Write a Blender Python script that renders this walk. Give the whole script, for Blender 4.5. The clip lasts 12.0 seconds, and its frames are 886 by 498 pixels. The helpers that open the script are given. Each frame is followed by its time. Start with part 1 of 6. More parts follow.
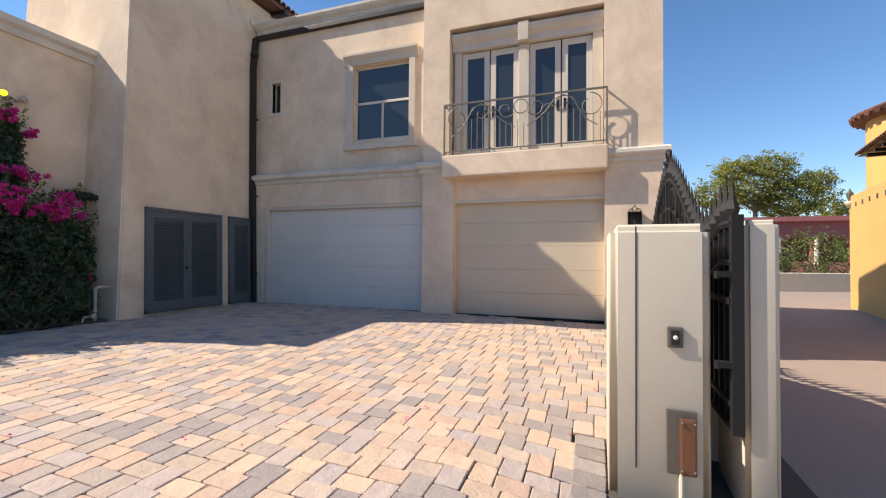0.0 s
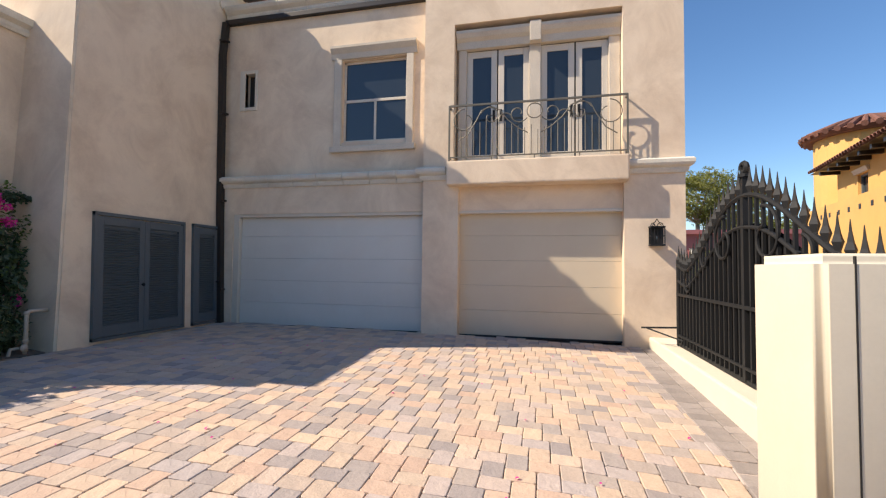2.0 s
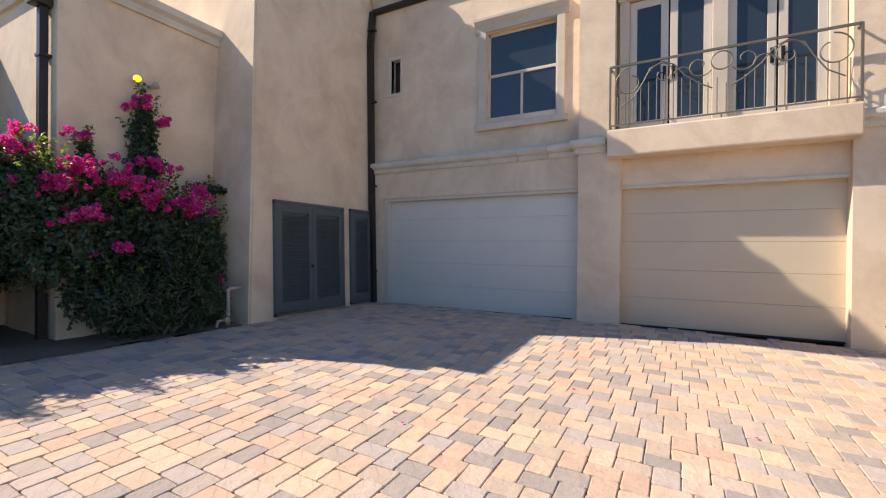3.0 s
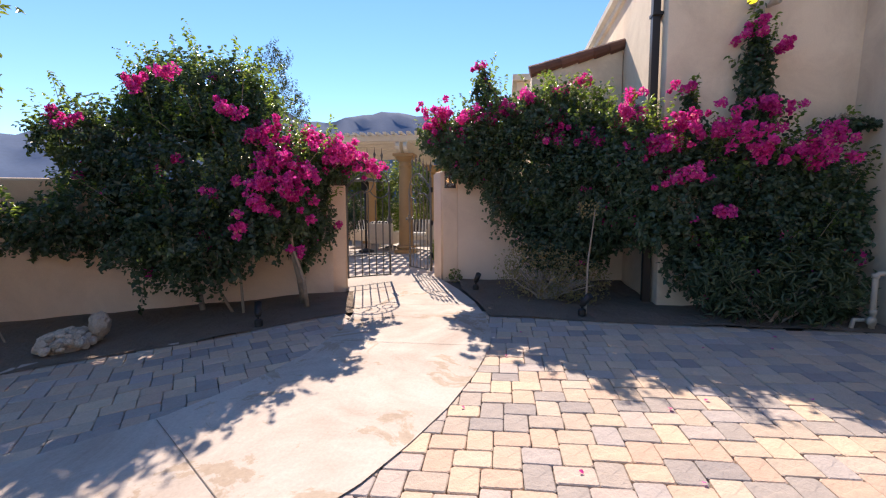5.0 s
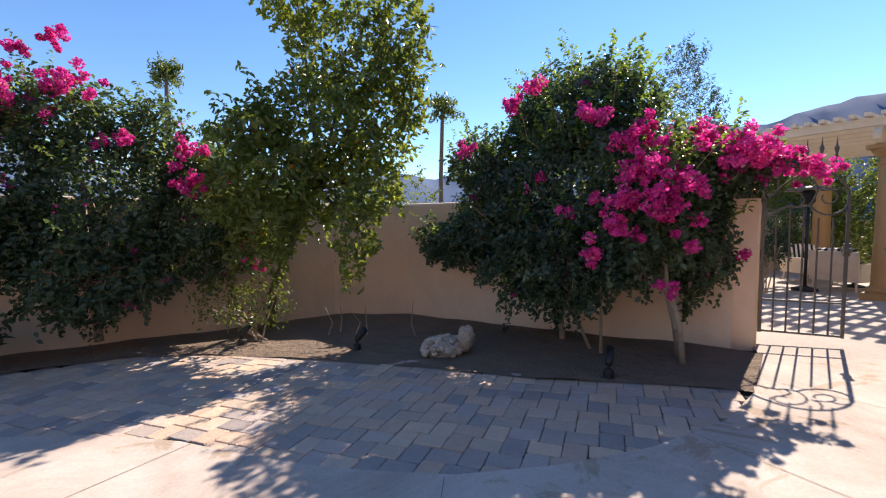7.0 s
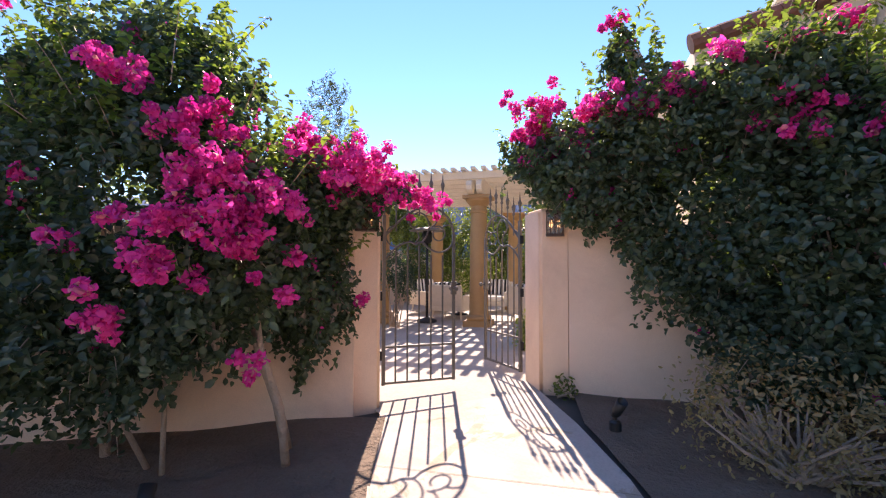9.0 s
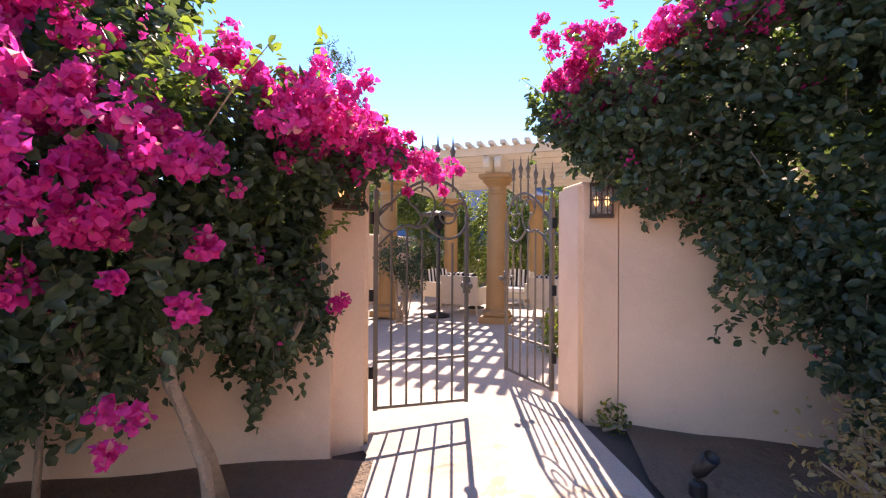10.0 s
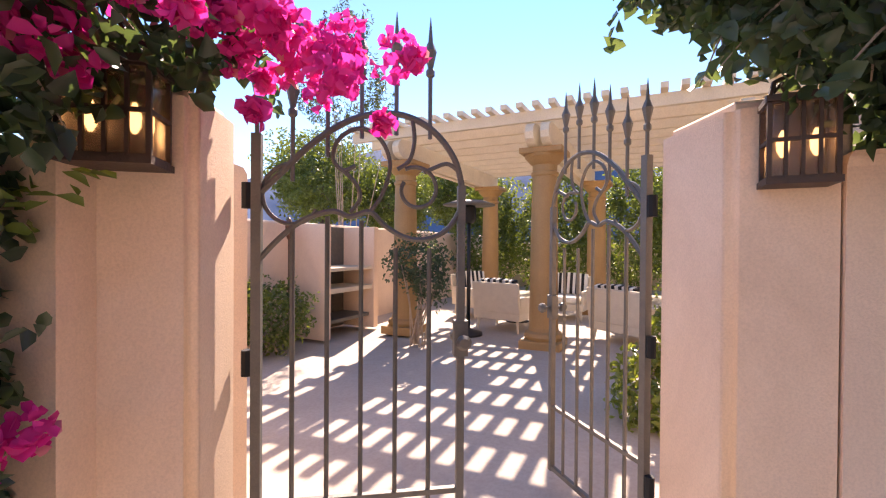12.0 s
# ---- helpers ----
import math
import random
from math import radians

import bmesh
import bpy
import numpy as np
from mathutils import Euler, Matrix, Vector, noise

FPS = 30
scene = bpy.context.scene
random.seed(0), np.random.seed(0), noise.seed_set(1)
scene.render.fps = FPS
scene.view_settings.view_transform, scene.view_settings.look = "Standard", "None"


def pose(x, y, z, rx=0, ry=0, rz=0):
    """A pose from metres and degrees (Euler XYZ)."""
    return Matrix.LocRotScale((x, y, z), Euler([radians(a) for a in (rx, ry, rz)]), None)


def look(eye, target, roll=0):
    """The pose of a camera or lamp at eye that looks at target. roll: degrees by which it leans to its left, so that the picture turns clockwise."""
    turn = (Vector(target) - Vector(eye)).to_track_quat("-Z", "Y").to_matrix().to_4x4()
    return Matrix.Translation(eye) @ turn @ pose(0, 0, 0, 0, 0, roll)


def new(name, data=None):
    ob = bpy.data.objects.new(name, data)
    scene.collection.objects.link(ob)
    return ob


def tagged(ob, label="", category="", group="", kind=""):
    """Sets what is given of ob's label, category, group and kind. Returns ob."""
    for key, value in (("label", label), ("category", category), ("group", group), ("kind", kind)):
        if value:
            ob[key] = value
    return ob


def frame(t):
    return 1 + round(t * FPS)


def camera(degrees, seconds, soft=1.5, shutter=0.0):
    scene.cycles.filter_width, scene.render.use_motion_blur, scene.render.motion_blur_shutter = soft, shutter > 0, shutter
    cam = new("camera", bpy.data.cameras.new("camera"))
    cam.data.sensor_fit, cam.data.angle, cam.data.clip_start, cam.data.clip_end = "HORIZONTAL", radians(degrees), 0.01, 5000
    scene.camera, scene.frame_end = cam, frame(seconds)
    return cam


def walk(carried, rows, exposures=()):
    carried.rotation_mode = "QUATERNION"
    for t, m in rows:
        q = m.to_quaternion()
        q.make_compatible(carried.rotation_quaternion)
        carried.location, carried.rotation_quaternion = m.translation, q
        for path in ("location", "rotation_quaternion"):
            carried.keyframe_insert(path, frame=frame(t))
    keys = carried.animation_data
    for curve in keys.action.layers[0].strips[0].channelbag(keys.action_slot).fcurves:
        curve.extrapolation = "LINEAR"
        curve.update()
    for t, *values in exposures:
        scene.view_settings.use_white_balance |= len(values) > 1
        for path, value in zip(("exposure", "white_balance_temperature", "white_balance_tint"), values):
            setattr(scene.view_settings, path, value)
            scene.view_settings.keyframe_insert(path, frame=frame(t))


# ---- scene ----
cam = camera(91.3, 12.0, soft=1.2)
PATH = [
    (0, (0.299, 0.62, 1.648), (-0.37, 2.504, 1.692), 0.5),
    (0.5, (-0.013, 0.827, 1.688), (-0.618, 2.733, 1.703), 0.5),
    (1, (-0.315, 0.959, 1.707), (-0.818, 2.894, 1.747), 0.7),
    (1.5, (-0.629, 0.998, 1.767), (-1.046, 2.953, 1.838), 0.7),
    (2, (-0.988, 1.131, 1.792), (-1.436, 3.078, 1.873), 0.7),
    (2.5, (-1.339, 1.243, 1.778), (-1.982, 3.136, 1.827), 0.6),
    (2.7, (-1.475, 1.277, 1.779), (-2.226, 3.13, 1.804), 0.6),
    (4.3, (-2.521, 1.661, 1.806), (-4.407, 2.32, 1.717), -0.1),
    (4.5, (-2.652, 1.746, 1.794), (-4.601, 2.179, 1.684), -0.1),
    (4.9, (-2.928, 1.89, 1.799), (-4.916, 1.748, 1.632), -0.1),
    (5, (-2.981, 1.9, 1.802), (-4.953, 1.624, 1.616), -0.3),
    (5.5, (-3.332, 1.83, 1.786), (-5.099, 0.922, 1.552), -0.2),
    (5.6, (-3.405, 1.813, 1.786), (-5.108, 0.793, 1.543), -0.5),
    (6, (-3.632, 1.793, 1.822), (-5.046, 0.397, 1.601), -0.1),
    (6.5, (-3.933, 1.764, 1.834), (-4.928, 0.04, 1.645), 0.1),
    (7, (-4.278, 1.674, 1.859), (-5.308, -0.037, 1.752), 0.2),
    (7.5, (-4.692, 1.581, 1.853), (-6.143, 0.206, 1.806), -0.1),
    (7.7, (-4.901, 1.542, 1.843), (-6.507, 0.351, 1.803), -0.3),
    (9.3, (-6.412, 1.058, 1.882), (-8.324, 0.476, 1.956), 0.2),
    (9.5, (-6.647, 0.995, 1.876), (-8.55, 0.383, 1.925), 0.2),
    (10, (-7.182, 0.874, 1.9), (-9.067, 0.207, 1.907), 0.3),
    (10.5, (-7.713, 0.808, 1.953), (-9.572, 0.072, 1.972), 0.5),
    (11, (-8.249, 0.685, 1.965), (-10.092, -0.091, 1.958), 0.5),
    (11.5, (-8.767, 0.601, 1.975), (-10.612, -0.17, 1.956), 0.4),
    (12, (-9.252, 0.518, 1.982), (-11.044, -0.37, 1.965), 0.4),
]
walk(cam, [(t, look(eye, target, roll)) for t, eye, target, roll in PATH],
     exposures=[(0, 0.62, 7000, 14), (2.7, 0.66, 7150, 15), (4.5, 0.86, 6900, 18), (6.5, 0.86, 6800, 17), (7.5, 1.0, 6850, 17), (9.5, 1.5, 7150, 28), (12.0, 1.66, 7550, 27)])

# ---- light ----
SUN_TO = Vector((-0.908, -0.300, 0.869)).normalized()
world = bpy.data.worlds.new("world")
scene.world = world
world.use_nodes = True
wn = world.node_tree.nodes
sky = wn.new("ShaderNodeTexSky")
sky.sky_type = "NISHITA"
sky.sun_disc = False
sky.sun_elevation = math.asin(SUN_TO.z)
sky.sun_rotation = math.atan2(SUN_TO.x, SUN_TO.y)
sky.air_density, sky.dust_density, sky.ozone_density = 1.0, 0.0, 4.5
deep = wn.new("ShaderNodeHueSaturation")
deep.inputs["Saturation"].default_value = 1.14
world.node_tree.links.new(sky.outputs[0], deep.inputs["Color"])
world.node_tree.links.new(deep.outputs[0], wn["Background"].inputs[0])
wn["Background"].inputs[1].default_value = 0.122
sun = new("sun", bpy.data.lights.new("sun", "SUN"))
sun.data.energy, sun.data.angle, sun.data.color = 4.6, radians(0.5), (1.0, 0.92, 0.80)
sun.matrix_world = look((0, 0, 30), Vector((0, 0, 30)) - SUN_TO)


# ---- materials ----
def node(nt, kind, **kw):
    n = nt.nodes.new(kind)
    for k, v in kw.items():
        n.inputs[k.replace("_", " ")].default_value = v
    return n


def mat(name, colour, rough=0.8, metal=0.0, colour2=None, scale=4.0, grain=60.0, bump=0.3, depth=0.004, amount=0.5, per_object=0.0, per_island=0.0, coat=0.0, stain=0.0, blotch=0.0, speck=0.35):
    """A surface with variation at two scales: broad patches towards colour2, fine grain, and relief."""
    m = bpy.data.materials.new(name)
    m.use_nodes = True
    nt = m.node_tree
    b = nt.nodes["Principled BSDF"]
    lk = nt.links.new
    co = nt.nodes.new("ShaderNodeTexCoord")
    colour2 = colour2 or tuple(c * 0.78 for c in colour)
    big = node(nt, "ShaderNodeTexNoise", Scale=scale, Detail=5.0, Roughness=0.6)
    lk(co.outputs["Object"], big.inputs["Vector"])
    ramp = nt.nodes.new("ShaderNodeValToRGB")
    ramp.color_ramp.elements[0].position, ramp.color_ramp.elements[1].position = 0.5 - 0.22, 0.5 + 0.22
    ramp.color_ramp.elements[0].color, ramp.color_ramp.elements[1].color = (*colour, 1), (*[c + (d - c) * amount for c, d in zip(colour, colour2)], 1)
    lk(big.outputs[0], ramp.inputs[0])
    out = ramp.outputs[0]
    fine = node(nt, "ShaderNodeTexNoise", Scale=grain, Detail=3.0, Roughness=0.7)
    lk(co.outputs["Object"], fine.inputs["Vector"])
    mixer = nt.nodes.new("ShaderNodeMix")
    mixer.data_type, mixer.blend_type = "RGBA", "MULTIPLY"
    mixer.inputs[0].default_value = speck
    grey = nt.nodes.new("ShaderNodeValToRGB")
    grey.color_ramp.elements[0].position, grey.color_ramp.elements[1].position = 0.3, 0.62
    grey.color_ramp.elements[0].color = (0.62, 0.62, 0.62, 1)
    lk(fine.outputs[0], grey.inputs[0])
    lk(out, mixer.inputs[6])
    lk(grey.outputs[0], mixer.inputs[7])
    out = mixer.outputs[2]
    if stain:
        st = node(nt, "ShaderNodeTexNoise", Scale=0.9, Detail=8.0, Roughness=0.72, Distortion=0.6)
        lk(co.outputs["Object"], st.inputs["Vector"])
        sr = nt.nodes.new("ShaderNodeValToRGB")
        sr.color_ramp.elements[0].position, sr.color_ramp.elements[1].position = 0.42, 0.66
        sr.color_ramp.elements[1].color = (*[1 - stain * k for k in (0.75, 0.9, 1.0)], 1)
        sr.color_ramp.elements[0].color = (1, 1, 1, 1)
        lk(st.outputs[0], sr.inputs[0])
        m2 = nt.nodes.new("ShaderNodeMix")
        m2.data_type, m2.blend_type = "RGBA", "MULTIPLY"
        m2.inputs[0].default_value = 1.0
        lk(out, m2.inputs[6])
        lk(sr.outputs[0], m2.inputs[7])
        out = m2.outputs[2]
    if blotch:
        bz = node(nt, "ShaderNodeTexNoise", Scale=1.5, Detail=7.0, Roughness=0.68, Distortion=0.9)
        lk(co.outputs["Object"], bz.inputs["Vector"])
        br = nt.nodes.new("ShaderNodeValToRGB")
        br.color_ramp.elements[0].position, br.color_ramp.elements[1].position = 0.565, 0.60
        br.color_ramp.elements[0].color = (1, 1, 1, 1)
        br.color_ramp.elements[1].color = (*[1 - blotch * k for k in (0.7, 0.95, 1.3)], 1)
        lk(bz.outputs[0], br.inputs[0])
        m3 = nt.nodes.new("ShaderNodeMix")
        m3.data_type, m3.blend_type = "RGBA", "MULTIPLY"
        m3.inputs[0].default_value = 1.0
        lk(out, m3.inputs[6])
        lk(br.outputs[0], m3.inputs[7])
        out = m3.outputs[2]
    if per_object or per_island:
        src = nt.nodes.new("ShaderNodeObjectInfo").outputs["Random"] if per_object else nt.nodes.new("ShaderNodeNewGeometry").outputs["Random Per Island"]
        hs = nt.nodes.new("ShaderNodeHueSaturation")
        mr = nt.nodes.new("ShaderNodeMapRange")
        k = per_object or per_island
        mr.inputs[3].default_value, mr.inputs[4].default_value = 1 - k, 1 + k
        lk(src, mr.inputs[0])
        lk(mr.outputs[0], hs.inputs["Value"])
        lk(out, hs.inputs["Color"])
        out = hs.outputs[0]
    lk(out, b.inputs["Base Color"])
    b.inputs["Roughness"].default_value, b.inputs["Metallic"].default_value = rough, metal
    b.inputs["Coat Weight"].default_value = coat
    if bump:
        bp = node(nt, "ShaderNodeBump", Strength=bump, Distance=depth)
        lk(fine.outputs[0], bp.inputs["Height"])
        bp2 = node(nt, "ShaderNodeBump", Strength=bump * 0.8, Distance=depth * 5)
        lk(big.outputs[0], bp2.inputs["Height"])
        lk(bp.outputs[0], bp2.inputs["Normal"])
        lk(bp2.outputs[0], b.inputs["Normal"])
    return m


def glass_mat(name, tint=(0.03, 0.04, 0.05)):
    m = bpy.data.materials.new(name)
    m.use_nodes = True
    b = m.node_tree.nodes["Principled BSDF"]
    b.inputs["Base Color"].default_value = (*tint, 1)
    b.inputs["Roughness"].default_value = 0.03
    b.inputs["Specular IOR Level"].default_value = 0.6
    return m


def leaf_mat(name, c1, c2, trans=0.35, rough=0.45, patch=0.7, thru=(2.6, 2.3, 0.9)):
    """Leaves: the colour varies leaf by leaf and in broad patches; light passes through them."""
    m = bpy.data.materials.new(name)
    m.use_nodes = True
    nt = m.node_tree
    lk = nt.links.new
    b = nt.nodes["Principled BSDF"]
    geo = nt.nodes.new("ShaderNodeNewGeometry")
    co = nt.nodes.new("ShaderNodeTexCoord")
    nz = node(nt, "ShaderNodeTexNoise", Scale=patch, Detail=4.0)
    lk(co.outputs["Object"], nz.inputs["Vector"])
    add = nt.nodes.new("ShaderNodeMath")
    add.operation = "MULTIPLY_ADD"
    add.inputs[1].default_value = 0.6
    lk(geo.outputs["Random Per Island"], add.inputs[0])
    half = nt.nodes.new("ShaderNodeMath")
    half.operation = "MULTIPLY_ADD"
    half.inputs[1].default_value, half.inputs[2].default_value = 1.6, -0.6
    lk(nz.outputs[0], half.inputs[0])
    lk(half.outputs[0], add.inputs[2])
    r = nt.nodes.new("ShaderNodeValToRGB")
    r.color_ramp.elements[0].color, r.color_ramp.elements[1].color = (*c1, 1), (*c2, 1)
    lk(add.outputs[0], r.inputs[0])
    lk(r.outputs[0], b.inputs["Base Color"])
    b.inputs["Roughness"].default_value = rough
    tr = nt.nodes.new("ShaderNodeBsdfTranslucent")
    glow = nt.nodes.new("ShaderNodeMix")
    glow.data_type, glow.blend_type = "RGBA", "MULTIPLY"
    glow.inputs[0].default_value = 1.0
    glow.inputs[7].default_value = (*thru, 1)
    lk(r.outputs[0], glow.inputs[6])
    lk(glow.outputs[2], tr.inputs[0])
    mx = nt.nodes.new("ShaderNodeMixShader")
    mx.inputs[0].default_value = trans
    lk(b.outputs[0], mx.inputs[1])
    lk(tr.outputs[0], mx.inputs[2])
    lk(mx.outputs[0], nt.nodes["Material Output"].inputs[0])
    return m


M_HOUSE = mat("house_stucco", (0.87, 0.71, 0.525), 0.92, colour2=(0.73, 0.585, 0.435), scale=1.2, grain=90, bump=0.5, depth=0.006, amount=0.6, stain=0.24, speck=0.2)
M_GARDEN = mat("garden_stucco", (0.86, 0.66, 0.50), 0.92, colour2=(0.76, 0.57, 0.43), scale=0.8, grain=120, bump=0.4, depth=0.004, stain=0.16)
M_CREAM = mat("cream_stucco", (0.71, 0.65, 0.52), 0.9, colour2=(0.65, 0.59, 0.46), scale=1.5, grain=50, bump=0.08, depth=0.003, stain=0.06, speck=0.08)
M_TRIM = mat("trim_stone", (0.70, 0.62, 0.50), 0.85, scale=2.5, grain=50, bump=0.3, stain=0.12)
M_COPING = mat("coping_stone", (0.74, 0.69, 0.58), 0.85, scale=2.5, grain=50, bump=0.3, stain=0.18)
M_GARAGE1 = mat("garage_door_grey", (0.74, 0.70, 0.62), 0.5, scale=1.0, grain=90, bump=0.05, amount=0.2, stain=0.05, speck=0.1)
M_GARAGE2 = mat("garage_door_tan", (0.66, 0.56, 0.41), 0.5, scale=1.0, grain=90, bump=0.05, amount=0.2, stain=0.05, speck=0.1)
M_LOUVRE = mat("blue_grey_paint", (0.105, 0.125, 0.135), 0.5, scale=3, grain=70, bump=0.1, amount=0.4)
M_IRON = mat("black_iron", (0.018, 0.019, 0.02), 0.6, scale=6, grain=90, bump=0.15, amount=0.5)
M_SHEET = mat("black_sheet", (0.018, 0.018, 0.019), 0.95, scale=6, grain=90, bump=0.1, amount=0.4)
M_SHEET.node_tree.nodes["Principled BSDF"].inputs["Specular IOR Level"].default_value = 0.05
M_IRON.node_tree.nodes["Principled BSDF"].inputs["Specular IOR Level"].default_value = 0.25
M_IRON_GREY = mat("weathered_iron", (0.12, 0.115, 0.105), 0.5, 0.3, colour2=(0.2, 0.18, 0.15), scale=14, grain=120, bump=0.25)
M_RAIL = mat("bronze_iron", (0.17, 0.155, 0.12), 0.55, 0.2, scale=12, grain=90, bump=0.2)
M_PIPE = mat("dark_bronze_gutter", (0.035, 0.028, 0.024), 0.45, 0.2, scale=3, grain=60, bump=0.1)
M_GLASS = glass_mat("window_glass")
M_FRAME = mat("cream_frame", (0.70, 0.63, 0.52), 0.6, scale=3, grain=60, bump=0.1, amount=0.3)
# near-black: painted shade behind doors, and the crack in the post
M_DARK = mat("shade_and_crack_black", (0.02, 0.018, 0.016), 0.9, bump=0)
M_CONC = mat("concrete_walk", (0.63, 0.55, 0.48), 0.9, colour2=(0.55, 0.46, 0.385), scale=2.2, grain=45, bump=0.35, depth=0.004, amount=0.8, stain=0.34, blotch=0.26)
M_PATIO = mat("patio_slab", (0.48, 0.42, 0.36), 0.9, colour2=(0.40, 0.35, 0.30), scale=1.0, grain=30, bump=0.3, depth=0.003, stain=0.15)
M_SOIL = mat("garden_soil", (0.20, 0.145, 0.105), 0.98, colour2=(0.28, 0.205, 0.15), scale=3, grain=35, bump=1.0, depth=0.03)
M_SAND = mat("paving_sand", (0.10, 0.085, 0.07), 0.95, scale=2, grain=60, bump=0.5)
M_JOINT = mat("joint_dirt", (0.26, 0.21, 0.17), 0.95, scale=6, grain=60, bump=0.3)
M_GROUND = mat("desert_ground", (0.30, 0.25, 0.19), 0.95, scale=0.5, grain=12, bump=0.5, depth=0.02)
M_ROAD = mat("road_pavers", (0.36, 0.29, 0.24), 0.9, colour2=(0.28, 0.23, 0.2), scale=1.2, grain=25, bump=0.4)
M_TILE = mat("roof_tile", (0.20, 0.085, 0.055), 0.85, colour2=(0.10, 0.05, 0.04), scale=5, grain=40, bump=0.4, per_island=0.3)
M_YELLOW = mat("yellow_stucco", (0.78, 0.45, 0.14), 0.9, colour2=(0.70, 0.41, 0.15), scale=1, grain=40, bump=0.3, stain=0.1)
M_PINK = mat("pink_stucco", (0.36, 0.13, 0.13), 0.9, scale=1, grain=30, bump=0.3)
M_BARK = mat("pale_bark", (0.47, 0.38, 0.29), 0.95, colour2=(0.28, 0.21, 0.155), scale=14, grain=60, bump=0.9, depth=0.012)
M_BARK2 = mat("brown_bark", (0.16, 0.115, 0.08), 0.95, colour2=(0.09, 0.065, 0.05), scale=14, grain=60, bump=0.9, depth=0.012)
M_ROCK = mat("pale_rock", (0.68, 0.58, 0.47), 0.95, colour2=(0.46, 0.36, 0.28), scale=9, grain=50, bump=1.0, depth=0.02, per_island=0.22)
M_COLUMN = mat("ochre_column", (0.40, 0.245, 0.10), 0.55, colour2=(0.32, 0.19, 0.075), scale=3, grain=60, bump=0.2, stain=0.15)
M_PERG = mat("pergola_paint", (0.74, 0.66, 0.52), 0.8, scale=3, grain=50, bump=0.2, stain=0.1)
M_WICKER = mat("cream_upholstery", (0.70, 0.62, 0.49), 0.9, scale=10, grain=160, bump=0.4)
M_WHITE = mat("white_cushion", (0.80, 0.77, 0.70), 0.95, scale=8, grain=150, bump=0.3, amount=0.2)
M_BLACK = mat("black_fabric", (0.02, 0.02, 0.022), 0.9, scale=8, grain=150, bump=0.3)
M_PLASTIC = mat("black_plastic", (0.02, 0.02, 0.02), 0.5, scale=8, grain=80, bump=0.1)
M_COPPER = mat("aged_copper", (0.23, 0.105, 0.055), 0.5, 0.5, colour2=(0.12, 0.09, 0.075), scale=10, grain=60, bump=0.3)
M_PVC = mat("painted_pipe", (0.55, 0.47, 0.37), 0.7, scale=6, grain=60, bump=0.15)
# blue of the distant haze is painted into this base colour
M_MOUNTAIN = mat("hazy_mountain", (0.075, 0.125, 0.22), 0.98, colour2=(0.085, 0.135, 0.225), scale=0.02, grain=0.2, bump=0)
M_LEAF_B = leaf_mat("bougainvillea_leaf", (0.030, 0.057, 0.042), (0.086, 0.135, 0.078), 0.34, 0.36)
# brighter copy of the leaf above: sunlight on the crown put into the colour
M_LEAF_SUNLIT = leaf_mat("sunlit_young_leaf", (0.07, 0.115, 0.04), (0.155, 0.23, 0.065), 0.5, 0.4, 0.9, (2.3, 2.1, 0.8))
M_LEAF_C = leaf_mat("citrus_leaf", (0.055, 0.085, 0.03), (0.18, 0.23, 0.06), 0.42, 0.28)
M_LEAF_FAR = leaf_mat("olive_leaf", (0.05, 0.08, 0.025), (0.15, 0.20, 0.06), 0.35)
M_LEAF_EUC = leaf_mat("eucalyptus_leaf", (0.10, 0.12, 0.04), (0.28, 0.30, 0.10), 0.35, 0.5, 0.25)
M_LEAF_DRY = leaf_mat("dry_leaf", (0.19, 0.16, 0.085), (0.34, 0.29, 0.165), 0.3, 0.8)
M_LEAF_GREY = leaf_mat("oleander_leaf", (0.05, 0.075, 0.035), (0.12, 0.16, 0.08), 0.2)
M_BRACT = leaf_mat("bougainvillea_bract", (0.68, 0.018, 0.26), (0.95, 0.10, 0.50), 0.5, 0.6, 2.0, (1, 1, 1))
M_BRACT_PALE = leaf_mat("faded_bract", (0.75, 0.12, 0.30), (0.85, 0.45, 0.40), 0.4, 0.6, 2.0, (1, 1, 1))
M_CITRUS = mat("ripe_orange", (0.75, 0.30, 0.02), 0.45, scale=20, grain=200, bump=0.3)


# ---- shaping helpers ----
def mesh_of(name, bm, material, smooth=False):
    bmesh.ops.recalc_face_normals(bm, faces=bm.faces)
    me = bpy.data.meshes.new(name)
    bm.to_mesh(me)
    bm.free()
    me.materials.append(material)
    if smooth:
        for p in me.polygons:
            p.use_smooth = True
    return me


def part(name, bm, material, parent=None, label="", smooth=False):
    ob = new(name, mesh_of(name, bm, material, smooth))
    if parent:
        ob.parent = parent
    if label:
        ob["label"] = label
    return ob


def thing(name, x, y, z, label, category, group="", kind="", rz=0):
    ob = new(name)
    ob.matrix_world = pose(x, y, z, 0, 0, rz)
    ob.empty_display_size = 0.1
    return tagged(ob, label, category, group, kind)


def box(bm, x0, x1, y0, y1, z0, z1, m=None, bevel=0.0):
    vs = [bm.verts.new((x, y, z)) for z in (z0, z1) for y in (y0, y1) for x in (x0, x1)]
    fs = [bm.faces.new([vs[i] for i in f]) for f in ((0, 2, 3, 1), (4, 5, 7, 6), (0, 1, 5, 4), (1, 3, 7, 5), (3, 2, 6, 7), (2, 0, 4, 6))]
    if bevel:
        es = list({e for f in fs for e in f.edges})
        r = bmesh.ops.bevel(bm, geom=es, offset=bevel, segments=2, affect="EDGES", profile=0.6)
        vs = list({v for f in r["faces"] for v in f.verts} | {v for v in vs if v.is_valid})
    if m is not None:
        for v in vs:
            v.co = m @ v.co
    return vs


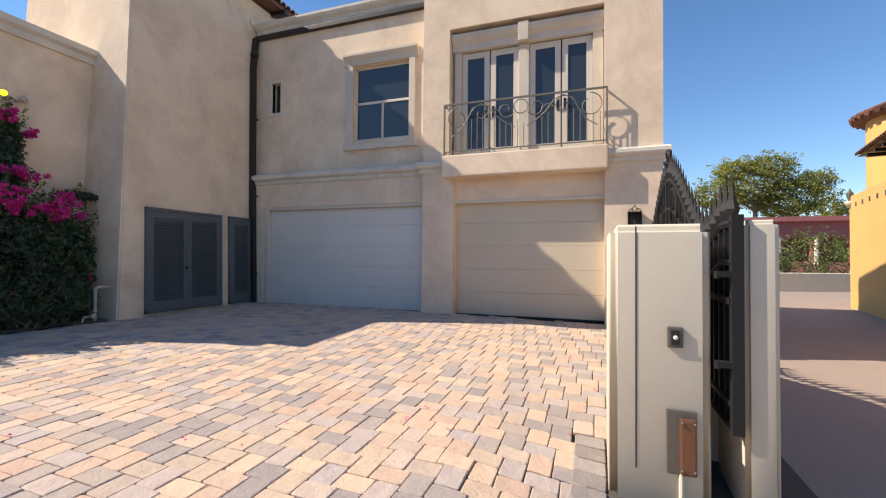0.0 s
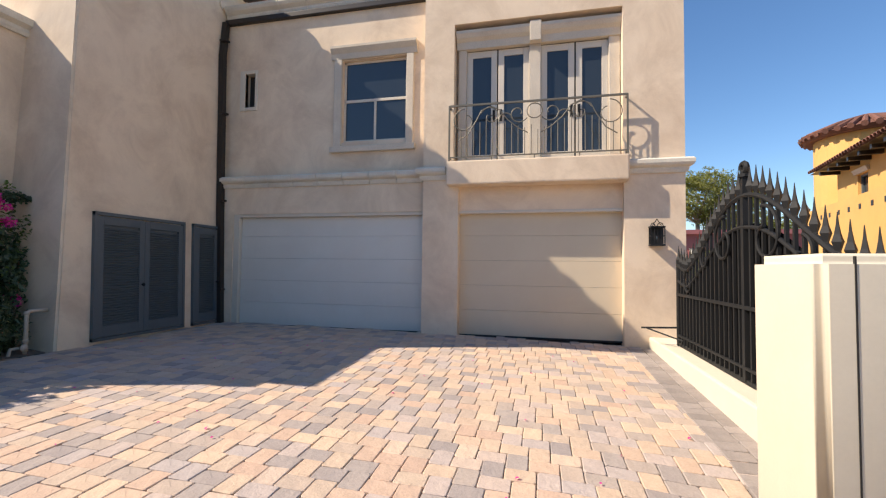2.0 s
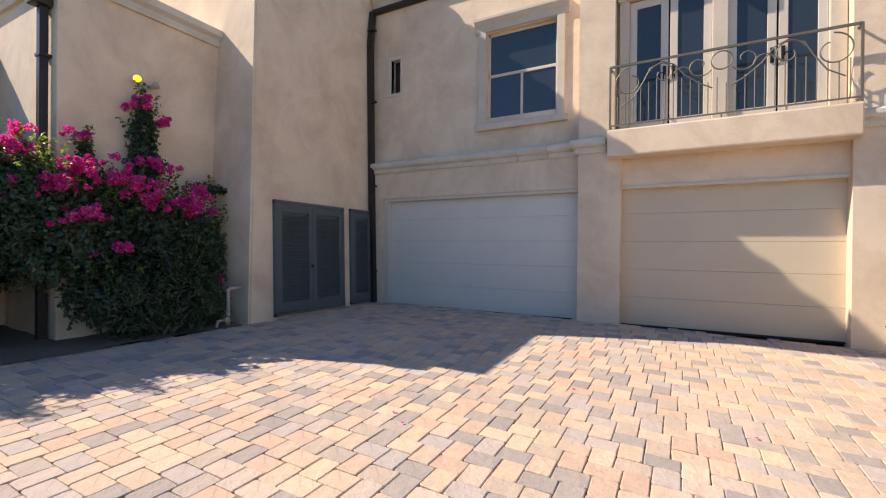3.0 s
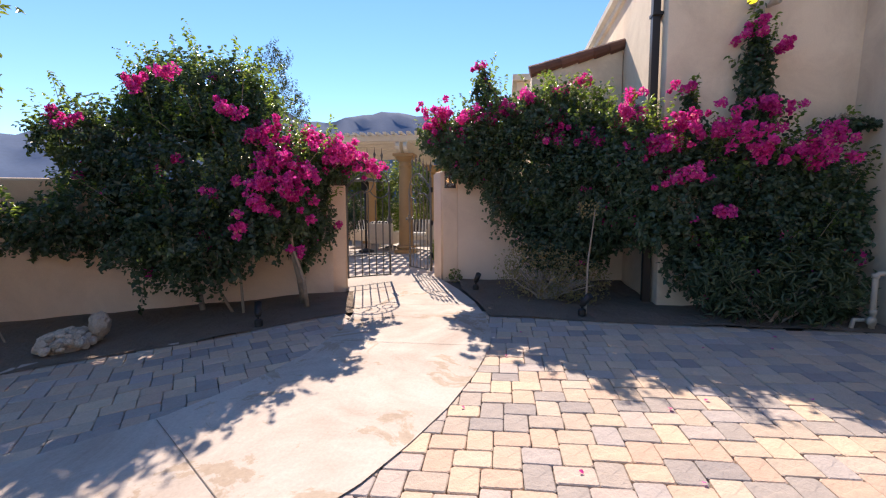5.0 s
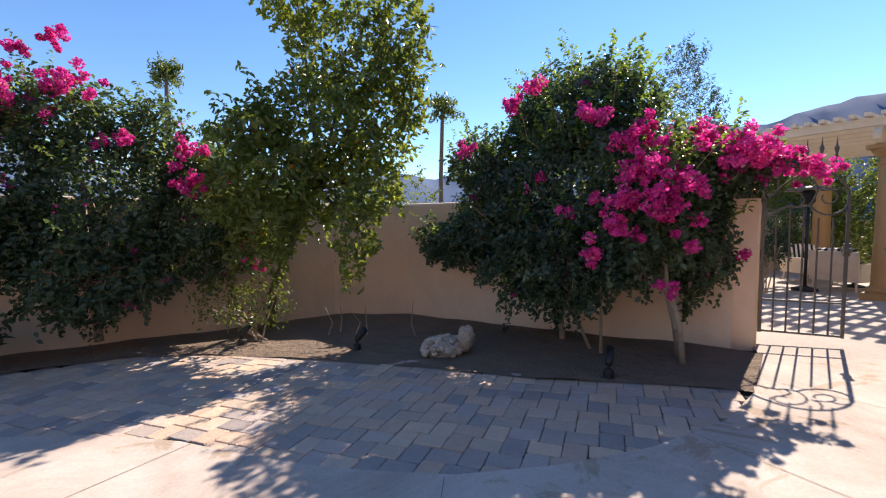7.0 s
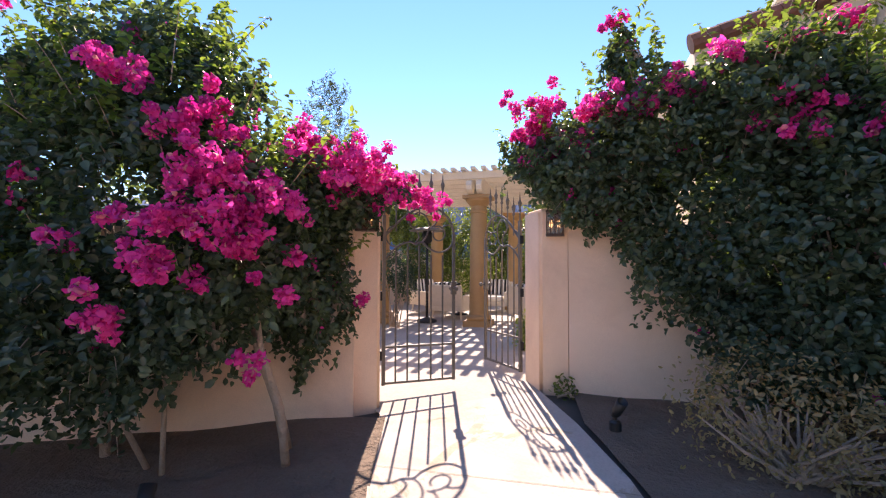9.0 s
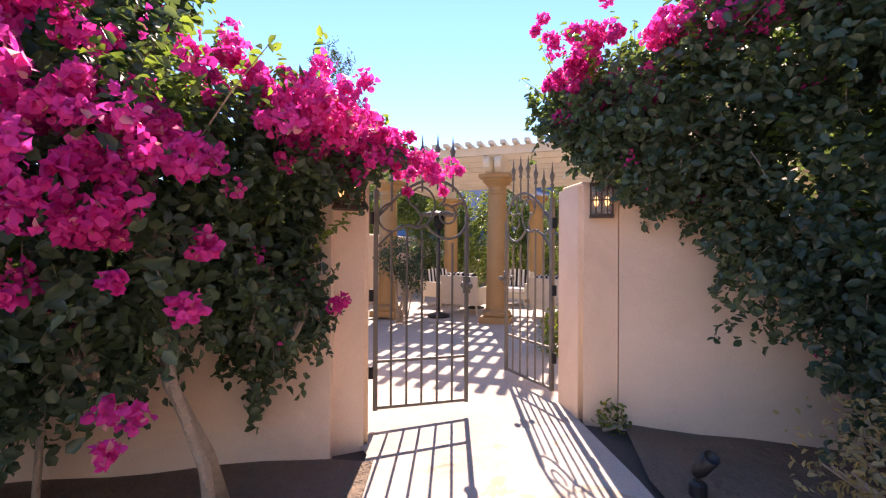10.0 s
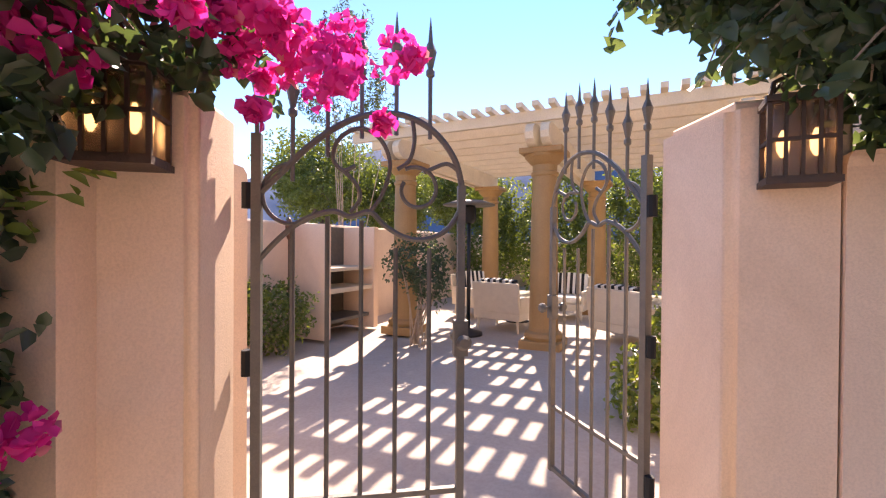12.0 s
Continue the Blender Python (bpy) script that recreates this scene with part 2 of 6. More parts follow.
def prism(bm, pts, z0, z1, bevel=0.0, zf=None):
    """A polygon of the plan raised from z0 to z1."""
    lo = [bm.verts.new((x, y, z0)) for x, y in pts]
    hi = [bm.verts.new((x, y, z1)) for x, y in pts]
    n = len(pts)
    fs = [bm.faces.new(lo[::-1]), bm.faces.new(hi)]
    fs += [bm.faces.new((lo[i], lo[(i + 1) % n], hi[(i + 1) % n], hi[i])) for i in range(n)]
    if bevel:
        es = [e for e in {e for f in fs for e in f.edges} if not all(v in lo for v in e.verts)]
        bmesh.ops.bevel(bm, geom=es, offset=bevel, segments=6, affect="EDGES")


def sweep(bm, pts, r, sides=8, closed=False, cap=True, rz=None):
    """A round bar along points; r is one radius or one for each point."""
    pts = [Vector(p) for p in pts]
    n = len(pts)
    rings = []
    up = None
    for i, p in enumerate(pts):
        a, b = pts[(i - 1) % n] if (i or closed) else p, pts[(i + 1) % n] if (i < n - 1 or closed) else p
        d = (b - a).normalized()
        if up is None:
            up = Vector((0, 0, 1)) if abs(d.z) < 0.9 else Vector((1, 0, 0))
        u = d.cross(up)
        u = u.normalized() if u.length > 1e-5 else d.orthogonal().normalized()
        w = u.cross(d).normalized()
        up = w
        rr = r[i] if isinstance(r, (list, tuple)) else r
        off = math.pi / sides if sides == 4 else 0
        rings.append([bm.verts.new(p + (u * math.cos(off + k * 2 * math.pi / sides) + w * math.sin(off + k * 2 * math.pi / sides)) * rr) for k in range(sides)])
    for i in range(n if closed else n - 1):
        A, B = rings[i], rings[(i + 1) % n]
        for k in range(sides):
            bm.faces.new((A[k], A[(k + 1) % sides], B[(k + 1) % sides], B[k]))
    if cap and not closed:
        bm.faces.new(rings[0][::-1])
        bm.faces.new(rings[-1])


def lathe(bm, profile, sides=20, x=0, y=0, z=0, m=None):
    """Turn a profile of (radius, height) round the upright axis."""
    rings = []
    for r, h in profile:
        rings.append([bm.verts.new((x + r * math.cos(k * 2 * math.pi / sides), y + r * math.sin(k * 2 * math.pi / sides), z + h)) for k in range(sides)])
    for A, B in zip(rings, rings[1:]):
        for k in range(sides):
            bm.faces.new((A[k], A[(k + 1) % sides], B[(k + 1) % sides], B[k]))
    bm.faces.new(rings[0][::-1])
    bm.faces.new(rings[-1])
    if m is not None:
        for v in [v for r in rings for v in r]:
            v.co = m @ v.co


def wall_grid(bm, us, zs, holes, v0, v1, axis="y"):
    """A wall between v0 and v1 with rectangular openings (u0, u1, z0, z1) right through it."""
    us = sorted(set(us) | {h[i] for h in holes for i in (0, 1)})
    zs = sorted(set(zs) | {h[i] for h in holes for i in (2, 3)})

    def solid(i, j):
        if not (0 <= i < len(us) - 1 and 0 <= j < len(zs) - 1):
            return False
        u, z = (us[i] + us[i + 1]) / 2, (zs[j] + zs[j + 1]) / 2
        return not any(h[0] < u < h[1] and h[2] < z < h[3] for h in holes)
    cache = {}

    def vert(i, j, v):
        k = (i, j, v)
        if k not in cache:
            cache[k] = bm.verts.new((us[i], v, zs[j]) if axis == "y" else (v, us[i], zs[j]))
        return cache[k]
    for i in range(len(us) - 1):
        for j in range(len(zs) - 1):
            if solid(i, j):
                for v in (v0, v1):
                    bm.faces.new([vert(i, j, v), vert(i + 1, j, v), vert(i + 1, j + 1, v), vert(i, j + 1, v)])
                for di, dj, a, b in ((-1, 0, (0, 0), (0, 1)), (1, 0, (1, 0), (1, 1)), (0, -1, (0, 0), (1, 0)), (0, 1, (0, 1), (1, 1))):
                    if not solid(i + di, j + dj):
                        p, q = (i + a[0], j + a[1]), (i + b[0], j + b[1])
                        bm.faces.new([vert(*p, v0), vert(*q, v0), vert(*q, v1), vert(*p, v1)])


def moulding(bm, profile, path, closed=False):
    """A moulded band: profile of (out, up) carried along a plan path (x, y, z); out is to the right of the way."""
    pts = [Vector(p) for p in path]
    rings = []
    for i, p in enumerate(pts):
        d0 = (pts[i] - pts[i - 1]).normalized() if i else (pts[1] - pts[0]).normalized()
        d1 = (pts[i + 1] - pts[i]).normalized() if i < len(pts) - 1 else d0
        n0, n1 = Vector((d0.y, -d0.x, 0)), Vector((d1.y, -d1.x, 0))
        n = (n0 + n1)
        n = n / max(1e-6, n.length_squared) * 2
        rings.append([bm.verts.new(p + n * o + Vector((0, 0, h))) for o, h in profile])
    k = len(profile)
    for A, B in zip(rings, rings[1:]):
        for j in range(k):
            bm.faces.new((A[j], A[(j + 1) % k], B[(j + 1) % k], B[j]))
    bm.faces.new(rings[0][::-1])
    bm.faces.new(rings[-1])


def lie(x, y):
    """The height of the ground: it rises gently towards the garages and the garden gate."""
    yy, xx = max(-8.0, min(10.5, y)), max(-13.0, min(2.0, x))
    k = 1 - max(0.0, yy) / 10.5
    dip = 0.05 * max(0.0, min(1.0, (xx + 3) / 3)) + 0.14 * max(0.0, min(1.0, xx + 0.6)) * max(0.0, min(1.0, (5.2 - yy) / 1.6))
    return 0.276 + 0.0205 * yy - 0.024 * (xx + 4) * k - dip


def leaves(name, material, spots, normals, size, parent, rng, aspect=0.55, fold=0.25, label=""):
    """Many small leaves in one mesh: each a folded, pointed pair of faces."""
    n = len(spots)
    a = rng.normal(size=(n, 3))
    nr = normals / np.maximum(1e-6, np.linalg.norm(normals, axis=1, keepdims=True))
    u = np.cross(nr, a)
    u /= np.maximum(1e-6, np.linalg.norm(u, axis=1, keepdims=True))
    w = np.cross(nr, u)
    s = (size * rng.uniform(0.65, 1.25, n))[:, None]
    base, tip = spots - u * s * 0.5, spots + u * s * 0.5 - nr * s * 0.14
    wing = w * s * aspect * 0.5
    lift = nr * s * fold * 0.5
    l1, r1 = spots - u * s * 0.20 + wing * 0.92 + lift, spots - u * s * 0.20 - wing * 0.92 + lift
    l2, r2 = spots + u * s * 0.14 + wing * 0.80 + lift * 0.8, spots + u * s * 0.14 - wing * 0.80 + lift * 0.8
    co = np.stack([base, l1, l2, tip, r2, r1], 1).reshape(-1, 3)
    me = bpy.data.meshes.new(name)
    me.vertices.add(6 * n)
    me.vertices.foreach_set("co", co.ravel())
    i = np.arange(n)[:, None] * 6
    quad = np.concatenate([i + np.array([[0, 3, 2, 1]]), i + np.array([[0, 5, 4, 3]])], 1).reshape(-1)
    me.loops.add(8 * n)
    me.loops.foreach_set("vertex_index", quad)
    me.polygons.add(2 * n)
    me.polygons.foreach_set("loop_start", np.arange(2 * n) * 4)
    me.polygons.foreach_set("loop_total", np.full(2 * n, 4))
    me.update(calc_edges=True)
    me.materials.append(material)
    ob = new(name, me)
    if parent:
        ob.parent = parent
        ob.matrix_parent_inverse = parent.matrix_world.inverted()
    tagged(ob, label, kind="stuff")
    return ob


def lobes_sample(lobes, n, rng, shell=0.35, rough=0.22):
    """Places in and near the surface of overlapping rounded lobes (x, y, z, rx, ry, rz), with an uneven outline."""
    vol = np.array([l[3] * l[4] + l[4] * l[5] + l[3] * l[5] for l in lobes])
    pick = rng.choice(len(lobes), n, p=vol / vol.sum())
    L = np.array(lobes)[pick]
    d = rng.normal(size=(n, 3))
    d /= np.linalg.norm(d, axis=1, keepdims=True)
    wob = 1 + rough * (np.sin(d[:, 0] * 7 + L[:, 0] * 3 + d[:, 2] * 4) * np.sin(d[:, 1] * 6 + L[:, 1] * 5) + 0.6 * np.sin(d[:, 2] * 13 + d[:, 0] * 11 + L[:, 2]))
    rad = (1 - shell * rng.random(n) ** 1.6) * wob
    p = L[:, :3] + d * L[:, 3:6] * rad[:, None]
    q = np.zeros(n)
    for l in lobes:
        e = (p - np.array(l[:3])) / np.array(l[3:6])
        q = np.maximum(q, np.where((e ** 2).sum(1) < 0.35, 1, 0))
    keep = q < 0.5
    return p[keep], d[keep]


def sprigs(lobes, n, rng, length=0.5, per=16, up=0.6):
    """Leafy shoots that stand out of the outline."""
    p, d = lobes_sample(lobes, n, rng, 0.05)
    out, nor = [], []
    for a, b in zip(p, d):
        if b[2] < -0.2:
            continue
        v = b + np.array([0, 0, up]) + rng.normal(size=3) * 0.25
        v /= np.linalg.norm(v)
        ln = length * rng.uniform(0.4, 1.2)
        t = rng.random(per)[:, None]
        out.append(a + v * ln * t + rng.normal(size=(per, 3)) * 0.035)
        nor.append(rng.normal(size=(per, 3)) + v * 0.3)
    return np.concatenate(out), np.concatenate(nor)


def shoots(lobes, n, rng, length=0.45, per=18, up=0.7, droop=0.5, leaf_out=0.04):
    """Leafy shoots: they rise out of the upper side of the lobes and hang out of the lower side.
    Gives the places of the leaves, their normals and the stems as point rows."""
    p, d = lobes_sample(lobes, n, rng, 0.12)
    t = np.linspace(0.08, 1.0, per)[:, None]
    out, nor, stems, lit_top = [], [], [], []
    for a, b in zip(p, d):
        rise = up if b[2] > 0.05 else -0.35
        v = b + np.array([0, 0, rise]) + rng.normal(size=3) * 0.22
        v /= np.linalg.norm(v)
        ln = length * (rng.uniform(0.25, 0.7) if b[2] < 0.35 else rng.uniform(0.6, 1.5))
        row = a - v * 0.1 + v * ln * t + np.array([0, 0, -droop]) * ln * (t ** 2) * (0.25 if rise > 0 else 0.6)
        side = rng.normal(size=(per, 3))
        side -= (side @ v)[:, None] * v
        side /= np.linalg.norm(side, axis=1, keepdims=True)
        out.append(row + side * leaf_out * (1.15 - 0.6 * t))
        nor.append(side * 0.5 + v * 0.5 + np.array([0, 0, 0.5]) + rng.normal(size=(per, 3)) * 0.35)
        stems.append((row[0], row[per // 2], row[-1]))
        # shoots facing upwards get the leaf colour with sunlight painted in
        lit_top += [b[2] > 0.3] * per
    return np.concatenate(out), np.concatenate(nor), stems, np.array(lit_top)


# ---- ground ----
def sheet(name, poly, lift, material, label, step=0.6, category="ground"):
    """A thin slab that follows the lie of the ground inside a plan polygon."""
    bm = bmesh.new()
    vs = [bm.verts.new((x, y, 0)) for x, y in poly]
    bm.faces.new(vs)
    xs, ys = [p[0] for p in poly], [p[1] for p in poly]
    for k in range(1, int((max(xs) - min(xs)) / step)):
        bmesh.ops.bisect_plane(bm, geom=bm.verts[:] + bm.edges[:] + bm.faces[:], plane_co=(min(xs) + k * step, 0, 0), plane_no=(1, 0, 0))
    for k in range(1, int((max(ys) - min(ys)) / step)):
        bmesh.ops.bisect_plane(bm, geom=bm.verts[:] + bm.edges[:] + bm.faces[:], plane_co=(0, min(ys) + k * step, 0), plane_no=(0, 1, 0))
    for v in bm.verts:
        v.co.z = lie(v.co.x, v.co.y) + lift
    ob = part(name, bm, material)
    for p in ob.data.polygons:
        if p.normal.z < 0:
            p.flip()
    return tagged(ob, label, category, kind="structure")


EDGE_R = [(3.0, -7.5), (1.0, -5.9), (-0.6, -4.0), (-1.6, -2.6), (-2.6, -1.25), (-3.5, -0.15), (-4.4, 0.7), (-5.1, 1.15), (-5.5, 1.33), (-6.0, 1.51), (-6.6, 1.66), (-7.3, 1.77), (-7.85, 1.77), (-8.5, 1.68), (-9.3, 1.48), (-10.2, 1.14), (-11.06, 0.74)]
EDGE_L = [(-9.97, -0.69), (-9.3, -0.45), (-8.6, -0.13), (-7.85, 0.01), (-7.0, -0.05), (-6.31, -0.24), (-5.69, -0.52), (-5.09, -1.01), (-4.68, -1.45), (-4.22, -2.03), (-3.7, -2.5), (-3.18, -2.83), (-2.42, -3.26), (-1.4, -4.0), (0.2, -5.4), (2.4, -7.5)]
BED_L = [(-8.62, -0.13), (-8.1, -0.7), (-7.3, -1.45), (-6.45, -2.55), (-5.3, -3.8), (-4.5, -4.55), (-3.7, -5.0), (-2.6, -5.1), (-1.0, -5.1), (2.4, -5.1)]
WALL_L = [(-10.02, -1.0), (-9.78, -1.5), (-8.85, -3.4), (-7.9, -5.4), (-6.7, -6.25), (-1.0, -6.45), (6.0, -6.6)]
BED_R = [(-8.5, 1.72), (-8.45, 2.4), (-8.3, 3.4), (-8.2, 4.6), (-8.1, 6.1)]

LANE_Z = -0.12
sheet("ground", [(-400, -400), (400, -400), (400, 400), (-400, 400)], -0.55, M_GROUND, "dry sandy ground reaching far off", 40.0)
sheet("courtyard_bedding", [(2.6, -7.5)] + [(1.2, 9.9), (-9.6, 9.9), (-9.6, 3.0), (-10.9, 1.4)] + [(-12.3, 0.6), (-11.0, -1.5), (-9.0, -4.0), (-7.5, -7.5)], -0.028, M_SAND, "dark sand between the paving stones", 0.9)
sheet("walkway", EDGE_R + EDGE_L, 0.012, M_CONC, "pale washed concrete walkway curving to the garden gate", 0.5, "walkway")
sheet("patio_floor", [(-11.06, 0.74), (-9.97, -0.69), (-10.4, -1.2), (-10.4, -8.0), (-26, -8.0), (-26, 6), (-11.6, 6), (-11.5, 1.1)], 0.008, M_PATIO, "tan concrete patio floor under the pergola", 0.8, "patio")
bed_l = sheet("garden_bed", BED_L + [(2.4, -6.4), (-1.0, -6.3), (-6.6, -6.1), (-7.75, -5.3), (-8.7, -3.3), (-9.75, -1.2), (-9.9, -0.6)], 0.02, M_SOIL, "bare brown soil bed along the garden wall", 0.3, "flower bed")
bed_r = sheet("garden_bed", [(-9.45, 4.0), (-11.34, 4.0), (-11.34, 2.6), (-11.3, 1.05), (-10.2, 1.2), (-9.3, 1.52), (-8.5, 1.72)] + BED_R[1:] + [(-9.3, 6.2)], 0.02, M_SOIL, "bare brown soil bed beside the house wall", 0.3, "flower bed")
for bed in (bed_l, bed_r):
    for v in bed.data.vertices:
        v.co.z += 0.04 * noise.noise(v.co * 1.7)
lane = sheet("road", [(1.30, -30), (40, -30), (40, 90), (1.46, 90), (1.46, 9.5), (1.30, 9.4)], 0.0, M_ROAD, "brown paved lane outside the gate", 1.2, "road")
for v in lane.data.vertices:
    f = min(1.0, max(0.0, (v.co.x - 1.2) / 1.6))
    v.co.z = v.co.z * (1 - f) + LANE_Z * f if v.co.y < 3.4 else LANE_Z

# ---- house ----
FL, BAY = 9.75, 9.42


def plain(name, label, category, bm, material, kind="structure"):
    return tagged(part(name, bm, material), label, category, kind=kind)


bm = bmesh.new()
wall_grid(bm, [-8.3, -3.32], [3.4, 7.55], [(-5.28, -3.80, 4.48, 6.28), (-7.72, -7.44, 5.40, 6.20)], FL, FL + 0.25)
plain("wall_north", "tan stucco upper house wall with two windows", "wall", bm, M_HOUSE)
bm = bmesh.new()
wall_grid(bm, [-8.3, -3.32], [0.2, 3.55], [(-7.80, -3.32, 0.2, 2.91)], FL - 0.17, FL + 0.2)
plain("wall_garage", "tan stucco wall over the wide garage door", "wall", bm, M_HOUSE)
bm = bmesh.new()
wall_grid(bm, [-3.32, 1.45], [0.2, 8.6], [(-2.60, 0.44, 0.2, 3.40), (-2.71, 0.43, 3.80, 6.62)], BAY, BAY + 0.32)
plain("wall_bay", "tan stucco bay with balcony opening and garage door", "wall", bm, M_HOUSE)
bm = bmesh.new()
box(bm, -2.9, 0.6, BAY + 0.33, BAY + 0.5, 3.7, 6.8)
box(bm, 1.2, 1.45, BAY + 0.32, 18.0, 0.2, 8.6)
box(bm, -8.3, 1.2, 17.8, 18.0, 0.2, 7.5)
plain("wall_east", "tan stucco side and back walls of the house", "wall", bm, M_HOUSE)
bm = bmesh.new()
box(bm, -8.3, -3.32, FL + 0.25, 17.8, 7.2, 7.4)
box(bm, -3.32, 1.2, BAY + 0.32, 17.8, 8.3, 8.5)
plain("roof_flat", "flat roof behind the parapet", "roof", bm, M_HOUSE)

# tower, its walls leaning slightly inwards
bm = bmesh.new()
lo = [(-8.10, 6.20), (-8.10, 11.4), (-11.8, 11.4), (-11.8, 6.20)]
hi = [(-8.33, 6.50), (-8.33, 11.2), (-11.6, 11.2), (-11.6, 6.50)]
A = [bm.verts.new((x, y, 0.2)) for x, y in lo]
B = [bm.verts.new((x, y, 8.45)) for x, y in hi]
bm.faces.new(A[::-1])
bm.faces.new(B)
for i in range(4):
    bm.faces.new((A[i], A[(i + 1) % 4], B[(i + 1) % 4], B[i]))
bmesh.ops.bevel(bm, geom=[e for e in bm.edges if abs(e.verts[0].co.z - e.verts[1].co.z) > 1], offset=0.03, segments=3, affect="EDGES")
plain("wall_tower", "tall tan stucco tower with slightly leaning walls", "wall", bm, M_HOUSE)

# low wing with a parapet
bm = bmesh.new()
box(bm, -16.5, -9.28, 4.02, 6.6, 0.2, 5.5, bevel=0.02)
plain("wall_wing", "tan stucco wing beside the tower", "wall", bm, M_HOUSE)
bm = bmesh.new()
moulding(bm, [(-0.2, 0), (0.05, 0), (0.07, 0.05), (0.05, 0.12), (0.13, 0.17), (0.14, 0.28), (-0.2, 0.28)], [(-16.5, 4.02, 5.47), (-9.28, 4.02, 5.47), (-9.28, 6.4, 5.47)])
plain("trim_wing", "cream moulded coping on the wing parapet", "coping", bm, M_COPING)
bm = bmesh.new()
vs = [(-11.42, 2.40, 4.28), (-11.42, 4.0, 4.66), (-13.0, 4.0, 4.66), (-13.0, 2.40, 4.28)]
T = [bm.verts.new(v) for v in vs]
Bo = [bm.verts.new((x, y, 0.2)) for x, y, z in vs]
bm.faces.new(T)
for i in range(4):
    bm.faces.new((Bo[i], Bo[(i + 1) % 4], T[(i + 1) % 4], T[i]))
plain("wall_annex", "low tan stucco wall with a sloping top", "wall", bm, M_HOUSE)
bm = bmesh.new()
box(bm, -18.0, -14.4, 2.2, 4.0, 0.2, 5.0)
plain("wall_back_wing", "far tan stucco wing behind the annex", "wall", bm, M_HOUSE)
bm = bmesh.new()
box(bm, -18.1, -14.3, 2.1, 4.0, 4.98, 5.14, bevel=0.02)
plain("trim_back_wing", "cream coping on the far wing", "coping", bm, M_COPING)

def soften(ob):
    """Rounded edges shade smoothly while the flat sides stay flat."""
    for p in ob.data.polygons:
        p.use_smooth = True
    ob.modifiers.new("soft_edges", "WEIGHTED_NORMAL")
    return ob


# garden walls and gate posts
bm = bmesh.new()


def wall_run(bm, pts, thick, z0, z1):
    """A wall along a plan path, with a softly rounded top."""
    prof = [(0, z0), (0, z1 - 0.04), (0.02, z1 - 0.01), (0.06, z1), (thick - 0.06, z1), (thick - 0.02, z1 - 0.01), (thick, z1 - 0.04), (thick, z0)]
    moulding(bm, prof, [(x, y, 0) for x, y in pts])


wall_run(bm, WALL_L[::-1], 0.22, -0.1, 2.25)
bmesh.ops.triangulate(bm, faces=bm.faces)
plain("wall_garden_west", "peach stucco garden wall with a rounded top", "garden wall", bm, M_GARDEN)
bm = bmesh.new()
wall_run(bm, [(-11.27, 1.05), (-11.29, 2.5), (-11.29, 4.02)][::-1], -0.22, 0.1, 2.28)
plain("wall_garden_north", "peach stucco garden wall joining the house", "garden wall", bm, M_GARDEN)
POST_L = [(-9.81, -1.12), (-10.11, -0.76), (-10.40, -0.94), (-10.10, -1.30)]
POST_R = [(-11.06, 0.74), (-11.07, 1.08), (-11.52, 1.11), (-11.48, 0.52)]
for pts, lab in ((POST_L, "peach stucco gate post beside the closed leaf"), (POST_R[::-1], "peach stucco gate post beside the open leaf")):
    bm = bmesh.new()
    prism(bm, pts, 0.2, 2.47 if pts is POST_L else 2.50, 0.035)
    tagged(soften(part("gate_post", bm, M_GARDEN)), lab, "gate post", "garden gate posts")

# driveway gate posts and low kerb wall
bm = bmesh.new()
prism(bm, [(0.375, 3.71), (0.975, 3.71), (0.975, 4.43), (0.375, 4.43)], -0.2, 1.885, 0.055)
tagged(soften(part("gate_post", bm, M_CREAM)), "cream stucco gate post with intercom box and copper plate", "gate post", "driveway gate posts")
bm = bmesh.new()
prism(bm, [(1.145, 3.71), (1.33, 3.71), (1.33, 4.35), (1.145, 4.35)], -0.3, 1.90, 0.03)
tagged(soften(part("gate_post", bm, M_CREAM)), "slim cream stucco gate post behind the iron gate", "gate post", "driveway gate posts")
bm = bmesh.new()
box(bm, 0.84, 1.36, 4.4, 9.42, -0.3, 0.60, bevel=0.03)
plain("kerb_wall", "low cream kerb wall under the iron gate", "kerb", bm, M_CREAM)


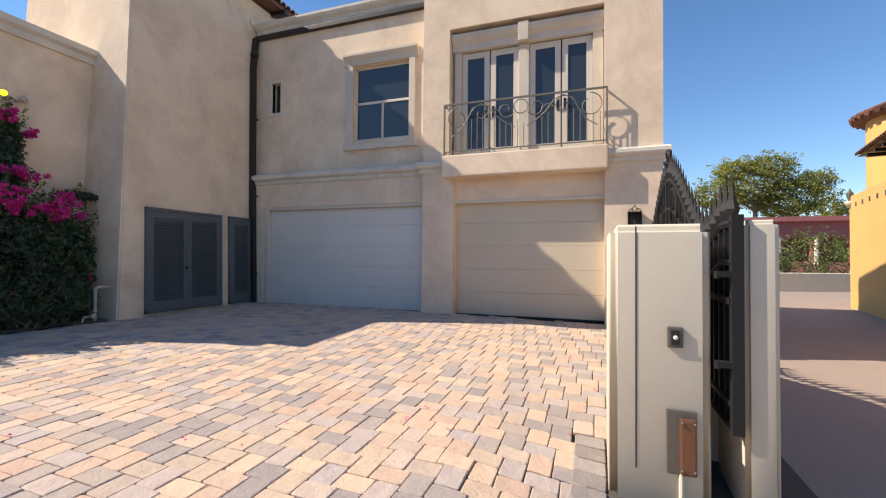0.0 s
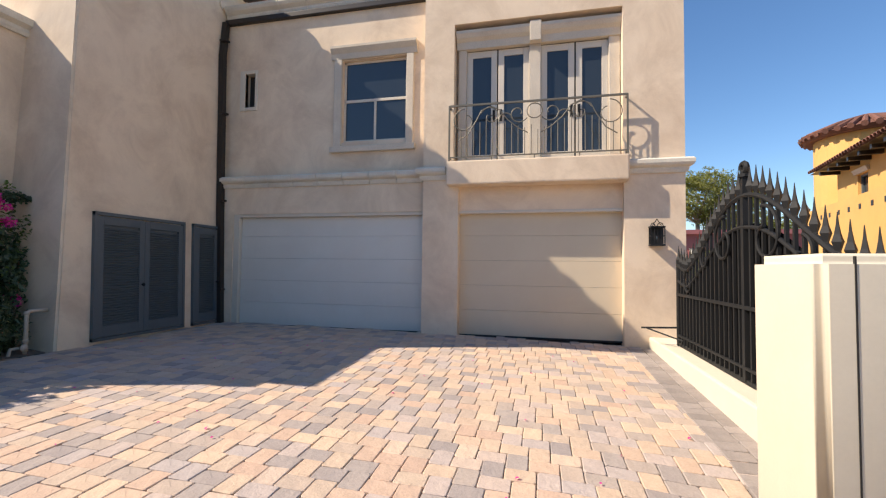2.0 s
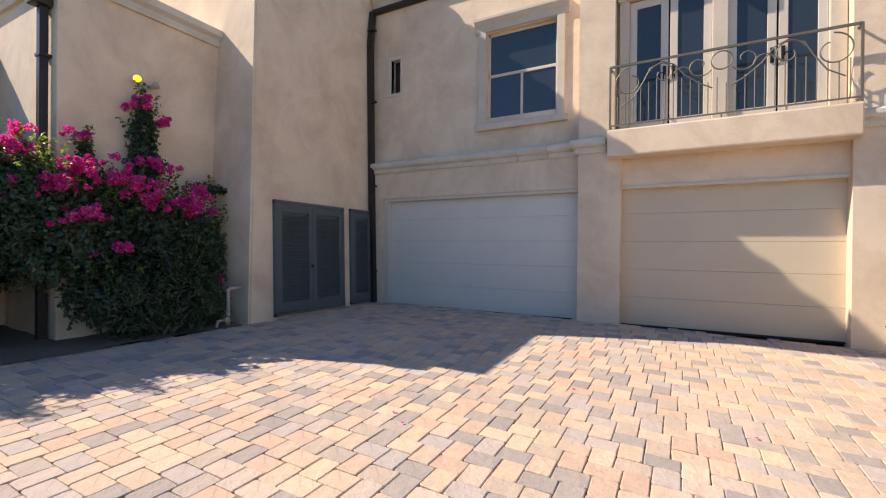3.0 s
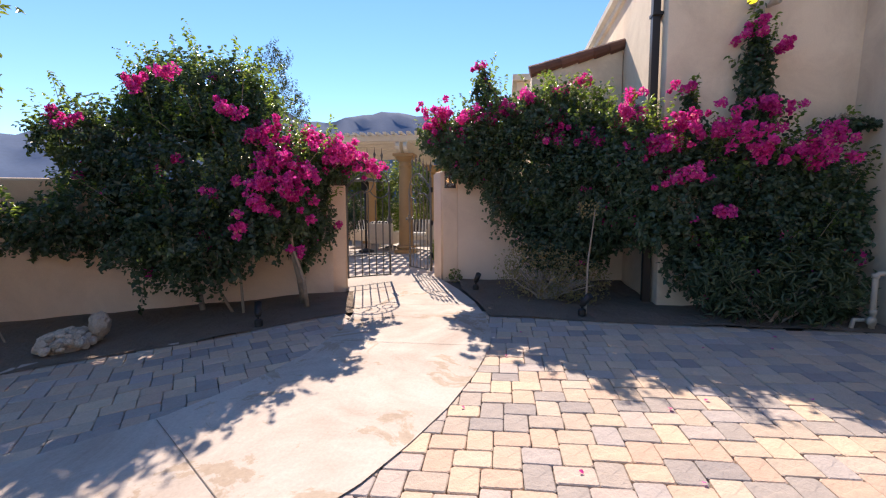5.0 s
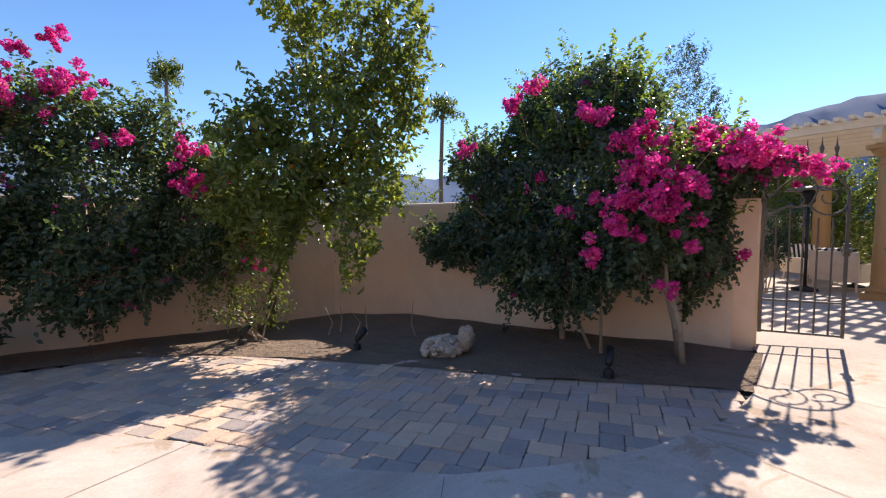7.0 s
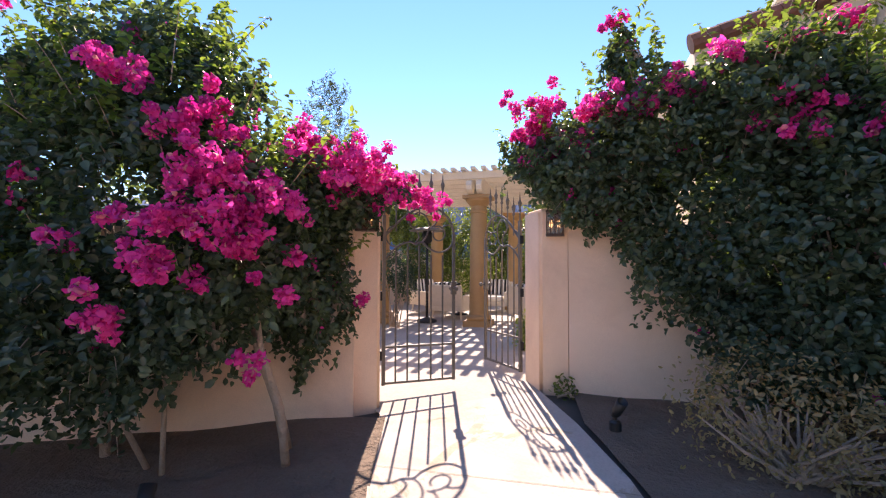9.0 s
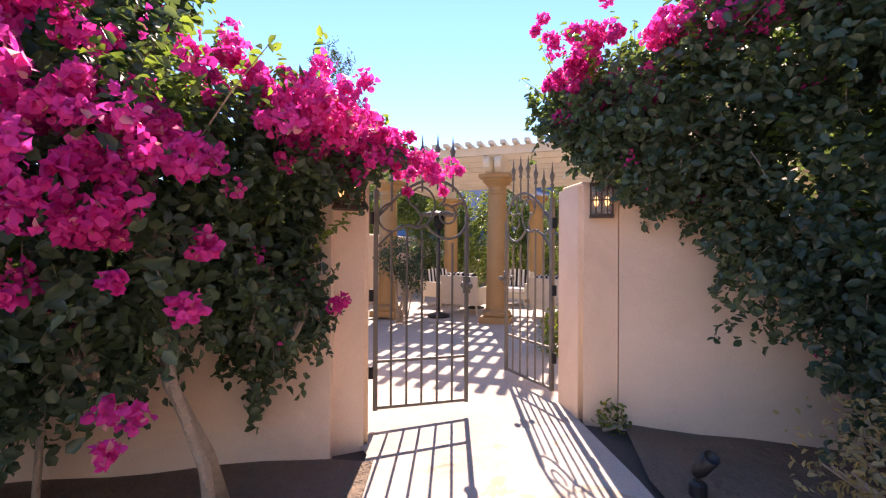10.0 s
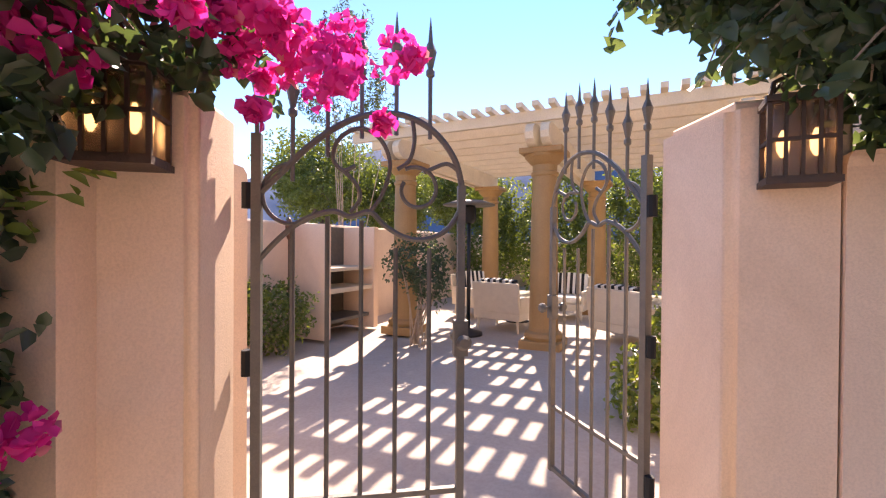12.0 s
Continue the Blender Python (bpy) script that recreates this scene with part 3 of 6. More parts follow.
# ---- plants ----
def bougainvillea(x, y, lobes, clusters, n_leaf, n_shoot, seed, label, trunks, leaf=0.07):
    """A spreading bush: leafy lobes with shoots, and papery flowers in dense clusters (x, y, z, radius)."""
    rng = np.random.default_rng(seed)
    t = thing("bougainvillea", x, y, lie(x, y) + 0.03, label, "bougainvillea")
    o = Vector(t.location)
    for path, r in trunks:
        bm = bmesh.new()
        k = len(path)
        sweep(bm, [Vector(p) - o for p in path], [r * (1 - 0.45 * i / (k - 1)) for i in range(k)], 9)
        part("trunk", bm, M_BARK, t, smooth=True)
    bm = bmesh.new()
    r2 = random.Random(seed)
    for l in lobes:
        for _ in range(7):
            a = Vector(l[:3]) - o
            d = Vector((r2.uniform(-1, 1) * l[3], r2.uniform(-1, 1) * l[4], r2.uniform(-1, 0.8) * l[5])) * 0.55
            s = Vector((a.x * 0.75, a.y * 0.75, max(0.3, a.z - l[5] * 0.7)))
            sweep(bm, [s, (s + a + d) / 2 + Vector((0, 0, 0.15)), a + d], [0.014, 0.010, 0.005], 5)
    q, e, stems, lit_top = shoots(lobes, n_shoot, rng)
    for row in stems[::3]:
        sweep(bm, [Vector(v) - o for v in row], [0.005, 0.004, 0.002], 3)
    part("branch", bm, M_BARK, t)["kind"] = "stuff"
    p, d = lobes_sample(lobes, n_leaf, rng, 0.42, 0.28)
    nr = np.concatenate([d * 0.5 + rng.normal(size=d.shape) * 0.55 + np.array([0, 0, 0.5]), e[~lit_top]])
    leaves("foliage", M_LEAF_B, np.concatenate([p, q[~lit_top]]), nr, leaf, t, rng, 0.66)
    # upper shoots take the brighter colour that stands for a sunlit crown
    leaves("sunlit_foliage", M_LEAF_SUNLIT, q[lit_top], e[lit_top], leaf * 0.9, t, rng, 0.62, 0.25, "young leaves on upper shoots, coloured bright green as if sunlit")
    spots = []
    mid = np.mean(np.array(lobes)[:, :2], axis=0)
    for cx, cy, cz, r in clusters:
        out = np.array([cx, cy]) - mid
        if np.linalg.norm(out) < 1.25:
            cx, cy = np.array([cx, cy]) + out / max(0.3, np.linalg.norm(out)) * 0.09
        r *= 1.4
        for _ in range(max(2, int(300 * r * r))):
            w = rng.normal(size=3)
            w *= min(1.35, abs(rng.normal()) * 0.55 + 0.2) * r / np.linalg.norm(w)
            c = np.array([cx, cy, cz]) + w * np.array([1.15, 1.15, 0.75])
            u = rng.normal(size=(42, 3))
            u *= (rng.uniform(0.03, 0.08) * rng.random(42) ** 0.4 / np.linalg.norm(u, axis=1))[:, None]
            spots.append(c + u)
    # stray small flowers over the leaves
    c, _ = lobes_sample(lobes, 60, rng, 0.02, 0.15)
    spots += [a + rng.normal(size=(int(rng.integers(4, 16)), 3)) * 0.035 for a in c]
    sp = np.concatenate(spots)
    pale = rng.random(len(sp)) < 0.05
    nn = rng.normal(size=sp.shape)
    leaves("blossom", M_BRACT, sp[~pale], nn[~pale], 0.042, t, rng, 0.85, 0.35, "magenta papery bracts in clusters")
    leaves("faded_blossom", M_BRACT_PALE, sp[pale], nn[pale], 0.042, t, rng, 0.85, 0.35, "pale pink fading bracts")
    return t


OVER_GATE = [(-10.25, -0.38, 2.48, 0.15), (-9.95, -0.5, 2.62, 0.19), (-9.7, -0.48, 2.60, 0.18), (-9.4, -0.55, 2.65, 0.21), (-9.12, -0.55, 2.55, 0.2), (-9.29, -0.82, 2.78, 0.18), (-8.95, -0.88, 2.76, 0.2), (-9.6, -0.45, 2.52, 0.15), (-10.1, -0.4, 2.56, 0.14), (-9.75, -0.62, 2.74, 0.15), (-9.0, -0.45, 2.62, 0.2)]
FRONT = [(-8.14, -1.1, 2.76, 0.18), (-8.15, -0.92, 2.42, 0.2), (-8.45, -0.84, 2.35, 0.22), (-8.2, -0.76, 2.2, 0.2), (-8.0, -1.17, 2.15, 0.17), (-8.17, -0.72, 2.0, 0.15), (-7.85, -0.95, 1.85, 0.17), (-7.9, -1.43, 3.0, 0.14), (-7.65, -1.85, 3.38, 0.10), (-7.8, -2.42, 3.3, 0.13), (-8.25, -0.72, 1.25, 0.08), (-7.7, -1.15, 1.55, 0.10), (-8.5, -0.66, 1.95, 0.09), (-8.45, -0.66, 1.65, 0.05), (-9.65, -0.74, 1.55, 0.04), (-7.75, -3.4, 2.9, 0.10), (-7.9, -3.9, 3.1, 0.08), (-7.9, -2.0, 2.4, 0.07), (-7.75, -1.6, 2.0, 0.06), (-8.0, -3.6, 2.2, 0.06)]
bougainvillea(-8.75, -0.95,
    [(-8.6, -2.75, 2.35, 0.85, 1.0, 1.1), (-8.5, -1.75, 2.3, 0.75, 0.85, 1.1), (-8.3, -2.4, 1.5, 0.7, 0.9, 0.75), (-8.6, -1.1, 2.1, 0.5, 0.45, 0.6), (-9.45, -0.8, 2.5, 0.5, 0.36, 0.24), (-8.3, -3.6, 1.8, 0.6, 0.75, 0.6), (-8.7, -2.3, 3.3, 0.6, 0.75, 0.6), (-8.35, -1.25, 1.5, 0.34, 0.28, 0.34), (-8.4, -3.3, 2.7, 0.6, 0.65, 0.55), (-9.2, -1.2, 2.5, 0.5, 0.5, 0.42), (-8.0, -4.2, 1.6, 0.5, 0.6, 0.35), (-9.4, -1.1, 1.75, 0.36, 0.32, 0.5), (-9.95, -0.72, 2.6, 0.35, 0.3, 0.14), (-9.5, -1.2, 1.55, 0.26, 0.3, 0.6), (-9.5, -1.1, 2.25, 0.3, 0.26, 0.36), (-9.62, -0.88, 1.45, 0.08, 0.14, 0.16), (-8.8, -2.9, 3.45, 0.5, 0.5, 0.45), (-8.7, -1.75, 3.3, 0.45, 0.45, 0.5), (-8.2, -3.9, 2.8, 0.42, 0.5, 0.36)],
    OVER_GATE + FRONT,
    56000, 1150, 11, "large dark green bougainvillea covered in magenta flowers",
    [([(-8.85, -0.92, 0.38), (-8.82, -0.95, 0.8), (-8.72, -1.05, 1.25), (-8.6, -1.05, 1.9)], 0.034), ([(-9.1, -1.1, 0.38), (-8.95, -1.08, 0.8), (-8.72, -1.07, 1.25), (-8.8, -1.3, 2.0)], 0.045), ([(-8.5, -1.7, 0.35), (-8.6, -1.8, 1.2), (-8.7, -2.2, 2.2)], 0.02), ([(-8.55, -1.9, 0.35), (-8.4, -2.1, 0.9), (-8.3, -2.4, 1.6)], 0.022), ([(-8.6, -2.4, 0.35), (-8.7, -2.6, 1.2), (-8.8, -2.9, 2.4)], 0.04)])
bougainvillea(-10.3, 2.6,
    [(-10.6, 1.55, 2.85, 0.55, 0.7, 0.5), (-10.5, 2.4, 2.3, 0.6, 0.8, 1.0), (-10.4, 1.9, 3.15, 0.5, 0.6, 0.45), (-10.1, 3.2, 2.2, 0.65, 0.8, 1.1), (-10.85, 1.0, 2.95, 0.4, 0.42, 0.4), (-10.3, 2.9, 1.4, 0.6, 0.75, 0.65), (-9.7, 3.6, 2.1, 0.55, 0.6, 0.7), (-10.2, 2.9, 3.1, 0.5, 0.6, 0.5), (-10.0, 2.5, 3.2, 0.45, 0.5, 0.4), (-10.95, 1.5, 2.55, 0.3, 0.45, 0.35), (-9.7, 3.3, 2.7, 0.45, 0.5, 0.45), (-10.35, 1.55, 3.75, 0.12, 0.14, 0.32), (-11.1, 0.72, 3.1, 0.32, 0.36, 0.3), (-11.2, 1.2, 3.15, 0.36, 0.5, 0.36)],
    [(-10.35, 1.57, 4.1, 0.10), (-10.5, 0.92, 3.42, 0.2), (-10.8, 0.65, 3.3, 0.2), (-10.75, 0.8, 3.1, 0.17), (-10.2, 3.04, 3.75, 0.13), (-10.2, 1.4, 3.3, 0.2), (-10.15, 1.75, 3.22, 0.18), (-10.5, 1.3, 3.05, 0.16), (-10.1, 2.0, 3.35, 0.18), (-9.9, 2.25, 3.42, 0.13), (-9.85, 2.6, 2.95, 0.18), (-10.72, 1.55, 2.5, 0.10), (-10.7, 1.0, 3.0, 0.15), (-9.55, 3.0, 2.75, 0.16), (-9.4, 3.5, 2.9, 0.2), (-10.0, 2.6, 3.55, 0.12)],
    60000, 1000, 12, "tall bougainvillea spilling over the garden wall", [([(-10.2, 2.6, 0.35), (-10.3, 2.5, 1.2), (-10.5, 2.2, 2.3)], 0.05)])
bougainvillea(-8.95, 4.9,
    [(-8.95, 4.2, 2.0, 0.42, 0.75, 0.75), (-8.9, 5.1, 1.95, 0.45, 0.7, 0.7), (-8.9, 5.0, 1.1, 0.45, 0.85, 0.6), (-8.9, 5.8, 1.75, 0.3, 0.4, 0.6), (-9.12, 5.05, 3.3, 0.13, 0.2, 0.8), (-8.9, 6.1, 2.78, 0.08, 0.45, 0.07), (-9.05, 4.25, 2.95, 0.08, 0.1, 0.32), (-9.0, 3.6, 2.5, 0.3, 0.35, 0.5)],
    [(-9.0, 3.52, 3.25, 0.10), (-9.0, 4.22, 3.3, 0.10), (-8.85, 3.65, 2.98, 0.16), (-8.95, 5.12, 3.05, 0.2), (-9.05, 4.95, 4.0, 0.16), (-9.0, 5.2, 3.75, 0.12), (-8.6, 4.85, 2.5, 0.22), (-8.55, 4.07, 2.15, 0.17), (-8.65, 4.15, 2.8, 0.22), (-8.6, 4.5, 2.72, 0.2), (-8.55, 5.35, 2.45, 0.2), (-8.6, 5.7, 2.35, 0.10), (-8.5, 4.5, 1.75, 0.10), (-8.7, 5.6, 2.62, 0.14), (-8.75, 3.85, 2.55, 0.2), (-8.7, 6.0, 1.2, 0.08)],
    27000, 560, 13, "bougainvillea climbing the stucco house wall", [([(-9.0, 4.9, 0.4), (-9.0, 5.0, 1.5), (-9.1, 5.05, 3.2)], 0.04)])
bougainvillea(-3.4, -5.6,
    [(-3.4, -5.4, 2.2, 0.95, 0.7, 1.1), (-2.3, -5.4, 2.4, 0.9, 0.7, 1.0), (-4.5, -5.4, 1.9, 0.7, 0.6, 0.85), (-3.0, -5.4, 3.1, 0.65, 0.5, 0.55), (-1.2, -5.5, 2.2, 0.9, 0.7, 1.0), (-3.3, -5.3, 1.3, 0.9, 0.6, 0.7), (-1.9, -5.3, 3.2, 0.6, 0.5, 0.5), (-4.0, -5.3, 3.0, 0.35, 0.4, 0.55), (-5.2, -5.5, 2.0, 0.55, 0.5, 0.7), (-4.6, -5.3, 2.6, 0.4, 0.45, 0.4)],
    [(-3.18, -5.0, 3.5, 0.24), (-3.62, -4.85, 2.88, 0.14), (-4.25, -4.9, 2.8, 0.15), (-3.14, -5.0, 3.95, 0.13), (-2.8, -5.0, 3.8, 0.10), (-2.65, -4.9, 3.3, 0.28), (-4.34, -4.85, 2.4, 0.2), (-5.05, -4.95, 1.65, 0.12), (-5.1, -4.9, 1.35, 0.10), (-4.7, -4.9, 2.5, 0.12), (-1.9, -4.8, 3.3, 0.2), (-1.2, -4.8, 2.8, 0.18)],
    44000, 800, 14, "bushy bougainvillea with sparse magenta flowers by the wall", [([(-3.3, -5.6, 0.3), (-3.2, -5.6, 1.2), (-3.2, -5.5, 2.4)], 0.05)])


def leafy_tree(name, x, y, lobes, n, seed, label, category, leaf_m, leaf, trunk, r, bark=M_BARK2, limb_n=5, aspect=0.5, shoot=0):
    rng = np.random.default_rng(seed)
    r2 = random.Random(seed)
    t = thing(name, x, y, trunk[0][2], label, category)
    o = Vector(t.location)
    bm = bmesh.new()
    k = len(trunk)
    sweep(bm, [Vector(p) - o for p in trunk], [r * (1 - 0.5 * i / (k - 1)) for i in range(k)], 10)
    top = Vector(trunk[-1]) - o
    for l in lobes:
        c = Vector(l[:3]) - o
        sweep(bm, [top, (top + c) / 2 + Vector((r2.uniform(-.1, .1), r2.uniform(-.1, .1), 0.1)) * l[3], c], [r * 0.45, r * 0.3, r * 0.15], 7)
        for _ in range(limb_n):
            d = Vector((r2.gauss(0, 1) * l[3], r2.gauss(0, 1) * l[4], r2.gauss(0, 1) * l[5])) * 0.5
            sweep(bm, [c, c + d * 0.6 + Vector((0, 0, 0.05)), c + d], [r * 0.14, r * 0.09, r * 0.05], 5)
    part("trunk", bm, bark, t, smooth=True)
    p, d = lobes_sample(lobes, n, rng, 0.6, 0.3)
    nr = d * 0.4 + rng.normal(size=d.shape) * 0.7 + np.array([0, 0, 0.4])
    if shoot:
        q, e, _, _ = shoots(lobes, shoot, rng, 0.45, 14, 0.5, 0.9, leaf * 0.6)
        p, nr = np.concatenate([p, q]), np.concatenate([nr, e])
    leaves("crown", leaf_m, p, nr, leaf, t, rng, aspect)
    return t


leafy_tree("orange_tree", -5.4, -5.3,
    [(-6.3, -4.4, 4.3, 0.7, 0.7, 0.7), (-5.9, -4.3, 3.2, 0.8, 0.75, 0.65), (-6.7, -4.2, 3.3, 0.5, 0.6, 0.7), (-5.3, -4.3, 2.5, 0.65, 0.6, 0.6), (-5.25, -4.5, 1.85, 0.5, 0.5, 0.55), (-6.5, -3.9, 2.4, 0.42, 0.4, 0.45), (-6.15, -3.55, 1.8, 0.28, 0.28, 0.6), (-7.0, -4.0, 4.6, 0.4, 0.4, 0.6), (-7.1, -3.9, 3.6, 0.22, 0.25, 0.4), (-5.0, -4.0, 3.0, 0.36, 0.36, 0.3), (-5.7, -4.6, 5.0, 0.45, 0.45, 0.5), (-6.0, -4.5, 2.4, 0.55, 0.5, 0.5), (-4.9, -4.6, 2.3, 0.45, 0.45, 0.5)],
    16500, 21, "orange tree with glossy leaves and a few ripe fruits", "orange tree", M_LEAF_C, 0.10, [(-5.4, -5.35, 0.3), (-5.45, -5.3, 0.9), (-5.7, -5.1, 1.6), (-6.0, -4.7, 2.4)], 0.07, shoot=330)


# ---- tower roof, eaves and gutters ----
def tile_row(bm, a, b, down, r=0.09, length=0.42, rows=2):
    """Rows of half-round clay tiles from a to b along an eave; down is the way the roof falls."""
    a, b, down = Vector(a), Vector(b), Vector(down)
    way = (b - a)
    n = max(1, int(way.length / (r * 2.15)))
    for row in range(rows):
        for i in range(n):
            c = a + way * ((i + 0.5) / n) - down.normalized() * (row * length * 0.85)
            u = way.normalized()
            w = u.cross(down.normalized())
            if w.z < 0:
                w = -w
            ends = []
            for s in (0.0, 1.0):
                rr = r * (1.0 if s else 0.82)
                ends.append([bm.verts.new(c - down.normalized() * length * (1 - s) + u * rr * math.cos(t) + w * rr * math.sin(t)) for t in [math.pi * k / 6 for k in range(7)]])
                ends[-1] += [bm.verts.new(c - down.normalized() * length * (1 - s) + u * (rr - 0.016) * math.cos(t) + w * (rr - 0.016) * math.sin(t)) for t in [math.pi * k / 6 for k in range(6, -1, -1)]]
            A, B = ends
            for k in range(14):
                bm.faces.new((A[k], A[(k + 1) % 14], B[(k + 1) % 14], B[k]))
            bm.faces.new(A[::-1])
            bm.faces.new(B)


roof = thing("tower_roof", -9.9, 8.9, 8.4, "dark clay tile roof with overhanging eaves on the tower", "roof", kind="structure")
bm = bmesh.new()
A = [bm.verts.new((x + 9.9, y - 8.9, 0.12)) for x, y in ((-7.95, 6.1), (-7.95, 11.6), (-11.9, 11.6), (-11.9, 6.1))]
B = [bm.verts.new((x + 9.9, y - 8.9, 0.2)) for x, y in ((-7.95, 6.1), (-7.95, 11.6), (-11.9, 11.6), (-11.9, 6.1))]
top = bm.verts.new((0, 0, 1.3))
bm.faces.new(A[::-1])
for i in range(4):
    bm.faces.new((A[i], A[(i + 1) % 4], B[(i + 1) % 4], B[i]))
    bm.faces.new((B[i], B[(i + 1) % 4], top))
part("roof_deck", bm, M_TILE, roof)
bm = bmesh.new()
tile_row(bm, (1.98, -2.8, 0.24), (1.98, 2.7, 0.24), (1, 0, -0.5))
tile_row(bm, (-2.0, -2.83, 0.24), (2.0, -2.83, 0.24), (0, -1, -0.42))
part("roof_tiles", bm, M_TILE, roof)["kind"] = "stuff"
for k in range(6):
    bm = bmesh.new()
    box(bm, 1.5, 2.05, -2.4 + k * 0.95, -2.28 + k * 0.95, 0.0, 0.12, bevel=0.01)
    part("rafter", bm, M_PIPE, roof)
for yy, zz in ((8.9, 7.95), (9.62, 7.85), (7.2, 7.95), (8.05, 7.95)):
    bm = bmesh.new()
    lathe(bm, [(0.11, 0), (0.11, 0.05)], 16, m=pose(-8.33, yy, zz, 0, 90, 0))
    plain("vent_hole", "small round vent recess in the tower wall", "vent", bm, M_HOUSE)

# parapet coping pieces along the upper wall
par = thing("trim_parapet", -5.8, FL, 7.5, "cream moulded stone coping along the parapet", "coping", kind="structure")
PROF = [(-0.25, 0.0), (0.03, 0.0), (0.05, 0.06), (0.05, 0.10), (0.12, 0.16), (0.15, 0.22), (0.15, 0.28), (0.0, 0.30), (-0.25, 0.30)]
xs = [-8.25 + i * (4.9 / 7) for i in range(8)]
for a, b in zip(xs, xs[1:]):
    bm = bmesh.new()
    moulding(bm, PROF, [(a + 0.004 + 5.8, 0, 0.02), (b - 0.004 + 5.8, 0, 0.02)])
    part("coping_stone", bm, M_COPING, par)
bm = bmesh.new()
box(bm, -8.25, -3.34, FL - 0.10, FL + 0.02, 7.38, 7.5, bevel=0.015)
plain("gutter", "dark bronze gutter under the parapet coping", "gutter", bm, M_PIPE)
bm = bmesh.new()
sweep(bm, [(-8.02, FL - 0.24, 0.45), (-8.10, FL - 0.24, 3.0), (-8.20, FL - 0.2, 6.6), (-8.22, FL - 0.1, 7.42)], 0.085, 4)
for z in (1.2, 3.2, 5.2, 6.9):
    box(bm, -8.22 + 0.03 * (6.9 - z) / 2.0, -8.05 + 0.03 * (6.9 - z) / 2.0, FL - 0.30, FL - 0.16, z, z + 0.04)
tagged(part("downpipe", bm, M_PIPE), "dark bronze downpipe in the corner by the tower", "downpipe")
bm = bmesh.new()
sweep(bm, [(-9.52, 3.94, 0.45), (-9.52, 3.94, 5.1)], 0.07, 4)
box(bm, -9.64, -9.40, 3.80, 4.02, 5.1, 5.4, bevel=0.02)
for z in (1.5, 3.0, 4.4):
    box(bm, -9.60, -9.44, 3.88, 4.02, z, z + 0.04)
tagged(part("downpipe", bm, M_PIPE), "dark bronze downpipe with a rain hopper at the wing corner", "downpipe")

# mid-height cornice in stone lengths
mid = thing("trim_cornice", -5.8, FL - 0.17, 3.5, "cream moulded stone cornice over the garages", "cornice", kind="structure")
CORN = [(-0.02, 0.0), (0.03, 0.0), (0.05, 0.05), (0.05, 0.09), (0.11, 0.12), (0.13, 0.16), (0.13, 0.22), (0.10, 0.25), (-0.18, 0.27)]
xs = [-8.1 + i * (4.78 / 8) for i in range(9)]
for a, b in zip(xs, xs[1:]):
    bm = bmesh.new()
    moulding(bm, CORN, [(a + 0.004 + 5.8, 0, 0), (b - 0.004 + 5.8, 0, 0)])
    part("cornice_stone", bm, M_COPING, mid)
for path in ([(-3.33, FL - 0.2, 3.5), (-3.33, BAY, 3.5), (-2.84, BAY, 3.5)], [(0.5, BAY, 3.5), (1.45, BAY, 3.5), (1.45, 12.0, 3.5)]):
    bm = bmesh.new()
    moulding(bm, [(-0.02 if o < 0 else o, h) for o, h in CORN], path)
    part("cornice_return", bm, M_COPING, mid).matrix_local = Matrix.Translation((5.8, -(FL - 0.17), -3.5))


# ---- garage doors ----
def garage_door(x0, x1, y, z0, z1, material, label):
    t = thing("garage_door", (x0 + x1) / 2, y, z0, label, "garage door", "garage doors")
    n = 5
    h = (z1 - z0) / n
    w = (x1 - x0) / 2
    for i in range(n):
        bm = bmesh.new()
        box(bm, -w, w, 0, 0.05, i * h + 0.0015, (i + 1) * h - 0.0015, bevel=0.003)
        part("panel", bm, material, t)
    bm = bmesh.new()
    box(bm, -w, w, 0.052, 0.07, 0, n * h)
    part("backing", bm, M_DARK, t)
    bm = bmesh.new()
    box(bm, -w, w, -0.01, 0.04, -0.03, 0.004)
    part("rubber_seal", bm, M_PLASTIC, t, "black rubber bottom seal")
    return t


garage_door(-7.80, -3.32, FL - 0.04, 0.46, 2.91, M_GARAGE1, "wide pale grey sectional garage door in shade")
garage_door(-2.60, 0.44, BAY + 0.24, 0.46, 2.90, M_GARAGE2, "tan sectional garage door under the balcony")
bm = bmesh.new()
box(bm, -7.80, -7.66, FL - 0.15, FL - 0.05, 0.45, 2.91, bevel=0.01)
box(bm, -7.66, -3.32, FL - 0.15, FL - 0.05, 2.84, 2.91, bevel=0.01)
plain("trim_garage", "painted timber stop round the wide garage door", "door trim", bm, M_FRAME)
bm = bmesh.new()
box(bm, -2.60, 0.44, BAY + 0.12, BAY + 0.30, 2.90, 3.40)
plain("lintel_garage", "recessed tan stucco lintel over the narrow garage door", "lintel", bm, M_HOUSE)
bm = bmesh.new()
box(bm, -2.60, 0.44, BAY + 0.10, BAY + 0.235, 2.84, 2.90, bevel=0.01)
plain("trim_garage", "painted timber stop over the narrow garage door", "door trim", bm, M_FRAME)
bm = bmesh.new()
box(bm, -8.0, 1.0, FL + 0.2, FL + 0.3, 0.3, 3.4)
plain("wall_garage_back", "dark wall closing the garages", "wall", bm, M_DARK)

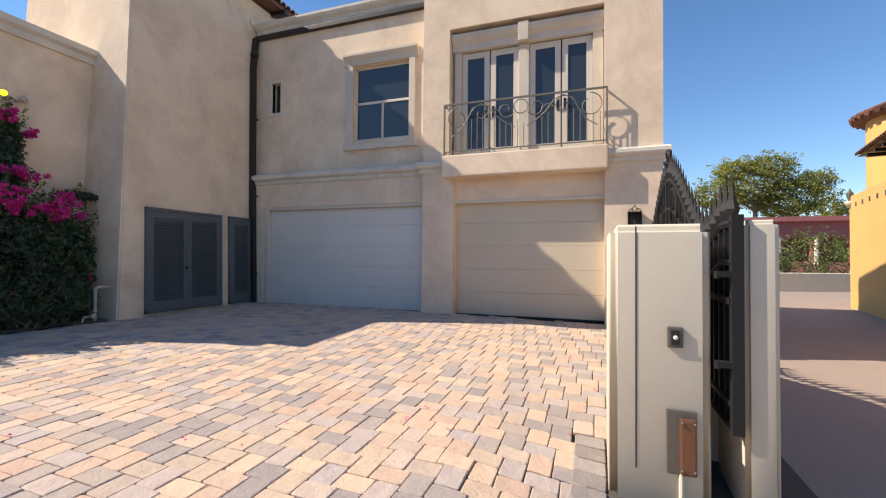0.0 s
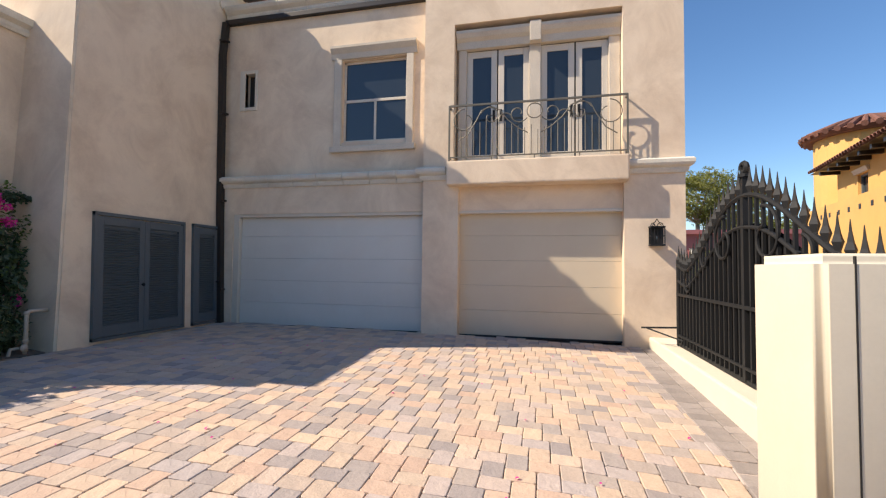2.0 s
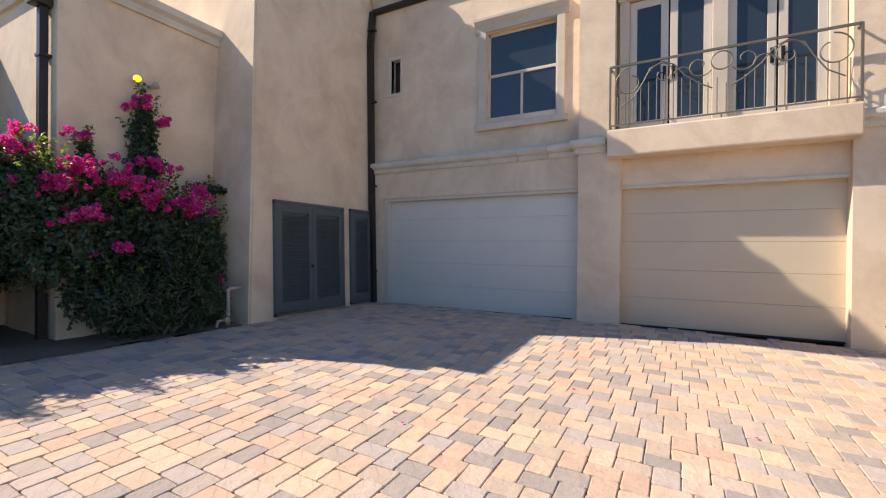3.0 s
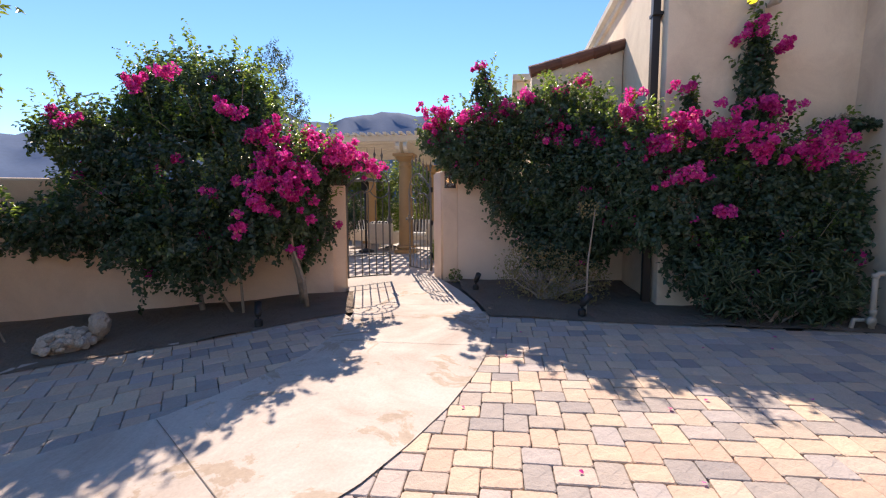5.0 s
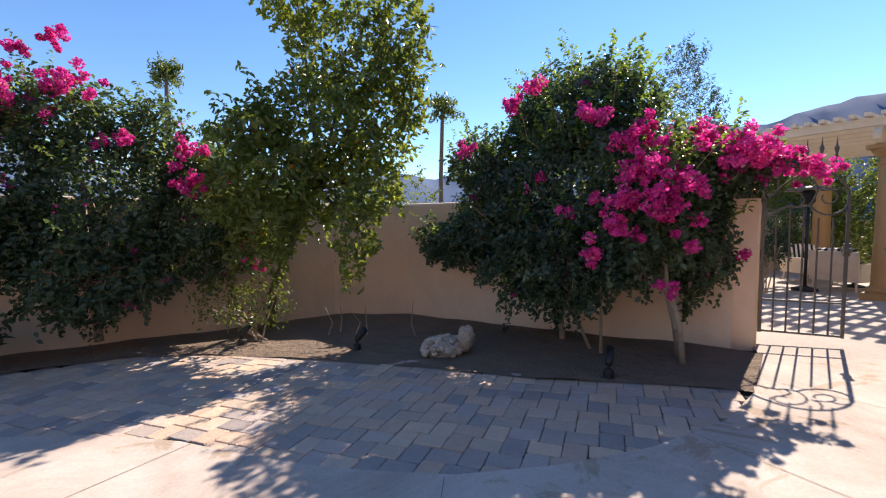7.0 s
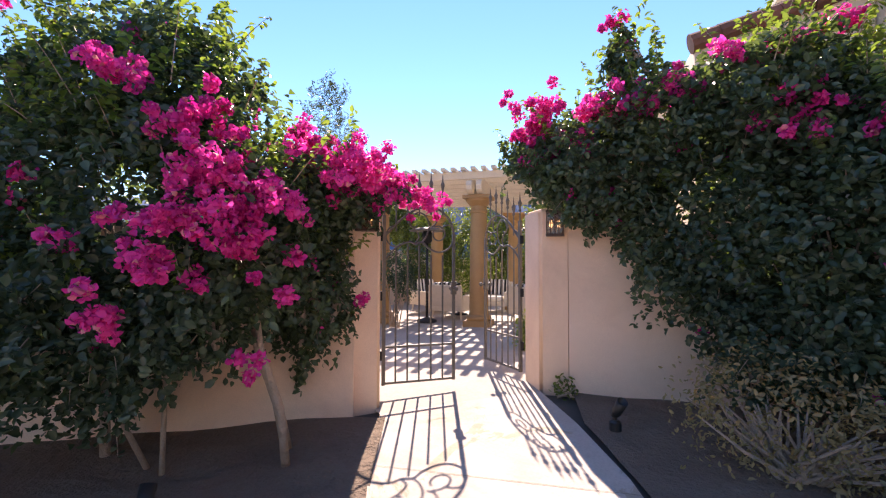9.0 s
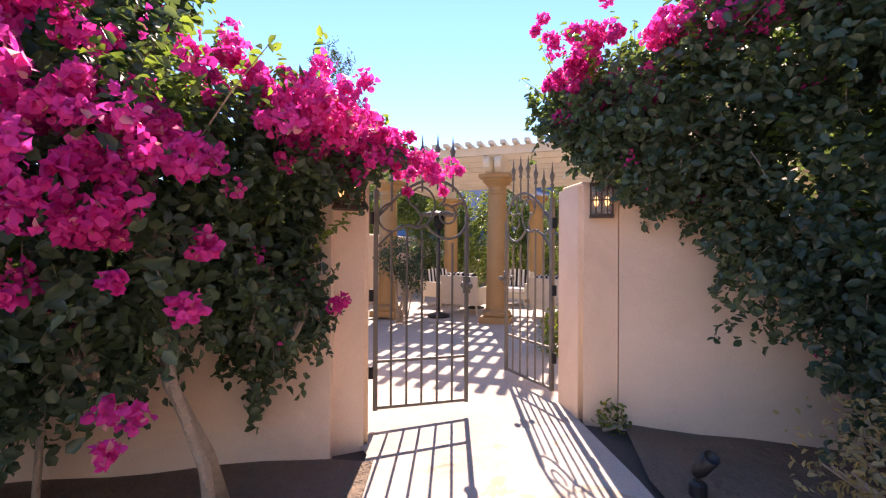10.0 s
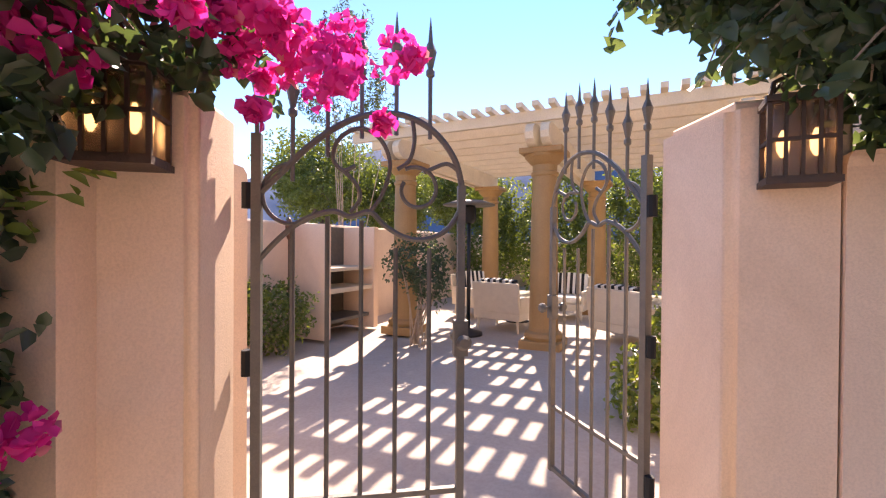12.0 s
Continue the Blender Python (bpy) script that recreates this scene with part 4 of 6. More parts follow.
# ---- louvred cupboard doors in the tower ----
def louvre_door(y0, y1, z0, z1, knob, label):
    """One louvred leaf in the tower wall: stiles, rails and separate slats."""
    t = thing("louvred_door", -8.17, (y0 + y1) / 2, z0, label, "louvred door", "cupboard doors", rz=0)
    t.matrix_world = pose(-8.083, (y0 + y1) / 2, z0, 0, -1.6, 0)
    w, h = (y1 - y0) / 2, z1 - z0
    for name, a, b, c, d in (("stile", -w, -w + 0.10, 0, h), ("stile", w - 0.10, w, 0, h), ("rail", -w + 0.1, w - 0.1, h - 0.14, h), ("rail", -w + 0.1, w - 0.1, 0, 0.18)):
        bm = bmesh.new()
        box(bm, -0.02, 0.03, a, b, c, d, bevel=0.004)
        part(name, bm, M_LOUVRE, t)
    bm = bmesh.new()
    box(bm, -0.02, -0.01, -w + 0.1, w - 0.1, 0.18, h - 0.14)
    part("backing", bm, M_LOUVRE, t)
    n = int((h - 0.32) / 0.042)
    bm = bmesh.new()
    box(bm, -0.018, 0.018, -w + 0.1, w - 0.1, -0.005, 0.005, m=pose(0, 0, 0, 0, 40, 0))
    me = mesh_of("slat", bm, M_LOUVRE)
    for i in range(n):
        s = new("slat", me)
        s.parent = t
        s.location = (0.008, 0, 0.2 + i * 0.042)
    if knob:
        bm = bmesh.new()
        lathe(bm, [(0.012, 0), (0.012, 0.03), (0.028, 0.035), (0.030, 0.05), (0.018, 0.062)], 12, m=pose(0.03, knob * (w - 0.05), h * 0.42, 0, 90, 0))
        part("knob", bm, M_IRON, t, "dark metal knob", True)
    return t


def tower_x(z):
    return -8.10 - 0.23 * (z - 0.2) / 8.25


louvre_door(6.78, 7.64, 0.56, 2.56, 1, "blue-grey louvred cupboard door leaf with a knob")
louvre_door(7.645, 8.50, 0.56, 2.56, 0, "blue-grey louvred cupboard door leaf")
louvre_door(8.84, 9.47, 0.56, 2.56, 1, "narrow blue-grey louvred cupboard door")
for y0, y1 in ((6.72, 8.56), (8.78, 9.53)):
    t = thing("door_frame", -8.1, (y0 + y1) / 2, 0.5, "blue-grey painted frame round the louvred doors", "door frame", kind="structure")
    t.matrix_world = pose(-8.09, (y0 + y1) / 2, 0.50, 0, -1.6, 0)
    w = (y1 - y0) / 2
    bm = bmesh.new()
    for a, b, c, d in ((-w, -w + 0.055, 0, 2.13), (w - 0.055, w, 0, 2.13), (-w, w, 2.075, 2.13), (-w, w, 0, 0.05)):
        box(bm, -0.03, 0.045, a, b, c, d)
    part("frame", bm, M_LOUVRE, t)

# ---- windows ----
win = thing("window_1", -4.54, FL, 4.24, "sliding window with cream stone surround", "window", kind="structure")
for name, a, b, c, d, e, f, mm in (("window_sill", -0.98, 0.95, -0.09, 0.02, 0.0, 0.13, M_TRIM), ("jamb", -0.92, -0.74, -0.05, 0.02, 0.13, 2.06, M_TRIM), ("jamb", 0.74, 0.90, -0.05, 0.02, 0.13, 2.06, M_TRIM)):
    bm = bmesh.new()
    box(bm, a, b, c, d, e, f, bevel=0.012)
    part(name, bm, mm, win)
bm = bmesh.new()
moulding(bm, [(-0.02, 0), (0.05, 0), (0.06, 0.12), (0.10, 0.17), (0.13, 0.22), (0.13, 0.27), (-0.02, 0.27)], [(-0.99, 0.0, 2.06), (0.97, 0.0, 2.06)])
part("head_moulding", bm, M_TRIM, win)
for a, b, e, f in ((-0.74, -0.69, 0.24, 2.04), (0.69, 0.74, 0.24, 2.04), (-0.74, 0.74, 1.99, 2.04), (-0.74, 0.74, 0.24, 0.29), (-0.74, 0.74, 1.13, 1.19), (-0.03, 0.02, 0.24, 1.16)):
    bm = bmesh.new()
    box(bm, a, b, 0.09, 0.14, e, f, bevel=0.006)
    part("window_frame", bm, M_FRAME, win)
for a, b, e, f in ((-0.69, 0.69, 1.19, 1.99), (-0.69, -0.03, 0.29, 1.13), (0.02, 0.69, 0.29, 1.13)):
    bm = bmesh.new()
    box(bm, a, b, 0.11, 0.12, e, f)
    part("pane", bm, M_GLASS, win)
win = thing("window_2", -7.58, FL, 5.33, "small narrow shaded window in the stucco wall", "window", kind="structure")
for a, b, e, f in ((-0.27, -0.14, 0.0, 0.94), (0.12, 0.18, 0.0, 0.94), (-0.14, 0.12, 0.86, 0.94), (-0.14, 0.12, 0.0, 0.08)):
    bm = bmesh.new()
    box(bm, a, b, -0.03, 0.10, e, f, bevel=0.01)
    part("window_frame", bm, M_FRAME, win)
bm = bmesh.new()
box(bm, -0.14, 0.14, 0.16, 0.18, 0.06, 0.90)
part("pane", bm, M_PIPE, win)

# french doors in the recess
fr = thing("trim_french", -1.14, BAY + 0.2, 3.8, "cream stone surround of the balcony doors", "door trim", kind="structure")
for a, b, e, f in ((-1.52, -1.36, 0, 2.38), (1.36, 1.56, 0, 2.38), (-0.11, 0.11, 0, 2.38)):
    bm = bmesh.new()
    box(bm, a, b, 0.0, 0.14, e, f, bevel=0.012)
    part("jamb", bm, M_TRIM, fr)
bm = bmesh.new()
moulding(bm, [(-0.1, 0), (0.03, 0), (0.04, 0.14), (0.10, 0.20), (0.14, 0.28), (0.14, 0.34), (-0.1, 0.34)], [(-1.55, 0.0, 2.38), (1.57, 0.0, 2.38)])
part("head_moulding", bm, M_TRIM, fr)
bm = bmesh.new()
box(bm, -0.10, 0.12, -0.17, -0.03, 2.36, 2.76, bevel=0.015)
part("keystone", bm, M_TRIM, fr)


def french_leaf(x0, x1, handle, label):
    t = thing("french_door", (x0 + x1) / 2, BAY + 0.27, 3.82, label, "french door", "balcony doors")
    w, h = (x1 - x0) / 2 - 0.004, 2.34
    for name, a, b, e, f in (("stile", -w, -w + 0.115, 0, h), ("stile", w - 0.115, w, 0, h), ("rail", -w + 0.115, w - 0.115, h - 0.13, h), ("rail", -w + 0.115, w - 0.115, 0, 0.22)):
        bm = bmesh.new()
        box(bm, a, b, 0, 0.05, e, f, bevel=0.006)
        part(name, bm, M_FRAME, t)
    bm = bmesh.new()
    box(bm, -w + 0.115, w - 0.115, 0.02, 0.03, 0.22, h - 0.13)
    part("pane", bm, M_GLASS, t)
    if handle:
        bm = bmesh.new()
        box(bm, handle * (w - 0.08), handle * (w - 0.03), -0.015, 0.0, 0.88, 1.12, bevel=0.004)
        sweep(bm, [(handle * (w - 0.055), -0.01, 1.0), (handle * (w - 0.055), -0.05, 1.0), (handle * (w - 0.16), -0.05, 0.99)], 0.009, 6)
        part("handle", bm, M_IRON, t, "dark lever handle on a long plate")
    return t


for x0, x1, hd in ((-2.50, -1.885, 1), (-1.865, -1.25, -1), (-1.03, -0.395, 1), (-0.375, 0.22, -1)):
    french_leaf(x0, x1, hd, "cream french door leaf with tall dark glass pane")
# thin black sheet over the stucco, painted shade for slits between the leaves
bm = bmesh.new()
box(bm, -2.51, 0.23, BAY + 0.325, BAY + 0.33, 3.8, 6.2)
plain("gap_shade_sheet", "black sheet painted as the shade behind the balcony doors", "wall", bm, M_DARK)

# ---- balcony ----
bal = thing("balcony", -1.14, BAY, 3.36, "shallow stucco balcony with scrolled iron railing", "balcony", kind="structure")
bm = bmesh.new()
box(bm, -1.66, 1.64, -0.24, 0.12, 0.0, 0.46, bevel=0.03)
part("slab", bm, M_HOUSE, bal)
RY = -0.16


def bar(name, pts, r, mm=M_RAIL, sides=6, parent=bal):
    bm = bmesh.new()
    sweep(bm, pts, r, sides)
    return part(name, bm, mm, parent)


bar("top_rail", [(-1.62, RY, 1.545), (1.62, RY, 1.545)], 0.024, sides=4)
bar("bottom_rail", [(-1.62, RY, 0.54), (1.62, RY, 0.54)], 0.016, sides=4)
for x in (-1.62, 1.62):
    bar("post", [(x, RY, 0.46), (x, RY, 1.55)], 0.022, sides=4)
    bar("side_rail", [(x, RY, 1.545), (x, 0.02, 1.545)], 0.02, sides=4)
    bar("side_rail", [(x, RY, 0.54), (x, 0.02, 0.54)], 0.014, sides=4)
for x in (-0.8, 0.0, 0.8):
    bar("foot", [(x, RY, 0.44), (x, RY, 0.54)], 0.014)
for i in range(1, 27):
    x = -1.62 + i * 0.12
    k = abs(((x + 1.62) % 1.62) - 0.81) / 0.81
    topz = 0.98 + 0.3 * (1 - k) if i % 13 else 1.1
    bar("baluster", [(x, RY, 0.54), (x, RY, topz)], 0.0085)


def arc(cx, cz, r, a0, a1, n=22, r1=None, sx=1.0):
    r1 = r if r1 is None else r1
    return [(cx + sx * (r + (r1 - r) * k / n) * math.cos(radians(a0 + (a1 - a0) * k / n)), RY, cz + (r + (r1 - r) * k / n) * math.sin(radians(a0 + (a1 - a0) * k / n))) for k in range(n + 1)]


for sx in (-1, 1):
    for cx, cz, r, a0, a1, r1 in ((0.30, 1.33, 0.19, -150, 200, 0.05), (0.82, 1.30, 0.20, 20, 390, 0.06), (1.32, 1.24, 0.24, 90, -250, 0.12), (0.56, 1.22, 0.16, 180, 30, 0.10)):
        bar("scroll", [(x * sx if sx < 0 else x, y, z) for x, y, z in arc(cx, cz, r, a0, a1, 26, r1)], 0.0105)
    bar("scroll", [(sx * x, RY, z) for x, z in ((0.12, 0.95), (0.3, 1.05), (0.5, 1.22), (0.65, 1.42), (0.82, 1.50), (1.0, 1.42), (1.1, 1.22), (1.25, 0.98), (1.45, 0.85))], 0.0105)
bar("scroll", arc(0, 1.36, 0.14, 0, 360), 0.0105)


# ---- wall lanterns ----
M_AMBER = bpy.data.materials.new("amber_glass")
M_AMBER.use_nodes = True
ab = M_AMBER.node_tree.nodes["Principled BSDF"]
ab.inputs["Base Color"].default_value, ab.inputs["Roughness"].default_value, ab.inputs["Transmission Weight"].default_value = (0.55, 0.43, 0.36, 1), 0.25, 0.9
M_RUST = mat("rusty_iron", (0.06, 0.04, 0.032), 0.6, 0.2, colour2=(0.12, 0.06, 0.035), scale=18, grain=90, bump=0.4)
def lantern(x, y, z, rz, label, w=0.15, h=0.30, lit=False):
    """An iron lantern with barred glass: it stands out from the wall behind it (+y here)."""
    t = thing("wall_lantern", x, y, z, label, "wall lantern", rz=rz)
    iron = M_RUST if lit else M_IRON

    def cage_bar(pts, r):
        cb = bmesh.new()
        sweep(cb, pts, r, 4)
        part("cage_bar", cb, iron, t)
    d = -0.02 - 1.3 * w
    for sx in (-1, 1):
        for yy in (-0.02, d):
            cage_bar([(sx * w, yy, 0), (sx * w, yy, h)], 0.009)
    for zz in (0.0, h * 0.5, h):
        cage_bar([(-w, -0.02, zz), (-w, d, zz), (w, d, zz), (w, -0.02, zz)], 0.009)
    for k in (-0.5, 0, 0.5):
        cage_bar([(k * w, d, 0), (k * w, d, h)], 0.007)
    if lit:
        gb = bmesh.new()
        box(gb, -w + 0.006, w - 0.006, -0.014 - 1.3 * w, -0.014, 0.004, h - 0.004)
        part("glass", gb, M_AMBER, t, "seedy amber glass")
    bm = bmesh.new()
    box(bm, -w - 0.01, w + 0.01, -0.03 - 1.35 * w, 0, -0.02, 0.0)
    box(bm, -w - 0.01, w + 0.01, -0.03 - 1.35 * w, 0, h, h + 0.02)
    box(bm, -w, w, -0.012, 0, 0, h)
    part("plate", bm, M_RUST if lit else M_IRON, t)
    bm = bmesh.new()
    for sx in (-1, 1):
        sweep(bm, [(sx * w, -0.10, h), (sx * w * 0.8, -0.10, h + 0.07), (sx * w * 0.3, -0.10, h + 0.09), (0, -0.10, h + 0.15)], 0.008, 5)
        sweep(bm, [(0, -0.02, h), (sx * 0.04, -0.05, h + 0.08), (sx * 0.07, -0.1, h + 0.04)], 0.008, 5)
    part("crest", bm, M_RUST if lit else M_IRON, t)
    for sx in ((-0.5, 0.5) if lit else (0,)):
        bm = bmesh.new()
        lathe(bm, [(0.006, 0.07), (0.016, 0.09), (0.018, 0.12), (0.005, 0.155)], 10, m=Matrix.Translation((sx * w, -0.02 - 0.65 * w, 0.0)))
        part("bulb", bm, M_BULB if lit else M_GLASS, t, smooth=True)
    return t


M_BULB = bpy.data.materials.new("lit_bulb")
M_BULB.use_nodes = True
M_BULB.node_tree.nodes["Principled BSDF"].inputs["Emission Color"].default_value = (1.0, 0.6, 0.24, 1)
M_BULB.node_tree.nodes["Principled BSDF"].inputs["Emission Strength"].default_value = 1.6
lantern(0.96, BAY, 2.22, 0, "black iron wall lantern with a scrolled crest", 0.11, 0.30)

# flood lamp on the wing wall
lamp = thing("flood_lamp", -9.26, 5.10, 4.30, "small outdoor flood lamp with a yellow lens on the wall", "flood lamp")
bm = bmesh.new()
box(bm, -0.02, 0.03, -0.06, 0.06, -0.06, 0.06, bevel=0.01)
part("wall_box", bm, M_PVC, lamp)
for sy in (-0.07, 0.08):
    bm = bmesh.new()
    lathe(bm, [(0.02, 0), (0.035, 0.05), (0.06, 0.12), (0.062, 0.14)], 14, m=pose(0.03, sy, 0.02, 0, 70, -35 if sy < 0 else 30))
    part("shade", bm, M_PVC, lamp, smooth=True)
bm = bmesh.new()
lathe(bm, [(0.056, 0), (0.058, 0.02), (0.045, 0.045), (0.015, 0.058)], 16, m=pose(0.03, -0.07, 0.02, 0, 70, -35) @ Matrix.Translation((0, 0, 0.14)))
M_LENS = mat("yellow_lens", (0.85, 0.75, 0.05), 0.25, bump=0)
M_LENS.node_tree.nodes["Principled BSDF"].inputs["Emission Color"].default_value = (1.0, 0.82, 0.04, 1)
M_LENS.node_tree.nodes["Principled BSDF"].inputs["Emission Strength"].default_value = 0.9
part("lens", bm, M_LENS, lamp, "bright yellow lit lens", True)

# stand pipe
bm = bmesh.new()
sweep(bm, [(-8.27, 5.93, 0.42), (-8.27, 5.93, 1.04), (-8.27, 5.96, 1.07), (-8.27, 6.2, 1.07)], 0.028, 8)
sweep(bm, [(-8.27, 5.93, 0.55), (-8.27, 5.75, 0.55), (-8.27, 5.72, 0.42)], 0.024, 8)
for z in (0.5, 0.62, 1.02):
    lathe(bm, [(0.038, 0), (0.038, 0.05)], 10, -8.27, 5.93, z)
lathe(bm, [(0.05, 0), (0.05, 0.03)], 10, m=pose(-8.20, 5.86, 0.56, 0, 90, 0))
tagged(part("stand_pipe", bm, M_PVC, smooth=True), "weathered painted water stand pipe with elbow and valve", "water pipe")

# annex tiles
ann = thing("roof_annex", -11.0, 3.0, 4.0, "sloping row of clay tiles along the annex wall", "roof", kind="structure")
bm = bmesh.new()
for i in range(6):
    y = 2.36 + i * 0.28
    z = 4.34 + (y - 2.4) * 0.24
    sweep(bm, [(-0.42, y - 3.0, z - 4.0 - 0.02), (-0.42, y + 0.32 - 3.0, z + 0.07 - 4.0)], [0.11, 0.09], 10)
part("ridge_tiles", bm, M_TILE, ann)["kind"] = "stuff"


# ---- sliding driveway gate ----
gate = thing("driveway_gate", 1.1, 6.2, 0.60, "black iron sliding gate with spear tops and solid backing", "gate")


def gbar(name, pts, r, sides=6, mm=M_IRON, parent=gate):
    bm = bmesh.new()
    sweep(bm, pts, r, sides)
    return part(name, bm, mm, parent)


G0, G1 = -2.5, 2.4


def crown_z(y):
    s = min(1.0, abs(y - 0.1) / 2.35)
    return 1.12 + 0.86 * (0.5 + 0.5 * math.cos(math.pi * min(1, s * 1.08))) + 0.16 * max(0, s - 0.78) / 0.22


gbar("bottom_rail", [(0, G0, 0.03), (0, G1, 0.03)], 0.032, 4)
gbar("middle_rail", [(-0.02, G0, 0.80), (-0.02, G1, 0.80)], 0.028, 4)
gbar("lower_rail", [(-0.02, G0, 0.17), (-0.02, G1, 0.17)], 0.02, 4)
ys = [G0 + (G1 - G0) * k / 40 for k in range(41)]
gbar("crown_rail", [(-0.015, y, crown_z(y)) for y in ys], 0.026, 6)
gbar("crown_rail", [(-0.015, y, crown_z(y) - 0.24 - 0.10 * max(0, 1 - abs(y) / 1.4)) for y in ys], 0.022, 6)
bm = bmesh.new()
cols = [(y, crown_z(y) - 0.20 - 0.10 * max(0, 1 - abs(y) / 1.4)) for y in ys]
vs = [(bm.verts.new((0.02, y, 0.0)), bm.verts.new((0.02, y, z)), bm.verts.new((0.026, y, 0.0)), bm.verts.new((0.026, y, z))) for y, z in cols]
for a, b in zip(vs, vs[1:]):
    bm.faces.new((a[0], b[0], b[1], a[1]))
    bm.faces.new((a[2], a[3], b[3], b[2]))
    bm.faces.new((a[1], b[1], b[3], a[3]))
part("backing_sheet", bm, M_SHEET, gate, "black steel privacy sheet")
bm = bmesh.new()
lathe(bm, [(0.024, 0), (0.024, 0.03), (0.042, 0.085), (0.047, 0.10), (0.027, 0.16), (0.013, 0.24), (0.003, 0.34)], 4)
spear_me = mesh_of("spear", bm, M_IRON)
n = 36
for i in range(n + 1):
    y = G0 + 0.04 + (G1 - G0 - 0.08) * i / n
    if abs(y - 0.1) < 0.07:
        continue
    z = crown_z(y)
    gbar("picket", [(-0.01, y, 0.03), (-0.01, y, z + 0.01)], 0.021, 4)
    s = new("spear", spear_me)
    s.parent = gate
    s.location = (-0.01, y, z)
    s.scale = (0.9, 0.9, 0.9)
gbar("centre_post", [(0, 0.1, 0.03), (0, 0.1, 2.2)], 0.045, 4)
bm = bmesh.new()
lathe(bm, [(0.06, 0), (0.06, 0.03), (0.03, 0.05)], 10, 0, 0.1, 2.18)
sweep(bm, [(0, 0.1 + 0.07 * math.cos(a) * (1 - k / 40), 2.27 + 0.07 * math.sin(a) * (1 - k / 40)) for k, a in enumerate([x * 0.3 for x in range(24)])], 0.03, 6)
part("finial", bm, M_IRON, gate)
for sy in (-1, 1):
    for r, cy, cz, a0, a1, r1 in ((0.30, 0.48, 1.52, 100, -260, 0.10), (0.16, 1.1, 1.33, 90, -200, 0.06), (0.2, 1.75, 1.0, 60, -200, 0.08)):
        gbar("scroll", [(-0.03, 0.1 + sy * (cy + (r + (r1 - r) * k / 26) * math.cos(radians(a0 + (a1 - a0) * k / 26))), cz + (r + (r1 - r) * k / 26) * math.sin(radians(a0 + (a1 - a0) * k / 26))) for k in range(27)], 0.018)
    gbar("end_stile", [(0.0, G0 if sy < 0 else G1, 0.0), (0.0, G0 if sy < 0 else G1, 1.33)], 0.045, 4)
for z in (0.4, 0.95):
    bm = bmesh.new()
    box(bm, -0.11, -0.02, G0 - 0.03, G0 + 0.03, z, z + 0.035)
    lathe(bm, [(0.02, 0), (0.02, 0.04)], 8, m=pose(-0.10, G0, z - 0.01, 0, 0, 0))
    part("bracket", bm, M_IRON, gate)
bm = bmesh.new()
sweep(bm, [(0.55, 8.62, 0.86), (1.06, 8.60, 0.88)], 0.016, 6)
sweep(bm, [(0.62, 8.62, 0.86), (1.06, 8.3, 0.72)], 0.012, 6)
tagged(part("gate_stop", bm, M_IRON), "thin dark metal gate stop arm above the kerb", "gate stop")

# intercom, plate and conduit on the post
ic = thing("intercom", 0.765, 3.71, 1.165, "small square intercom button in a bronze box", "intercom")
bm = bmesh.new()
box(bm, -0.045, 0.045, -0.03, 0.0, -0.065, 0.065, bevel=0.008)
part("case", bm, M_IRON_GREY, ic)
bm = bmesh.new()
box(bm, -0.025, 0.025, -0.034, -0.028, -0.045, 0.045)
part("face_plate", bm, M_PLASTIC, ic)
bm = bmesh.new()
lathe(bm, [(0.014, 0), (0.014, 0.012), (0.008, 0.016)], 12, m=pose(0, -0.034, 0.0, 90, 0, 0))
part("button", bm, M_WHITE, ic, "white round push button", True)
pl = thing("gate_plate", 0.80, 3.71, 0.31, "rusty copper access plate with bolts on the gate post", "access plate")
bm = bmesh.new()
box(bm, -0.085, 0.085, -0.02, 0.0, 0.0, 0.40, bevel=0.006)
part("back_plate", bm, M_IRON_GREY, pl)
bm = bmesh.new()
box(bm, -0.015, 0.075, -0.075, -0.02, 0.02, 0.36, bevel=0.012)
part("cover", bm, M_COPPER, pl, "rust-brown copper cover")
for x, z in ((-0.005, 0.05), (0.065, 0.05), (-0.005, 0.34), (0.065, 0.34)):
    bm = bmesh.new()
    lathe(bm, [(0.009, 0), (0.009, 0.01), (0.004, 0.014)], 8, m=pose(x, -0.075, z, 90, 0, 0))
    part("bolt", bm, M_IRON_GREY, pl, smooth=True)
bm = bmesh.new()
sweep(bm, [(0.80, 3.70, -0.1), (0.80, 3.70, 0.32)], 0.016, 8)
tagged(part("conduit", bm, M_CREAM), "cream painted conduit below the access plate", "conduit")
bm = bmesh.new()
box(bm, 0.536, 0.544, 3.706, 3.72, 0.31, 1.87)
tagged(part("post_crack", bm, M_DARK), "thin dark crack running down the cream post", "crack", kind="structure")


